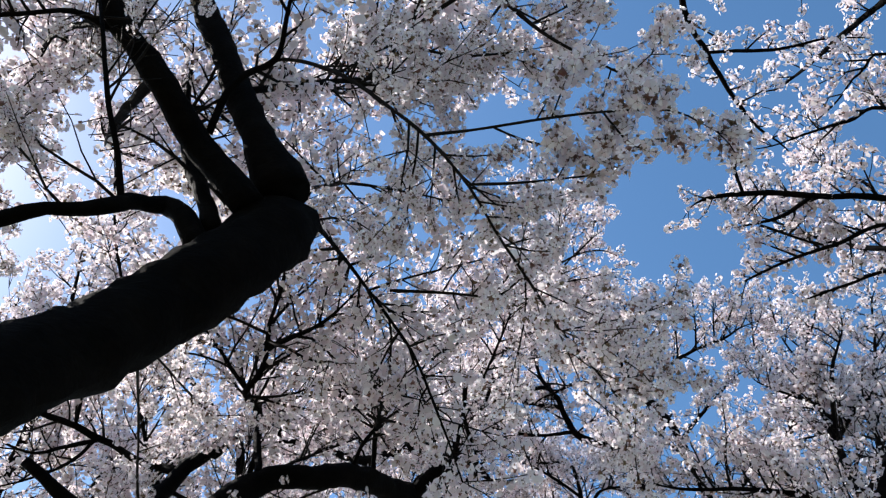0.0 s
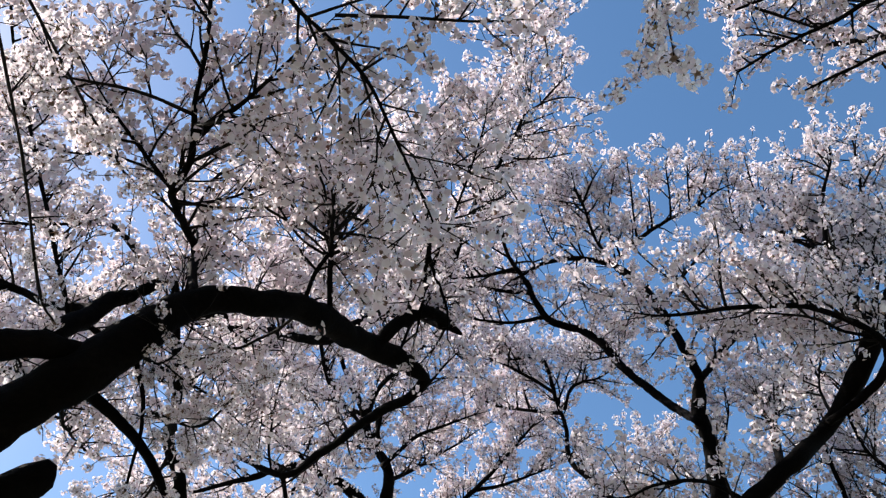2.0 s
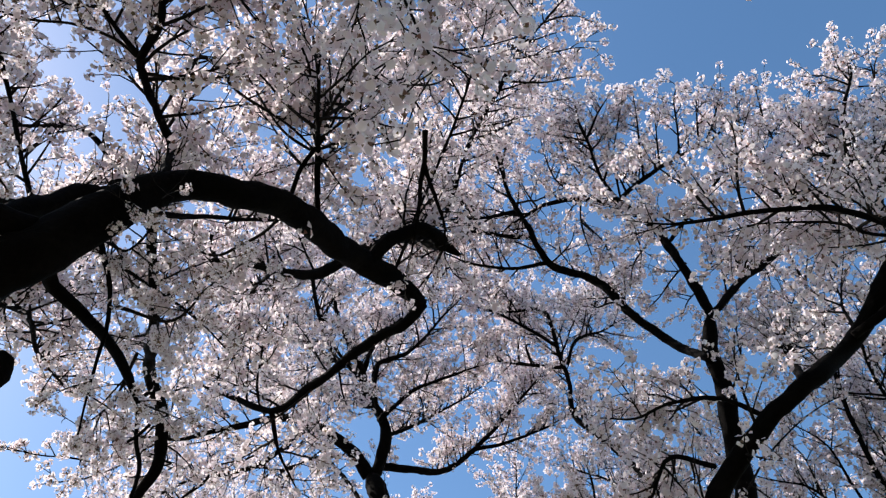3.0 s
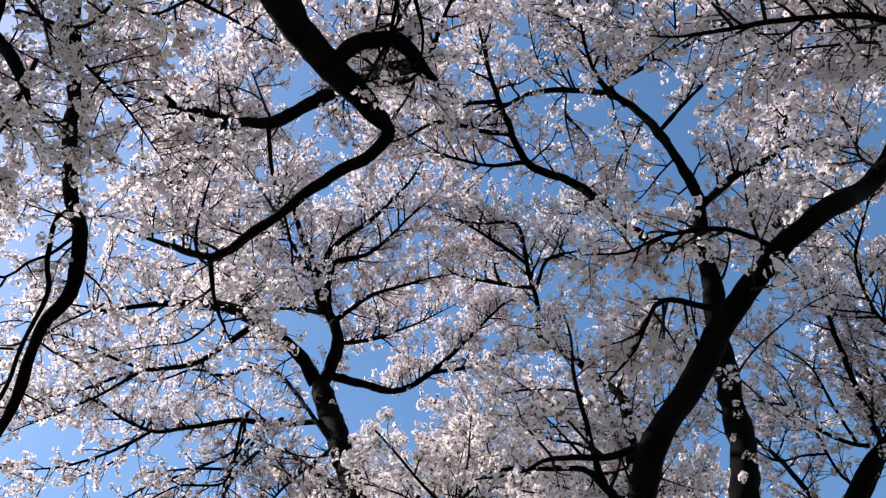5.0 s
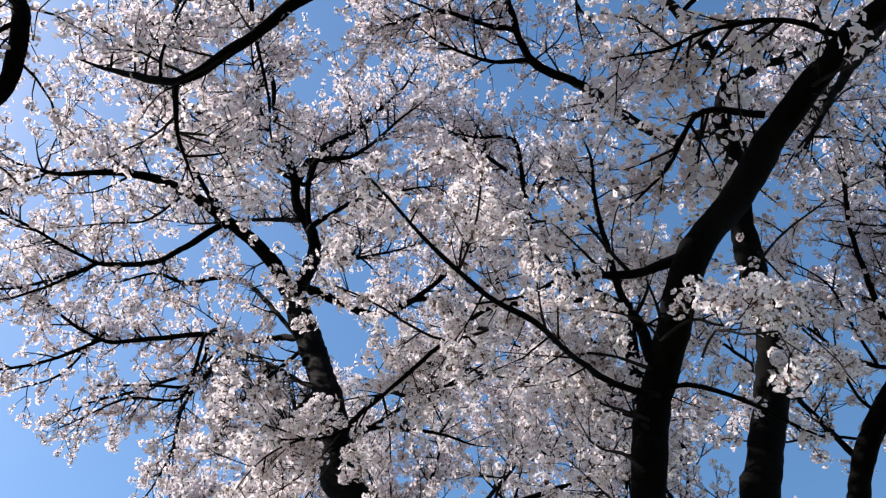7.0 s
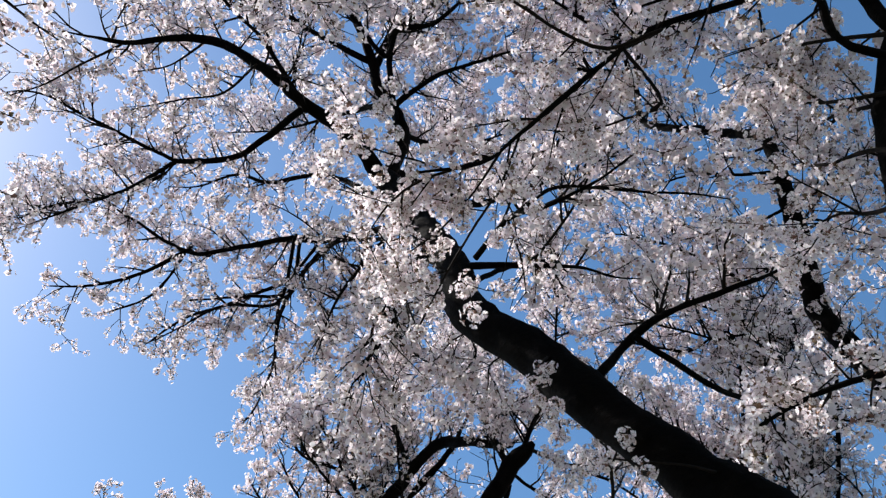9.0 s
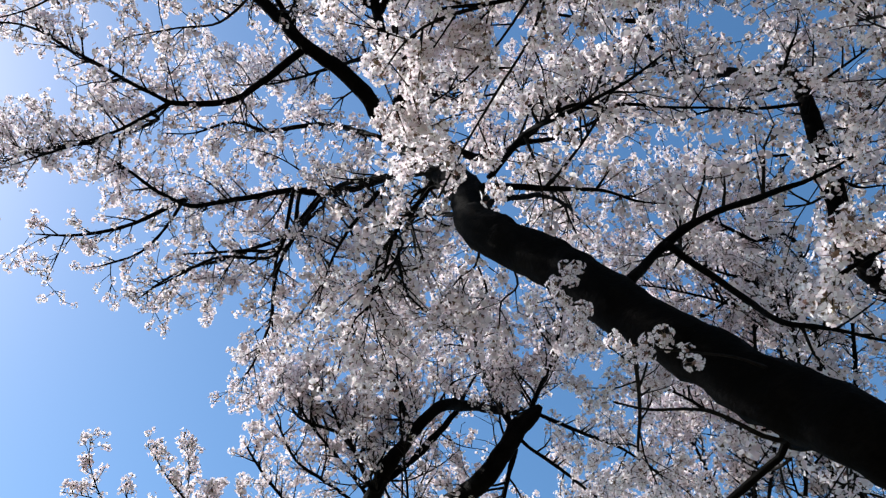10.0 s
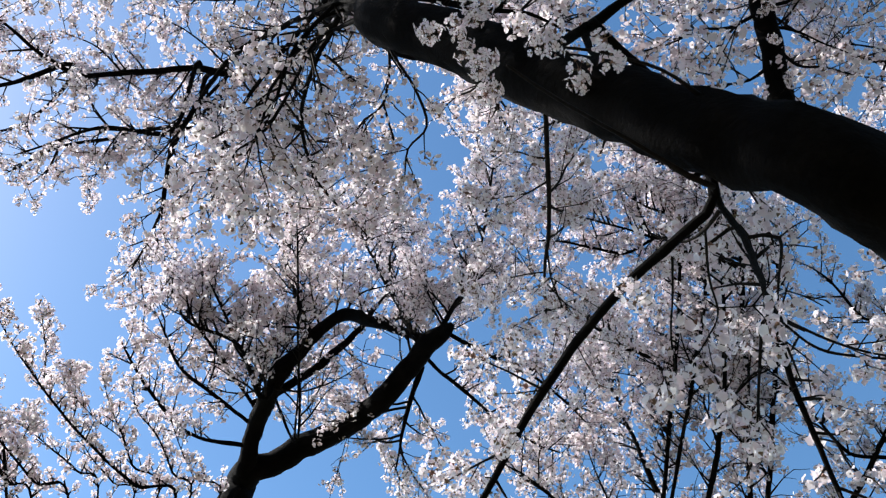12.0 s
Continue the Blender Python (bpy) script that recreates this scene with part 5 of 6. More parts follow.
tree.limb([(0.11, 8.92, 5.55, 0.023), (0.58, 8.98, 5.62, 0.017), (0.84, 8.96, 5.56, 0.010)], 'branch', shoots=6, length=0.35, start=0.2, boughs=0.2, lift=0.3)
tree.limb([(0.14, 8.88, 5.57, 0.0197), (0.34, 8.61, 5.59, 0.0160), (0.52, 8.35, 5.30, 0.0132), (0.79, 8.19, 5.29, 0.0086)], 'branch', shoots=8, length=0.4, start=0.2, lift=0.25, boughs=0.4, reach=0.6)
tree.limb([(0.66, 8.78, 4.34, 0.025), (0.89, 8.74, 4.59, 0.023), (1.10, 8.57, 4.60, 0.018), (1.44, 8.50, 4.70, 0.016), (1.59, 8.45, 4.71, 0.009)], 'branch', shoots=5, length=0.35, start=0.3, boughs=0.2, lift=0.3, reach=0.5)
tree.limb([(0.88, 8.71, 4.55, 0.0183), (1.07, 8.83, 4.52, 0.0172), (1.31, 8.99, 4.48, 0.0162), (1.62, 9.26, 4.65, 0.0161), (1.87, 9.25, 4.56, 0.0115), (2.10, 9.21, 4.41, 0.0069)], 'branch', shoots=5, length=0.35, start=0.3, lift=0.25, boughs=0.2, reach=0.5)
tree.limb([(0.98, 8.75, 3.62, 0.0180), (1.06, 8.92, 3.49, 0.0173), (0.97, 9.06, 3.46, 0.0158), (0.82, 9.23, 3.42, 0.0161), (0.68, 9.42, 3.34, 0.0144), (0.54, 9.61, 3.22, 0.0125), (0.42, 9.78, 3.07, 0.0105)], 'branch', shoots=4, length=0.25, start=0.3, lift=0.1, near=True, boughs=0.0)
tree.limb([(1.02, 8.75, 3.58, 0.0140), (1.07, 8.92, 3.49, 0.0121), (1.46, 9.31, 3.82, 0.0138), (1.98, 9.91, 4.29, 0.0162), (2.21, 10.30, 4.25, 0.0157), (2.30, 10.51, 3.96, 0.0124), (2.36, 10.62, 3.78, 0.0108)], 'branch', shoots=6, length=0.35, start=0.25, lift=0.15)
tree.limb([(0.67, 8.97, 4.20, 0.0097), (0.74, 9.23, 4.24, 0.0091), (0.80, 9.50, 4.25, 0.0084), (0.82, 9.72, 4.23, 0.0062)], 'branch', shoots=12, length=0.5, start=0.2, lift=0.25, near=True)
tree.limb([(0.00, 8.96, 5.55, 0.0200), (-0.16, 9.08, 5.85, 0.0159), (-0.23, 9.13, 5.82, 0.0141), (-0.41, 9.37, 5.78, 0.0126), (-0.52, 9.70, 5.69, 0.0092), (-0.67, 9.93, 5.52, 0.0055)], 'branch', shoots=9, length=0.26, start=0.2, lift=-0.05)
tree.limb([(-0.10, 9.10, 6.10, 0.020), (-0.86, 9.88, 7.42, 0.022), (-1.23, 10.36, 7.80, 0.021), (-1.62, 11.05, 7.91, 0.019), (-1.75, 11.67, 7.82, 0.017), (-1.97, 12.13, 7.66, 0.009)], 'branch', shoots=9, length=0.26, start=0.2, boughs=0.8, reach=0.55, lift=-0.05)
tree.limb([(-1.20, 10.57, 8.54, 0.020), (-1.48, 10.72, 8.83, 0.024), (-1.58, 11.03, 8.53, 0.021), (-2.12, 11.12, 8.23, 0.017), (-2.65, 11.19, 8.03, 0.014), (-3.07, 11.39, 7.84, 0.008)], 'branch', shoots=9, length=0.26, start=0.2, boughs=0.8, reach=0.55, lift=-0.05, tip=False)
tree.limb([(-2.63, 10.62, 8.44, 0.01991), (-2.75, 10.86, 8.91, 0.0181), (-3.10, 11.19, 8.47, 0.0147), (-3.55, 11.25, 8.23, 0.0086)], 'branch', shoots=9, length=0.26, start=0.2, lift=-0.05, tip=False)
tree.limb([(-1.11, 10.50, 8.43, 0.0264), (-1.00, 10.56, 8.57, 0.024), (-1.33, 10.79, 8.41, 0.021), (-1.62, 11.05, 8.24, 0.018), (-2.07, 11.06, 8.22, 0.016), (-2.64, 11.05, 8.15, 0.010)], 'branch', shoots=9, length=0.26, start=0.2, boughs=0.8, reach=0.55, lift=-0.05, tip=False)
tree.limb([(-1.20, 10.56, 8.54, 0.0200), (-1.48, 10.84, 8.36, 0.0184), (-1.65, 11.04, 8.12, 0.0155), (-1.70, 11.40, 7.81, 0.0128), (-1.69, 11.66, 7.54, 0.0076)], 'branch', shoots=9, length=0.26, start=0.2, lift=-0.05, tip=False)
tree.limb([(1.60, 9.47, 3.95, 0.00902), (1.56, 9.36, 4.11, 0.0082), (1.43, 9.49, 4.12, 0.0071), (1.32, 9.53, 4.14, 0.0048)], 'branch', shoots=5, length=0.2, start=0.2, lift=0.25, near=True)
tree.limb([(2.02, 9.98, 4.28, 0.00913), (2.03, 9.97, 4.35, 0.0083), (2.38, 10.19, 4.36, 0.0072), (2.80, 10.26, 4.39, 0.0059)], 'branch', shoots=6, length=0.3, start=0.2, lift=0.25)
tree.limb([(0.00, 8.97, 5.30, 0.0160), (-0.28, 9.31, 5.87, 0.0113), (-0.40, 9.55, 5.78, 0.0098), (-0.53, 9.80, 5.77, 0.0083), (-0.69, 10.00, 5.77, 0.0051)], 'branch', shoots=9, length=0.26, start=0.2, lift=-0.05)
tree.limb([(-0.30, 9.35, 7.00, 0.025), (-1.12, 9.92, 8.78, 0.024), (-1.70, 9.95, 8.67, 0.021), (-2.03, 9.84, 8.66, 0.015), (-2.41, 9.89, 8.52, 0.009)], 'branch', shoots=9, length=0.26, start=0.2, boughs=0.8, reach=0.55, lift=-0.05)
tree.limb([(-0.38, 9.34, 8.88, 0.034), (-0.44, 8.90, 8.90, 0.032), (-0.37, 8.47, 8.99, 0.030), (0.04, 8.42, 9.15, 0.024), (0.46, 8.08, 9.36, 0.014)], 'branch', shoots=11, length=0.65, start=0.2, boughs=0.7, lift=0.3)
tree.limb([(-0.39, 9.34, 8.89, 0.033), (-0.35, 9.06, 8.66, 0.030), (0.11, 8.87, 8.94, 0.024), (0.66, 8.72, 9.02, 0.014)], 'branch', shoots=13, length=0.4, start=0.2, boughs=0.8, lift=0.3, reach=0.6)
tree.limb([(0.89, 10.34, 9.21, 0.031), (1.35, 10.26, 9.22, 0.023), (1.86, 10.00, 9.20, 0.015)], 'branch', shoots=13, length=0.4, start=0.2, boughs=0.8, lift=0.3, reach=0.6)
tree.limb([(-0.37, 8.47, 8.99, 0.0286), (-0.49, 8.62, 8.74, 0.026), (-0.81, 8.23, 8.88, 0.023), (-0.99, 7.84, 9.00, 0.016), (-1.04, 7.57, 9.04, 0.013)], 'branch', shoots=11, length=0.65, start=0.2, boughs=0.7, lift=0.3)
tree.limb([(-1.22, 9.11, 8.53, 0.030), (-1.56, 8.48, 8.58, 0.022), (-1.82, 8.13, 8.53, 0.016)], 'branch', shoots=11, length=0.65, start=0.2, boughs=0.7, lift=0.3)
tree.limb([(1.03, 8.87, 3.46, 0.0100), (0.94, 8.84, 3.46, 0.0090), (0.74, 8.76, 3.51, 0.0070), (0.47, 8.60, 3.36, 0.0055), (0.31, 8.50, 3.30, 0.0035)], 'branch', tip=False)
tree.limb([(0.34, 8.61, 5.59, 0.01474), (0.66, 8.54, 5.85, 0.0134), (0.96, 8.50, 5.78, 0.0099), (1.20, 8.49, 5.70, 0.0082), (1.46, 8.46, 5.61, 0.0064)], 'branch', shoots=9, length=0.3, start=0.2, lift=0.25)
tree.limb([(-2.59, 10.62, 8.44, 0.02), (-2.57, 10.49, 8.25, 0.021), (-3.01, 10.66, 8.09, 0.018), (-3.45, 10.65, 7.89, 0.014), (-3.82, 10.56, 7.77, 0.008)], 'branch', shoots=10, length=0.26, start=0.2, boughs=0.8, reach=0.55, lift=-0.05, tip=False)
tree.limb([(-2.63, 9.52, 8.13, 0.02), (-2.75, 9.77, 8.52, 0.020), (-3.28, 9.90, 8.35, 0.017), (-3.70, 9.88, 8.15, 0.014), (-4.05, 9.93, 7.93, 0.008)], 'branch', shoots=10, length=0.26, start=0.2, boughs=0.8, reach=0.55, lift=-0.05, tip=False)
tree.limb([(-1.45, 10.53, 8.50, 0.0264), (-1.47, 10.44, 8.33, 0.024), (-1.62, 10.87, 7.87, 0.018), (-2.16, 10.84, 7.74, 0.014), (-2.76, 10.98, 7.40, 0.008)], 'branch', shoots=10, length=0.26, start=0.2, boughs=0.8, reach=0.55, lift=-0.05, tip=False)
tree.limb([(-0.05, 9.15, 6.09, 0.0132), (-0.28, 9.24, 6.04, 0.0120), (-0.37, 9.38, 5.97, 0.0110), (-0.46, 9.51, 5.90, 0.0100), (-0.54, 9.62, 5.82, 0.0090), (-0.56, 9.73, 5.71, 0.0080), (-0.60, 9.83, 5.60, 0.0070), (-0.68, 9.85, 5.50, 0.0060), (-0.74, 9.94, 5.35, 0.0050), (-0.78, 10.02, 5.20, 0.0040)], 'branch', shoots=6, length=0.22, start=0.3, lift=-0.15, tip=False)
tree.limb([(-0.58, 9.73, 5.39, 0.0050), (-0.60, 9.82, 5.34, 0.0043), (-0.62, 9.93, 5.28, 0.0037), (-0.57, 10.04, 5.22, 0.0030)], 'branch', shoots=8, length=0.2, start=0.2, lift=-0.15, tip=False)
tree.limb([(-0.56, 9.74, 5.39, 0.0050), (-0.53, 9.88, 5.32, 0.0043), (-0.48, 10.00, 5.25, 0.0037), (-0.49, 10.12, 5.18, 0.0030)], 'branch', shoots=8, length=0.2, start=0.2, lift=-0.15, tip=False)
tree.limb([(-0.55, 9.70, 5.64, 0.0060), (-0.47, 9.83, 5.59, 0.0050), (-0.36, 9.98, 5.52, 0.0040), (-0.27, 10.15, 5.43, 0.0030)], 'branch', shoots=8, length=0.2, start=0.2, lift=-0.15, tip=False)
tree.limb([(-0.50, 9.64, 5.71, 0.0066), (-0.56, 9.61, 5.68, 0.0060), (-0.63, 9.69, 5.64, 0.0053), (-0.75, 9.78, 5.58, 0.0045), (-0.86, 9.83, 5.54, 0.0037), (-0.96, 9.86, 5.50, 0.0030)], 'branch', shoots=8, length=0.2, start=0.2, lift=-0.15, tip=False)
tree.limb([(-0.35, 9.34, 6.00, 0.0080), (-0.30, 9.51, 5.96, 0.0070), (-0.28, 9.65, 5.94, 0.0060), (-0.18, 9.78, 5.91, 0.0050), (-0.12, 9.91, 5.88, 0.0040), (-0.06, 10.11, 5.80, 0.0030)], 'branch', shoots=8, length=0.2, start=0.2, lift=-0.15, tip=False)
tree.limb([(-0.29, 9.56, 5.95, 0.0066), (-0.29, 9.58, 6.04, 0.0060), (-0.38, 9.68, 6.00, 0.0050), (-0.51, 9.79, 5.94, 0.0040), (-0.66, 9.88, 5.88, 0.0030)], 'branch', shoots=8, length=0.2, start=0.2, lift=-0.15, tip=False)
tree.limb([(0.03, 9.08, 5.80, 0.0110), (0.14, 9.34, 5.82, 0.0090), (0.12, 9.63, 5.78, 0.0077), (0.02, 9.75, 5.81, 0.0065), (-0.05, 9.88, 5.83, 0.0052), (-0.17, 10.08, 5.82, 0.0040)], 'branch', shoots=8, length=0.2, start=0.2, lift=-0.15, tip=False)
tree.limb([(0.13, 9.30, 5.82, 0.0088), (0.29, 9.48, 5.68, 0.0080), (0.37, 9.66, 5.58, 0.0067), (0.28, 9.84, 5.64, 0.0055), (0.27, 10.08, 5.65, 0.0043), (0.16, 10.21, 5.73, 0.0030)], 'branch', shoots=8, length=0.2, start=0.2, lift=-0.15, tip=False)
tree.limb([(0.12, 9.62, 5.78, 0.0077), (0.17, 9.78, 5.84, 0.0070), (0.21, 9.93, 5.88, 0.0060), (0.11, 10.06, 5.82, 0.0050), (-0.06, 10.12, 5.79, 0.0040), (-0.20, 10.22, 5.74, 0.0030)], 'branch', shoots=8, length=0.2, start=0.2, lift=-0.15, tip=False)
tree.limb([(1.68, 9.63, 3.89, 0.0070), (1.82, 9.69, 3.89, 0.0063), (1.98, 9.74, 3.86, 0.0055), (2.17, 9.77, 3.82, 0.0047), (2.32, 9.79, 3.83, 0.0040)], 'branch', shoots=4, length=0.22, start=0.3, lift=-0.1, tip=False)
tree.limb([(1.70, 9.64, 3.88, 0.0080), (1.68, 9.70, 3.90, 0.0072), (1.69, 9.87, 3.81, 0.0064), (1.70, 10.02, 3.73, 0.0056), (1.70, 10.16, 3.64, 0.0048), (1.68, 10.28, 3.59, 0.0040)], 'branch', shoots=4, length=0.22, start=0.3, lift=-0.1, tip=False)
tree.limb([(1.06, 8.94, 3.44, 0.0080), (1.06, 9.03, 3.48, 0.0067), (1.04, 9.11, 3.53, 0.0055), (1.01, 9.16, 3.62, 0.0043), (0.96, 9.18, 3.73, 0.0030)], 'branch', shoots=4, length=0.22, start=0.3, lift=-0.1, tip=False)
tree.limb([(1.00, 9.17, 3.65, 0.004), (1.06, 9.20, 3.67, 0.0050), (1.14, 9.42, 3.70, 0.0043), (1.20, 9.64, 3.71, 0.0037), (1.29, 9.87, 3.70, 0.0030)], 'branch', shoots=4, length=0.22, start=0.3, lift=-0.1, tip=False)
tree.limb([(1.07, 9.04, 3.50, 0.0050), (1.19, 9.28, 3.58, 0.0043), (1.32, 9.49, 3.66, 0.0037), (1.38, 9.72, 3.77, 0.0030)], 'branch', shoots=4, length=0.22, start=0.3, lift=-0.1, tip=False)
tree.limb([(1.35, 9.20, 3.73, 0.0066), (1.45, 9.16, 3.68, 0.0060), (1.58, 9.40, 3.77, 0.0050), (1.71, 9.62, 3.88, 0.0040)], 'branch', shoots=4, length=0.22, start=0.3, lift=-0.1, tip=False)
tree.limb([(1.69, 9.87, 3.81, 0.0055), (1.64, 9.84, 3.75, 0.0050), (1.63, 9.92, 3.79, 0.0043), (1.62, 10.03, 3.80, 0.0037), (1.59, 10.13, 3.84, 0.0030)], 'branch', shoots=4, length=0.22, start=0.3, lift=-0.1, tip=False)
tree.limb([(2.27, 10.45, 4.13, 0.0060), (2.37, 10.46, 4.03, 0.0053), (2.43, 10.53, 3.88, 0.0047), (2.50, 10.52, 3.81, 0.0040)], 'branch', shoots=4, length=0.22, start=0.3, lift=-0.1, tip=False)
tree.limb([(2.58, 8.78, 7.16, 0.044), (2.41, 9.13, 8.05, 0.040), (2.17, 9.36, 8.74, 0.035), (2.17, 9.21, 9.24, 0.032), (2.06, 8.88, 9.51, 0.028), (1.87, 8.31, 9.67, 0.023), (1.41, 8.33, 9.75, 0.014)], 'limb', shoots=9, length=0.5, start=0.2, boughs=0.7, lift=0.25, tufts=3)
tree.limb([(2.13, 9.04, 9.37, 0.029), (1.60, 9.05, 9.49, 0.022), (1.24, 9.03, 9.57, 0.015)], 'branch', shoots=11, length=0.65, start=0.2, boughs=0.7, lift=0.3)
tree.limb([(2.17, 9.01, 9.39, 0.025), (2.30, 8.72, 9.54, 0.022), (2.64, 8.57, 9.53, 0.014)], 'branch', shoots=11, length=0.65, start=0.2, boughs=0.7, lift=0.3)
tree.limb([(2.04, 8.76, 9.47, 0.025), (1.65, 8.57, 9.68, 0.022), (1.27, 8.37, 9.75, 0.014)], 'branch', shoots=11, length=0.65, start=0.2, boughs=0.7, lift=0.3)
tree.limb([(2.55, 9.00, 6.43, 0.0140), (2.74, 8.96, 6.45, 0.0113), (2.92, 8.84, 6.51, 0.0087), (3.08, 8.72, 6.57, 0.0060)], 'branch', shoots=10, length=0.4, start=0.15, lift=0.15)
tree.limb([(2.49, 8.83, 6.71, 0.0140), (2.68, 8.73, 6.77, 0.0113), (2.91, 8.57, 6.82, 0.0087), (3.08, 8.47, 6.89, 0.0060)], 'branch', shoots=10, length=0.4, start=0.15, lift=0.15)
tree.limb([(2.60, 9.11, 6.35, 0.0140), (2.80, 9.11, 6.35, 0.0100), (3.04, 9.17, 6.30, 0.0060)], 'branch', shoots=10, length=0.4, start=0.15, lift=0.15)
tree.limb([(2.46, 8.74, 6.93, 0.0140), (2.51, 8.56, 7.01, 0.0100), (2.56, 8.41, 7.08, 0.0060)], 'branch', shoots=10, length=0.4, start=0.15, lift=0.15)
tree.limb([(2.49, 8.88, 6.51, 0.0140), (2.57, 8.71, 6.70, 0.0100), (2.63, 8.56, 6.89, 0.0060)], 'branch', shoots=10, length=0.4, start=0.15, lift=0.15)
tree.limb([(2.50, 8.85, 6.64, 0.0140), (2.31, 8.92, 6.74, 0.0120), (2.10, 8.96, 6.85, 0.0100), (1.93, 9.03, 6.93, 0.0080), (1.71, 9.15, 7.00, 0.0060)], 'branch', shoots=10, length=0.4, start=0.15, lift=0.15)
tree.limb([(2.57, 9.03, 6.41, 0.0140), (2.41, 9.16, 6.45, 0.0113), (2.24, 9.21, 6.51, 0.0087), (2.08, 9.33, 6.54, 0.0060)], 'branch', shoots=10, length=0.4, start=0.15, lift=0.15)
tree.limb([(2.60, 9.17, 6.20, 0.0140), (2.82, 9.29, 6.19, 0.0100), (3.05, 9.30, 6.23, 0.0060)], 'branch', shoots=10, length=0.4, start=0.15, lift=0.15)
tree.limb([(2.63, 9.27, 6.14, 0.0140), (2.53, 9.42, 6.19, 0.0100), (2.40, 9.50, 6.29, 0.0060)], 'branch', shoots=10, length=0.4, start=0.15, lift=0.15)
tree.limb([(-1.50, 8.34, 7.72, 0.0120), (-1.79, 8.56, 7.64, 0.0097), (-2.12, 8.60, 7.60, 0.0073), (-2.44, 8.64, 7.55, 0.0050)], 'branch', shoots=10, length=0.28, start=0.1, lift=0.05)
tree.limb([(-2.54, 8.16, 7.71, 0.0120), (-2.88, 8.30, 7.59, 0.0097), (-3.15, 8.42, 7.50, 0.0073), (-3.40, 8.48, 7.43, 0.0050)], 'branch', shoots=10, length=0.28, start=0.1, lift=0.05)
tree.limb([(-3.27, 8.90, 8.15, 0.0120), (-3.48, 8.76, 8.15, 0.0097), (-3.69, 8.70, 8.10, 0.0073), (-3.90, 8.72, 8.02, 0.0050)], 'branch', shoots=10, length=0.28, start=0.1, lift=0.05)
tree.limb([(-1.91, 8.18, 7.80, 0.0120), (-2.21, 8.36, 7.75, 0.0085), (-2.52, 8.41, 7.74, 0.0050)], 'branch', shoots=10, length=0.28, start=0.1, lift=0.05)
tree.limb([(-1.16, 10.52, 8.45, 0.0110), (-1.40, 10.32, 8.53, 0.0090), (-1.67, 10.16, 8.57, 0.0070), (-1.95, 10.07, 8.57, 0.0050)], 'branch', shoots=10, length=0.28, start=0.1, lift=0.05)
tree.limb([(-2.16, 10.61, 8.47, 0.0110), (-2.36, 10.41, 8.52, 0.0080), (-2.61, 10.30, 8.50, 0.0050)], 'branch', shoots=10, length=0.28, start=0.1, lift=0.05)
tree.limb([(-1.89, 9.47, 8.38, 0.0110), (-1.75, 9.73, 8.42, 0.0080), (-1.61, 9.96, 8.47, 0.0050)], 'branch', shoots=10, length=0.28, start=0.1, lift=0.05)
tree.limb([(-2.41, 9.48, 8.24, 0.0110), (-2.46, 9.22, 8.31, 0.0080), (-2.49, 9.01, 8.36, 0.0050)], 'branch', shoots=10, length=0.28, start=0.1, lift=0.05)
tree.limb([(-0.78, 9.40, 8.45, 0.0110), (-0.97, 9.52, 8.40, 0.0080), (-1.10, 9.66, 8.34, 0.0050)], 'branch', shoots=10, length=0.28, start=0.1, lift=0.05)
tree.limb([(-2.65, 11.19, 8.03, 0.0110), (-2.72, 11.35, 7.88, 0.0080), (-2.86, 11.45, 7.75, 0.0050)], 'branch', shoots=10, length=0.28, start=0.1, lift=0.05)
tree.limb([(-2.12, 11.11, 8.22, 0.0110), (-2.27, 11.32, 8.05, 0.0080), (-2.42, 11.53, 7.86, 0.0050)], 'branch', shoots=10, length=0.28, start=0.1, lift=0.05)
tree.limb([(-1.55, 10.53, 8.50, 0.0110), (-1.69, 10.74, 8.39, 0.0080), (-1.86, 10.88, 8.30, 0.0050)], 'branch', shoots=10, length=0.28, start=0.1, lift=0.05)
tree.spur((2.78, 9.59, 4.90), (2.70, 9.58, 4.83), 3)
tree.spur((2.78, 9.56, 5.11), (2.77, 9.46, 5.07), 3)
tree.spur((2.76, 9.57, 5.28), (2.71, 9.51, 5.23), 2)
tree.spur((2.75, 9.55, 5.47), (2.67, 9.56, 5.39), 2)
tree.spur((2.70, 9.60, 5.61), (2.68, 9.53, 5.55), 2)
tree.spur((2.67, 9.63, 5.75), (2.60, 9.63, 5.67), 3)
tree.spur((2.65, 9.54, 5.84), (2.62, 9.49, 5.78), 3)
tree.spur((2.63, 9.42, 5.96), (2.62, 9.32, 5.91), 3)
tree.spur((2.60, 9.18, 6.20), (2.57, 9.11, 6.14), 3)
tree.spur((2.59, 8.99, 6.39), (2.54, 8.98, 6.31), 4)
tree.limb([(0.96, 8.64, 3.60, 0.0075), (0.82, 8.57, 3.58, 0.0060), (0.62, 8.53, 3.57, 0.0048), (0.49, 8.54, 3.60, 0.0040), (0.41, 8.53, 3.59, 0.0030)], 'branch', tip=False)
tree.limb([(0.43, 8.77, 4.48, 0.0070), (0.37, 8.66, 4.32, 0.0060), (0.33, 8.70, 4.20, 0.0050), (0.38, 8.78, 4.14, 0.0040), (0.43, 8.84, 4.05, 0.0030)], 'branch', tip=False)
tree.spur((0.41, 8.53, 3.59), (0.41, 8.51, 3.54), 3)
tree.spur((0.42, 8.53, 3.59), (0.37, 8.50, 3.55), 1)
tree.spur((0.49, 8.54, 3.60), (0.49, 8.53, 3.54), 2)
tree.spur((0.62, 8.53, 3.57), (0.62, 8.52, 3.52), 2)
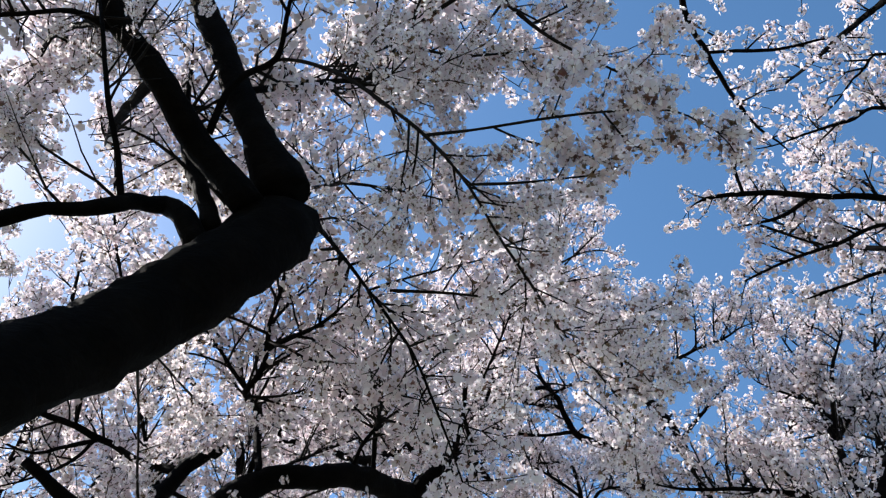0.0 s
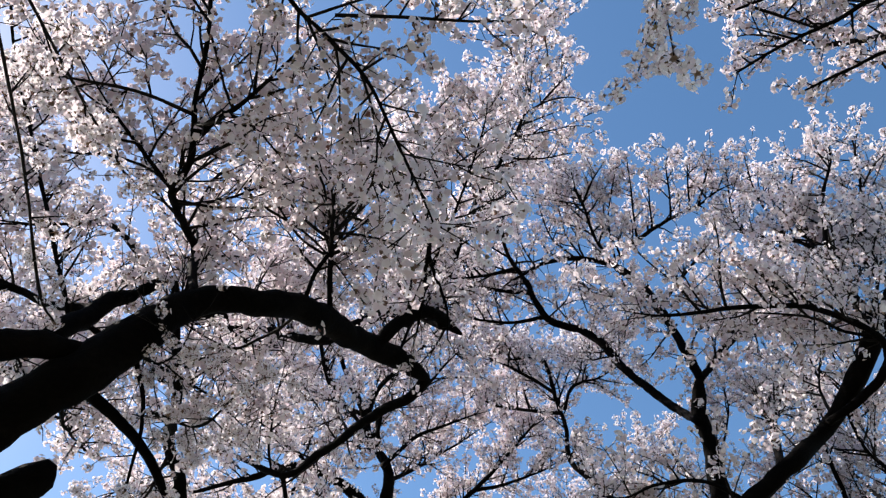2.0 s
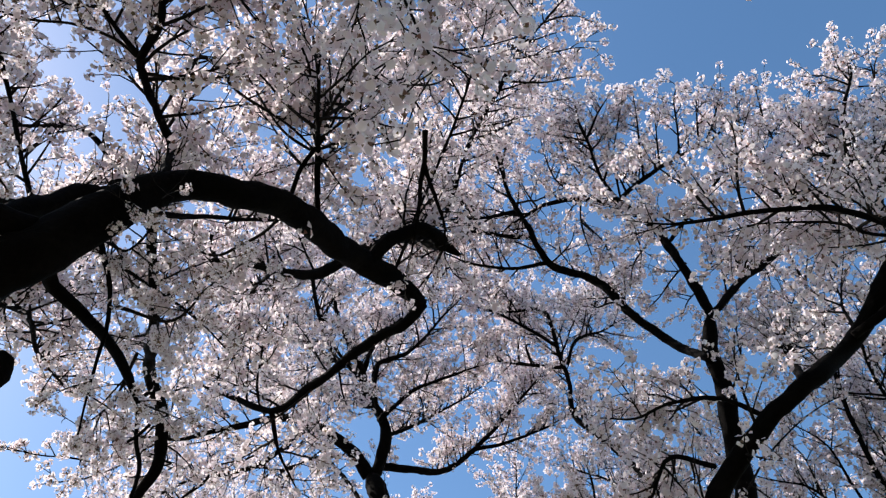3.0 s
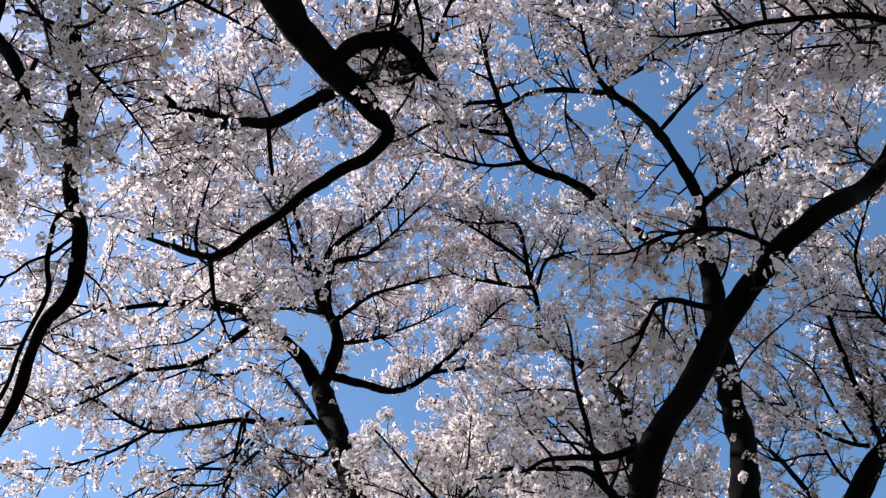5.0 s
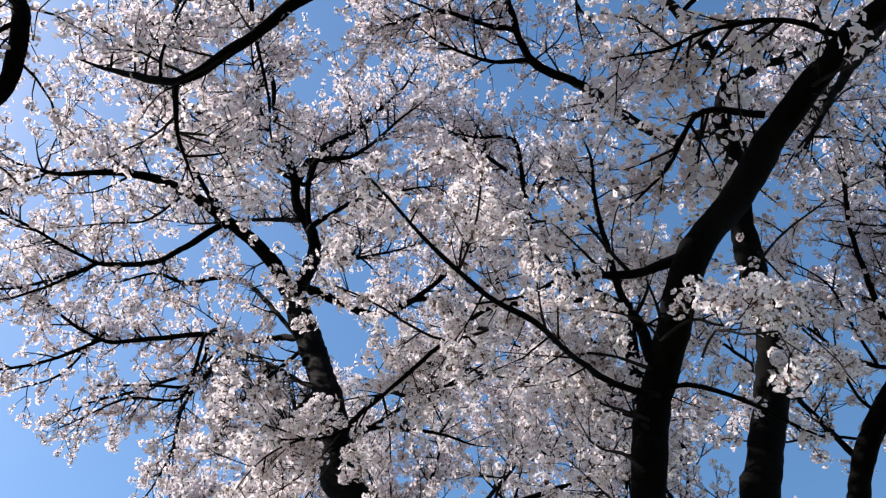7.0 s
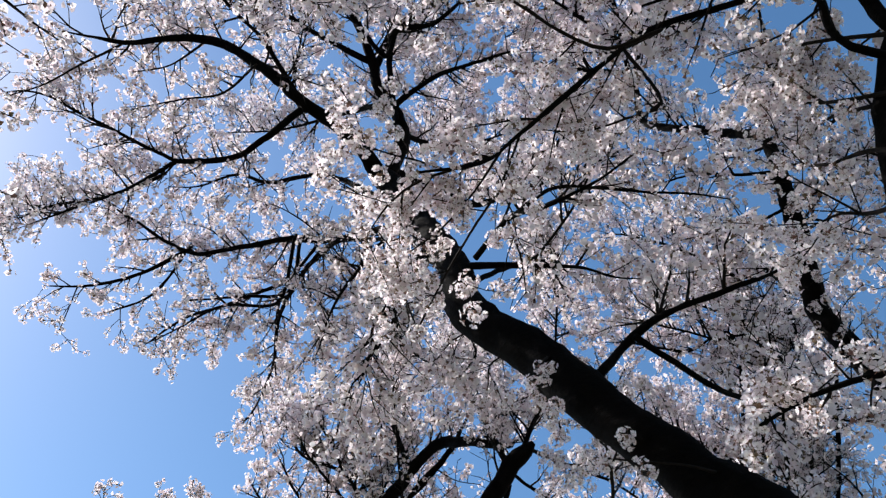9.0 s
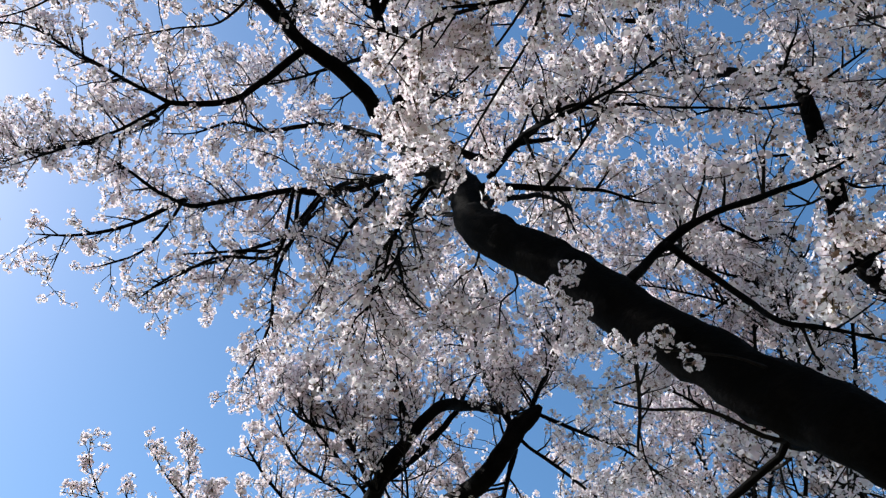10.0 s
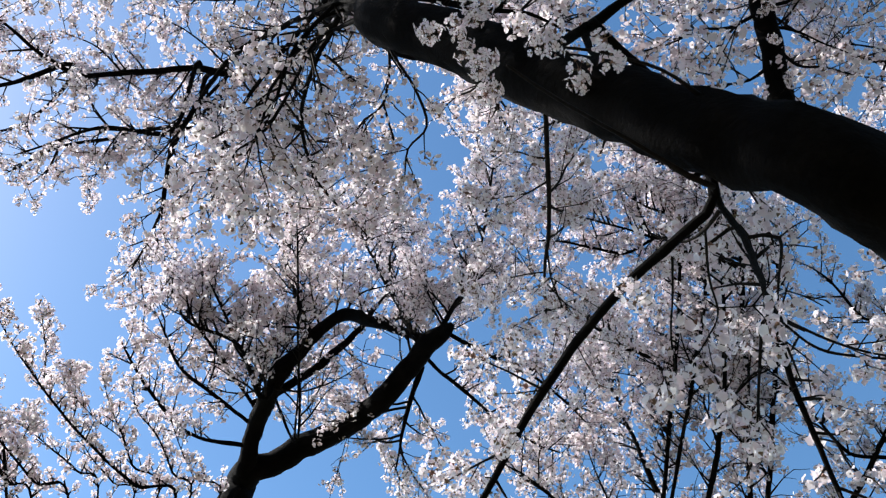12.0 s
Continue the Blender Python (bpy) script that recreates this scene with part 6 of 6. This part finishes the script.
tree.spur((0.72, 8.75, 3.95), (0.68, 8.71, 3.88), 3)
tree.spur((0.36, 8.65, 4.29), (0.36, 8.62, 4.21), 4)
tree.spur((0.35, 8.67, 4.25), (0.33, 8.66, 4.17), 3)
tree.spur((0.33, 8.70, 4.20), (0.32, 8.72, 4.13), 4)
tree.spur((0.38, 8.78, 4.14), (0.38, 8.78, 4.08), 4)
tree.spur((0.42, 8.83, 4.07), (0.43, 8.84, 4.01), 3)
tree.spur((0.33, 8.70, 4.18), (0.18, 8.68, 4.06), 3)
tree.finish()

# cherry tree with forked dark limbs behind pale blossom
tree = Tree((-1.3, 13.8, 0), 'cherry tree with forked dark limbs behind pale blossom', 15)
tree.limb([(-0.60, 12.71, 6.71, 0.0275), (-0.70, 12.70, 6.50, 0.025), (-1.00, 12.60, 7.10, 0.020), (-1.50, 12.60, 7.40, 0.014), (-1.80, 12.50, 8.00, 0.007)], 'limb', shoots=10, length=0.6, boughs=1.1, reach=0.8)
tree.limb([(0.90, 12.50, 7.30, 0.026), (1.30, 12.30, 8.10, 0.019), (1.50, 11.90, 8.90, 0.013), (1.60, 11.40, 9.60, 0.008)], 'limb', shoots=10, length=0.7, boughs=1.15, reach=1.2)
tree.limb([(0.80, 12.58, 7.17, 0.0385), (0.70, 12.70, 7.40, 0.035), (0.50, 12.90, 8.40, 0.025), (0.20, 12.80, 9.20, 0.015)], 'limb', shoots=10, length=0.7, boughs=1.15, reach=1.1)
tree.limb([(-0.30, 12.40, 6.95, 0.030), (-0.60, 12.30, 7.90, 0.020), (-0.70, 12.20, 8.70, 0.010)], 'branch', shoots=12, length=0.6, boughs=1.3, reach=0.8)
tree.limb([(-1.30, 13.80, -0.10, 0.250), (-1.25, 13.70, 2.00, 0.190), (-1.10, 13.40, 4.00, 0.160), (-0.99, 14.08, 6.50, 0.162), (-0.86, 13.90, 6.73, 0.137), (-0.65, 13.86, 6.80, 0.125), (-0.22, 13.65, 6.92, 0.117), (0.20, 13.19, 6.81, 0.107), (0.48, 12.75, 6.79, 0.099), (0.80, 12.58, 7.17, 0.097), (1.02, 12.47, 7.35, 0.071)], 'trunk', shoots=2, length=0.5, start=0.85, boughs=0.3, tufts=1, tip=False)
tree.limb([(-0.91, 13.92, 6.70, 0.090), (-0.78, 13.31, 6.79, 0.086), (-0.58, 12.65, 6.70, 0.077), (-0.40, 12.44, 6.84, 0.064), (-0.07, 12.26, 7.13, 0.057), (0.26, 12.63, 7.54, 0.056), (0.78, 13.07, 7.88, 0.042)], 'limb', shoots=4, length=0.5, start=0.4, boughs=0.5, tufts=1, lift=0.6)
tree.limb([(-0.66, 12.93, 6.74, 0.039), (-0.26, 12.85, 7.09, 0.038), (0.16, 12.66, 7.50, 0.033)], 'limb', shoots=4, length=0.3, start=0.2, boughs=0, lift=0.5, tufts=3)
tree.limb([(0.72, 12.69, 6.97, 0.029), (0.58, 13.10, 6.60, 0.018)], 'branch', shoots=11, length=0.65, start=0.2, boughs=0.7, lift=0.3)
tree.limb([(-0.63, 12.83, 6.72, 0.01353), (-0.37, 12.99, 6.29, 0.0123), (-0.42, 12.35, 6.89, 0.0101), (-0.49, 11.53, 7.47, 0.0076)], 'branch', shoots=12, length=0.5, start=0.2, lift=0.25)
tree.limb([(-0.78, 13.42, 6.82, 0.024), (-1.19, 13.17, 7.00, 0.019), (-1.50, 12.88, 7.06, 0.016), (-1.71, 12.44, 7.24, 0.010)], 'branch', shoots=12, length=0.32, start=0.2, boughs=0.9, lift=0.3, reach=0.45, tip=False)
tree.limb([(-0.83, 13.60, 6.77, 0.024), (-1.36, 13.41, 6.72, 0.018), (-1.71, 13.04, 6.84, 0.015), (-2.01, 12.66, 7.09, 0.010)], 'branch', shoots=12, length=0.32, start=0.2, boughs=0.9, lift=0.3, reach=0.45, tip=False)
tree.limb([(-0.85, 13.24, 6.98, 0.02), (-0.68, 13.16, 7.09, 0.022), (-1.01, 12.80, 7.23, 0.016), (-1.12, 12.48, 7.34, 0.013), (-1.27, 12.16, 7.42, 0.010)], 'branch', shoots=12, length=0.32, start=0.2, boughs=0.9, lift=0.3, reach=0.45, tip=False)
tree.limb([(-0.78, 13.31, 6.79, 0.02079), (-0.82, 13.27, 6.97, 0.0189), (-1.10, 12.91, 7.12, 0.0160), (-1.42, 12.46, 7.29, 0.0131), (-1.48, 12.29, 7.41, 0.0078)], 'branch', shoots=12, length=0.32, start=0.2, lift=0.25, boughs=0.9, reach=0.45, tip=False)
tree.limb([(0.98, 12.49, 7.32, 0.0242), (0.98, 12.60, 7.38, 0.022), (1.47, 12.84, 7.34, 0.020), (1.96, 13.06, 7.27, 0.014), (2.35, 13.32, 7.16, 0.012)], 'branch', shoots=12, length=0.4, start=0.2, boughs=1.0, lift=0.3, reach=0.6)
tree.limb([(0.77, 12.60, 7.14, 0.0242), (0.83, 12.83, 7.21, 0.022), (1.26, 13.16, 7.11, 0.017), (1.69, 13.47, 6.97, 0.014), (2.05, 13.59, 6.86, 0.011)], 'branch', shoots=12, length=0.4, start=0.2, boughs=1.0, lift=0.3, reach=0.6)
tree.limb([(-0.59, 12.72, 6.63, 0.0120), (-0.34, 12.80, 6.71, 0.0097), (-0.04, 12.79, 6.87, 0.0073), (0.17, 12.75, 7.04, 0.0050)], 'branch', shoots=9, length=0.25, start=0.2, lift=0.2)
tree.limb([(-0.06, 12.68, 7.24, 0.0100), (0.17, 12.86, 7.21, 0.0075), (0.45, 12.97, 7.23, 0.0050)], 'branch', shoots=9, length=0.25, start=0.2, lift=0.2)
tree.limb([(-0.26, 12.85, 7.09, 0.0100), (-0.19, 12.69, 7.23, 0.0075), (-0.06, 12.60, 7.30, 0.0050)], 'branch', shoots=9, length=0.25, start=0.2, lift=0.2)
tree.limb([(-0.44, 13.67, 6.89, 0.0120), (-0.43, 13.27, 7.15, 0.0093), (-0.45, 12.80, 7.43, 0.0067), (-0.50, 12.21, 7.75, 0.0040)], 'branch', shoots=6, length=0.2, start=0.3, lift=0.3)
tree.limb([(-0.54, 12.58, 6.77, 0.0120), (-0.73, 12.42, 6.88, 0.0085), (-0.86, 12.26, 6.99, 0.0050)], 'branch', shoots=9, length=0.25, start=0.2, lift=0.2)
tree.limb([(-0.04, 12.46, 7.41, 0.0120), (0.13, 12.29, 7.54, 0.0085), (0.40, 12.21, 7.59, 0.0050)], 'branch', shoots=9, length=0.25, start=0.2, lift=0.2)
tree.finish()

# sunlit cherry tree with thin level branches and white blossom
tree = Tree((4.3, 1.4, 0), 'sunlit cherry tree with thin level branches and white blossom', 16)
tree.limb([(3.90, 2.00, 5.00, 0.050), (3.60, 2.70, 6.20, 0.035), (3.30, 3.10, 7.00, 0.020), (3.00, 3.20, 7.60, 0.010)], 'limb', shoots=7, start=0.3, length=0.4, boughs=0.5, reach=0.7)
tree.limb([(4.20, 1.45, 4.40, 0.060), (4.10, 2.40, 5.60, 0.040), (4.20, 3.10, 6.40, 0.020), (4.00, 3.40, 7.20, 0.010)], 'limb', shoots=7, start=0.3, length=0.4, boughs=0.5, reach=0.7)
tree.limb([(3.20, 0.90, 6.90, 0.030), (3.10, 1.60, 7.60, 0.020), (3.00, 2.10, 8.10, 0.010)], 'branch', shoots=5, start=0.1, length=0.3, boughs=0.3, reach=0.5)
tree.limb([(4.30, 1.40, -0.10, 0.220), (4.25, 1.40, 2.00, 0.170), (4.20, 1.45, 4.20, 0.130), (4.50, 1.20, 6.00, 0.070), (5.00, 1.00, 7.40, 0.030)], 'trunk', shoots=3, start=0.7)
tree.limb([(4.20, 1.50, 3.60, 0.070), (3.70, 2.10, 5.40, 0.040), (3.09, 2.32, 6.25, 0.023), (2.69, 2.39, 6.45, 0.022), (2.25, 2.42, 6.56, 0.019), (1.96, 2.50, 6.65, 0.015), (1.85, 2.59, 6.64, 0.011)], 'limb', shoots=10, length=0.28, start=0.3, boughs=0.8, tufts=3, tip=False)
tree.limb([(4.20, 1.45, 4.60, 0.080), (3.20, 0.90, 6.90, 0.050), (2.20, 1.00, 7.60, 0.030), (1.97, 1.30, 8.00, 0.025), (2.18, 1.74, 7.82, 0.023), (2.37, 2.01, 7.68, 0.019), (2.59, 2.26, 7.50, 0.012)], 'limb', shoots=5, length=0.25, start=0.3, boughs=0.15, tufts=1)
tree.limb([(2.20, 1.74, 7.82, 0.0164), (2.70, 1.65, 7.64, 0.0136), (3.01, 1.54, 7.52, 0.0088)], 'branch', shoots=6, length=0.22, start=0.2, lift=0.25)
tree.limb([(2.65, 2.39, 6.46, 0.0162), (2.49, 2.61, 6.55, 0.0146), (2.27, 2.76, 6.69, 0.0108)], 'branch', shoots=8, length=0.22, start=0.2, lift=0.25, tip=False)
tree.limb([(2.20, 2.43, 6.58, 0.0124), (2.15, 2.29, 6.70, 0.0104), (2.10, 2.07, 6.81, 0.0083)], 'branch', shoots=8, length=0.22, start=0.2, lift=0.25, tip=False)
tree.limb([(2.39, 2.71, 6.61, 0.0106), (2.80, 2.83, 6.55, 0.0085)], 'branch', shoots=12, length=0.3, start=0.2, lift=0.25)
tree.limb([(3.90, 2.00, 5.00, 0.030), (3.16, 1.79, 6.53, 0.017), (2.86, 1.90, 6.66, 0.014), (2.61, 2.04, 6.74, 0.010)], 'branch', shoots=6, length=0.35, start=0.2, boughs=0.3, reach=0.5, lift=0.3)
tree.limb([(4.10, 2.20, 5.40, 0.030), (3.23, 1.52, 6.81, 0.014), (2.99, 1.64, 6.92, 0.010), (2.88, 1.84, 6.91, 0.008)], 'branch', shoots=6, length=0.35, start=0.2, boughs=0.3, reach=0.5, lift=0.3)
tree.limb([(4.10, 2.40, 5.60, 0.030), (3.24, 2.52, 6.28, 0.016), (2.87, 2.74, 6.39, 0.014), (2.53, 2.96, 6.45, 0.011), (2.27, 3.13, 6.47, 0.009)], 'branch', shoots=12, length=0.24, start=0.2, lift=0.3, tip=False)
tree.limb([(4.10, 2.40, 5.60, 0.030), (3.35, 2.88, 6.27, 0.014), (3.03, 3.08, 6.36, 0.011), (2.75, 3.26, 6.40, 0.009)], 'branch', shoots=12, length=0.24, start=0.2, lift=0.3, tip=False)
tree.finish()

# young cherry tree with upright flowering shoots
tree = Tree((-2.2, 14.6, 0), 'young cherry tree with upright flowering shoots', 17, 0.036)
tree.limb([(-2.20, 14.60, -0.10, 0.120), (-2.15, 14.50, 2.00, 0.090), (-2.05, 14.10, 4.00, 0.060), (-2.20, 14.30, 4.60, 0.030)], 'trunk', shoots=3, start=0.8)
tree.limb([(-2.05, 14.10, 4.00, 0.035), (-1.32, 13.22, 5.71, 0.0140), (-1.57, 12.94, 5.73, 0.0124), (-1.77, 12.66, 5.73, 0.0107), (-2.01, 12.30, 5.79, 0.0091), (-2.13, 12.02, 5.78, 0.0074), (-2.24, 11.72, 5.79, 0.0058), (-2.28, 11.47, 5.76, 0.0041), (-2.32, 11.22, 5.73, 0.0025)], 'limb', shoots=20, length=0.11, start=0.2, lift=0.35, spread=0.7, tip=False)
tree.limb([(-1.88, 12.57, 6.02, 0.0066), (-2.11, 12.66, 6.08, 0.0060), (-2.05, 12.40, 6.07, 0.0048), (-2.07, 12.13, 6.04, 0.0037), (-1.99, 11.97, 5.93, 0.0025)], 'branch', shoots=20, length=0.11, start=0.2, lift=0.35, spread=0.7, tip=False)
tree.limb([(-2.07, 12.49, 6.07, 0.0055), (-2.33, 12.44, 6.21, 0.0050), (-2.21, 11.94, 6.08, 0.0037), (-2.11, 11.44, 5.93, 0.0025)], 'branch', shoots=20, length=0.11, start=0.2, lift=0.35, spread=0.7, tip=False)
tree.limb([(-2.05, 14.10, 4.00, 0.035), (-2.06, 13.09, 5.60, 0.0120), (-2.23, 12.74, 5.58, 0.0096), (-2.34, 12.40, 5.55, 0.0073), (-2.38, 12.11, 5.49, 0.0049), (-2.41, 11.74, 5.50, 0.0025)], 'limb', shoots=20, length=0.11, start=0.2, lift=0.35, spread=0.7, tip=False)
tree.limb([(-2.15, 14.30, 4.40, 0.03), (-1.45, 13.18, 5.73, 0.0100), (-1.62, 12.84, 5.84, 0.0081), (-1.70, 12.54, 5.92, 0.0063), (-1.76, 12.27, 5.95, 0.0044), (-1.80, 11.98, 6.00, 0.0025)], 'branch', shoots=20, length=0.11, start=0.2, lift=0.35, spread=0.7, tip=False)
tree.limb([(-1.66, 12.70, 5.88, 0.0066), (-1.77, 12.78, 6.08, 0.0060), (-1.90, 12.52, 6.01, 0.0048), (-1.99, 12.25, 5.95, 0.0037), (-2.03, 12.00, 5.89, 0.0025)], 'branch', shoots=20, length=0.11, start=0.2, lift=0.35, spread=0.7, tip=False)
tree.limb([(-2.05, 14.10, 4.00, 0.035), (-2.29, 13.04, 5.55, 0.0110), (-2.38, 12.64, 5.49, 0.0082), (-2.46, 12.22, 5.44, 0.0053), (-2.49, 11.88, 5.32, 0.0025)], 'branch', shoots=20, length=0.11, start=0.2, lift=0.35, spread=0.7, tip=False)
tree.limb([(-2.31, 12.93, 5.53, 0.0066), (-2.42, 12.93, 5.62, 0.0060), (-2.36, 12.62, 5.63, 0.0048), (-2.27, 12.33, 5.64, 0.0037), (-2.15, 12.08, 5.60, 0.0025)], 'branch', shoots=20, length=0.11, start=0.2, lift=0.35, spread=0.7, tip=False)
tree.limb([(-2.15, 14.30, 4.40, 0.03), (-1.87, 13.10, 5.67, 0.0090), (-2.00, 12.80, 5.74, 0.0074), (-2.15, 12.54, 5.73, 0.0057), (-2.24, 12.32, 5.69, 0.0041), (-2.31, 12.13, 5.62, 0.0025)], 'branch', shoots=20, length=0.11, start=0.2, lift=0.35, spread=0.7, tip=False)
tree.limb([(-2.15, 14.30, 4.40, 0.03), (-1.23, 13.23, 5.72, 0.0100), (-1.34, 12.97, 5.90, 0.0081), (-1.46, 12.72, 6.03, 0.0063), (-1.62, 12.49, 6.11, 0.0044), (-1.64, 12.27, 6.21, 0.0025)], 'branch', shoots=20, length=0.11, start=0.2, lift=0.35, spread=0.7, tip=False)
tree.limb([(-2.15, 14.30, 4.40, 0.03), (-1.01, 13.26, 5.74, 0.0090), (-1.17, 13.05, 5.91, 0.0068), (-1.29, 12.86, 6.04, 0.0047), (-1.38, 12.67, 6.17, 0.0025)], 'branch', shoots=20, length=0.11, start=0.2, lift=0.35, spread=0.7, tip=False)
tree.limb([(-2.15, 14.30, 4.40, 0.03), (-1.62, 13.18, 5.67, 0.0090), (-1.74, 12.92, 5.73, 0.0068), (-1.88, 12.67, 5.75, 0.0047), (-1.94, 12.45, 5.77, 0.0025)], 'branch', shoots=20, length=0.11, start=0.2, lift=0.35, spread=0.7, tip=False)
tree.limb([(-2.05, 14.10, 4.00, 0.035), (-2.51, 12.98, 5.51, 0.0090), (-2.47, 12.61, 5.47, 0.0068), (-2.48, 12.29, 5.35, 0.0047), (-2.46, 12.03, 5.17, 0.0025)], 'branch', shoots=20, length=0.11, start=0.2, lift=0.35, spread=0.7, tip=False)
tree.limb([(-2.05, 14.10, 4.00, 0.03), (-2.39, 12.53, 5.54, 0.0110), (-2.50, 12.30, 5.57, 0.0093), (-2.62, 12.07, 5.58, 0.0076), (-2.75, 11.75, 5.66, 0.0059), (-2.82, 11.43, 5.77, 0.0042), (-2.77, 11.20, 5.83, 0.0025)], 'branch', shoots=20, length=0.1, start=0.15, lift=0.35, spread=0.7, tip=False)
tree.limb([(-2.70, 11.66, 5.57, 0.0050), (-2.78, 11.56, 5.55, 0.0040), (-2.92, 11.44, 5.50, 0.0030)], 'branch', shoots=20, length=0.1, start=0.15, lift=0.35, spread=0.7, tip=False)
tree.limb([(-2.05, 13.60, 4.40, 0.012), (-2.48, 12.30, 5.77, 0.0060), (-2.60, 12.13, 5.80, 0.0050), (-2.66, 11.96, 5.84, 0.0040), (-2.66, 11.84, 5.87, 0.0030)], 'branch', shoots=20, length=0.1, start=0.15, lift=0.35, spread=0.7, tip=False)
tree.finish()

# cherry tree with a tilted dark stem among blossom
tree = Tree((3.9, 11.0, 0), 'cherry tree with a tilted dark stem among blossom', 18)
tree.limb([(4.50, 9.30, 5.80, 0.030), (4.40, 9.50, 7.00, 0.025), (4.00, 9.60, 8.00, 0.016), (3.60, 9.40, 8.80, 0.010)], 'limb', shoots=7, length=0.5, boughs=0.6, reach=0.9)
tree.limb([(5.00, 8.70, 6.40, 0.030), (4.70, 8.00, 7.30, 0.025), (4.50, 7.20, 7.90, 0.020), (4.20, 6.60, 8.50, 0.010)], 'limb', shoots=7, length=0.5, boughs=0.6, reach=0.9)
tree.limb([(3.90, 11.00, -0.10, 0.173), (3.95, 10.80, 2.40, 0.122), (4.20, 10.20, 4.60, 0.101), (4.50, 9.40, 5.75, 0.091), (4.75, 8.85, 6.15, 0.088), (5.20, 8.65, 6.50, 0.072), (5.70, 8.90, 7.30, 0.043), (5.90, 9.40, 8.30, 0.022)], 'trunk', shoots=4, start=0.6, length=0.6)
tree.limb([(4.50, 9.40, 5.75, 0.030), (5.28, 8.11, 6.70, 0.024), (4.95, 7.68, 7.17, 0.019), (4.76, 7.27, 7.44, 0.016), (4.75, 6.83, 7.55, 0.011)], 'branch', shoots=11, length=0.65, start=0.2, boughs=0.7, lift=0.3)
tree.limb([(4.79, 8.64, 6.30, 0.0260), (4.65, 8.69, 6.37, 0.0226), (4.45, 8.70, 6.53, 0.0192), (4.31, 8.65, 6.67, 0.0158), (4.18, 8.61, 6.79, 0.0124), (3.94, 8.66, 6.91, 0.0090)], 'limb', shoots=7, length=0.35, start=0.3)
tree.limb([(4.66, 8.98, 6.11, 0.0180), (4.57, 8.96, 6.22, 0.0155), (4.48, 8.86, 6.40, 0.0130), (4.41, 8.74, 6.57, 0.0105), (4.26, 8.69, 6.73, 0.0080)], 'branch', shoots=7, length=0.35, start=0.3)
tree.limb([(4.75, 8.73, 6.42, 0.0160), (4.62, 8.55, 6.76, 0.0130), (4.48, 8.35, 7.10, 0.0100), (4.20, 8.30, 7.41, 0.0070)], 'branch', shoots=6, length=0.35, start=0.15, boughs=0.3, reach=0.5)
tree.limb([(4.30, 8.64, 6.66, 0.0120), (4.25, 8.50, 7.09, 0.0090), (4.17, 8.54, 7.41, 0.0060)], 'branch', shoots=6, length=0.35, start=0.15, boughs=0.3, reach=0.5)
tree.limb([(4.48, 8.86, 6.40, 0.0140), (4.38, 9.04, 6.55, 0.0120), (4.23, 9.26, 6.68, 0.0100), (4.08, 9.34, 6.94, 0.0080), (3.85, 9.40, 7.25, 0.0060)], 'branch', shoots=6, length=0.35, start=0.15, boughs=0.3, reach=0.5)
tree.limb([(4.56, 9.21, 5.99, 0.0140), (4.38, 9.43, 6.24, 0.0113), (4.18, 9.72, 6.42, 0.0087), (3.89, 9.96, 6.69, 0.0060)], 'branch', shoots=6, length=0.35, start=0.15, boughs=0.3, reach=0.5)
tree.limb([(4.92, 8.68, 6.47, 0.0140), (4.98, 8.31, 6.85, 0.0100), (4.90, 8.07, 7.23, 0.0060)], 'branch', shoots=6, length=0.35, start=0.15, boughs=0.3, reach=0.5)
tree.finish()
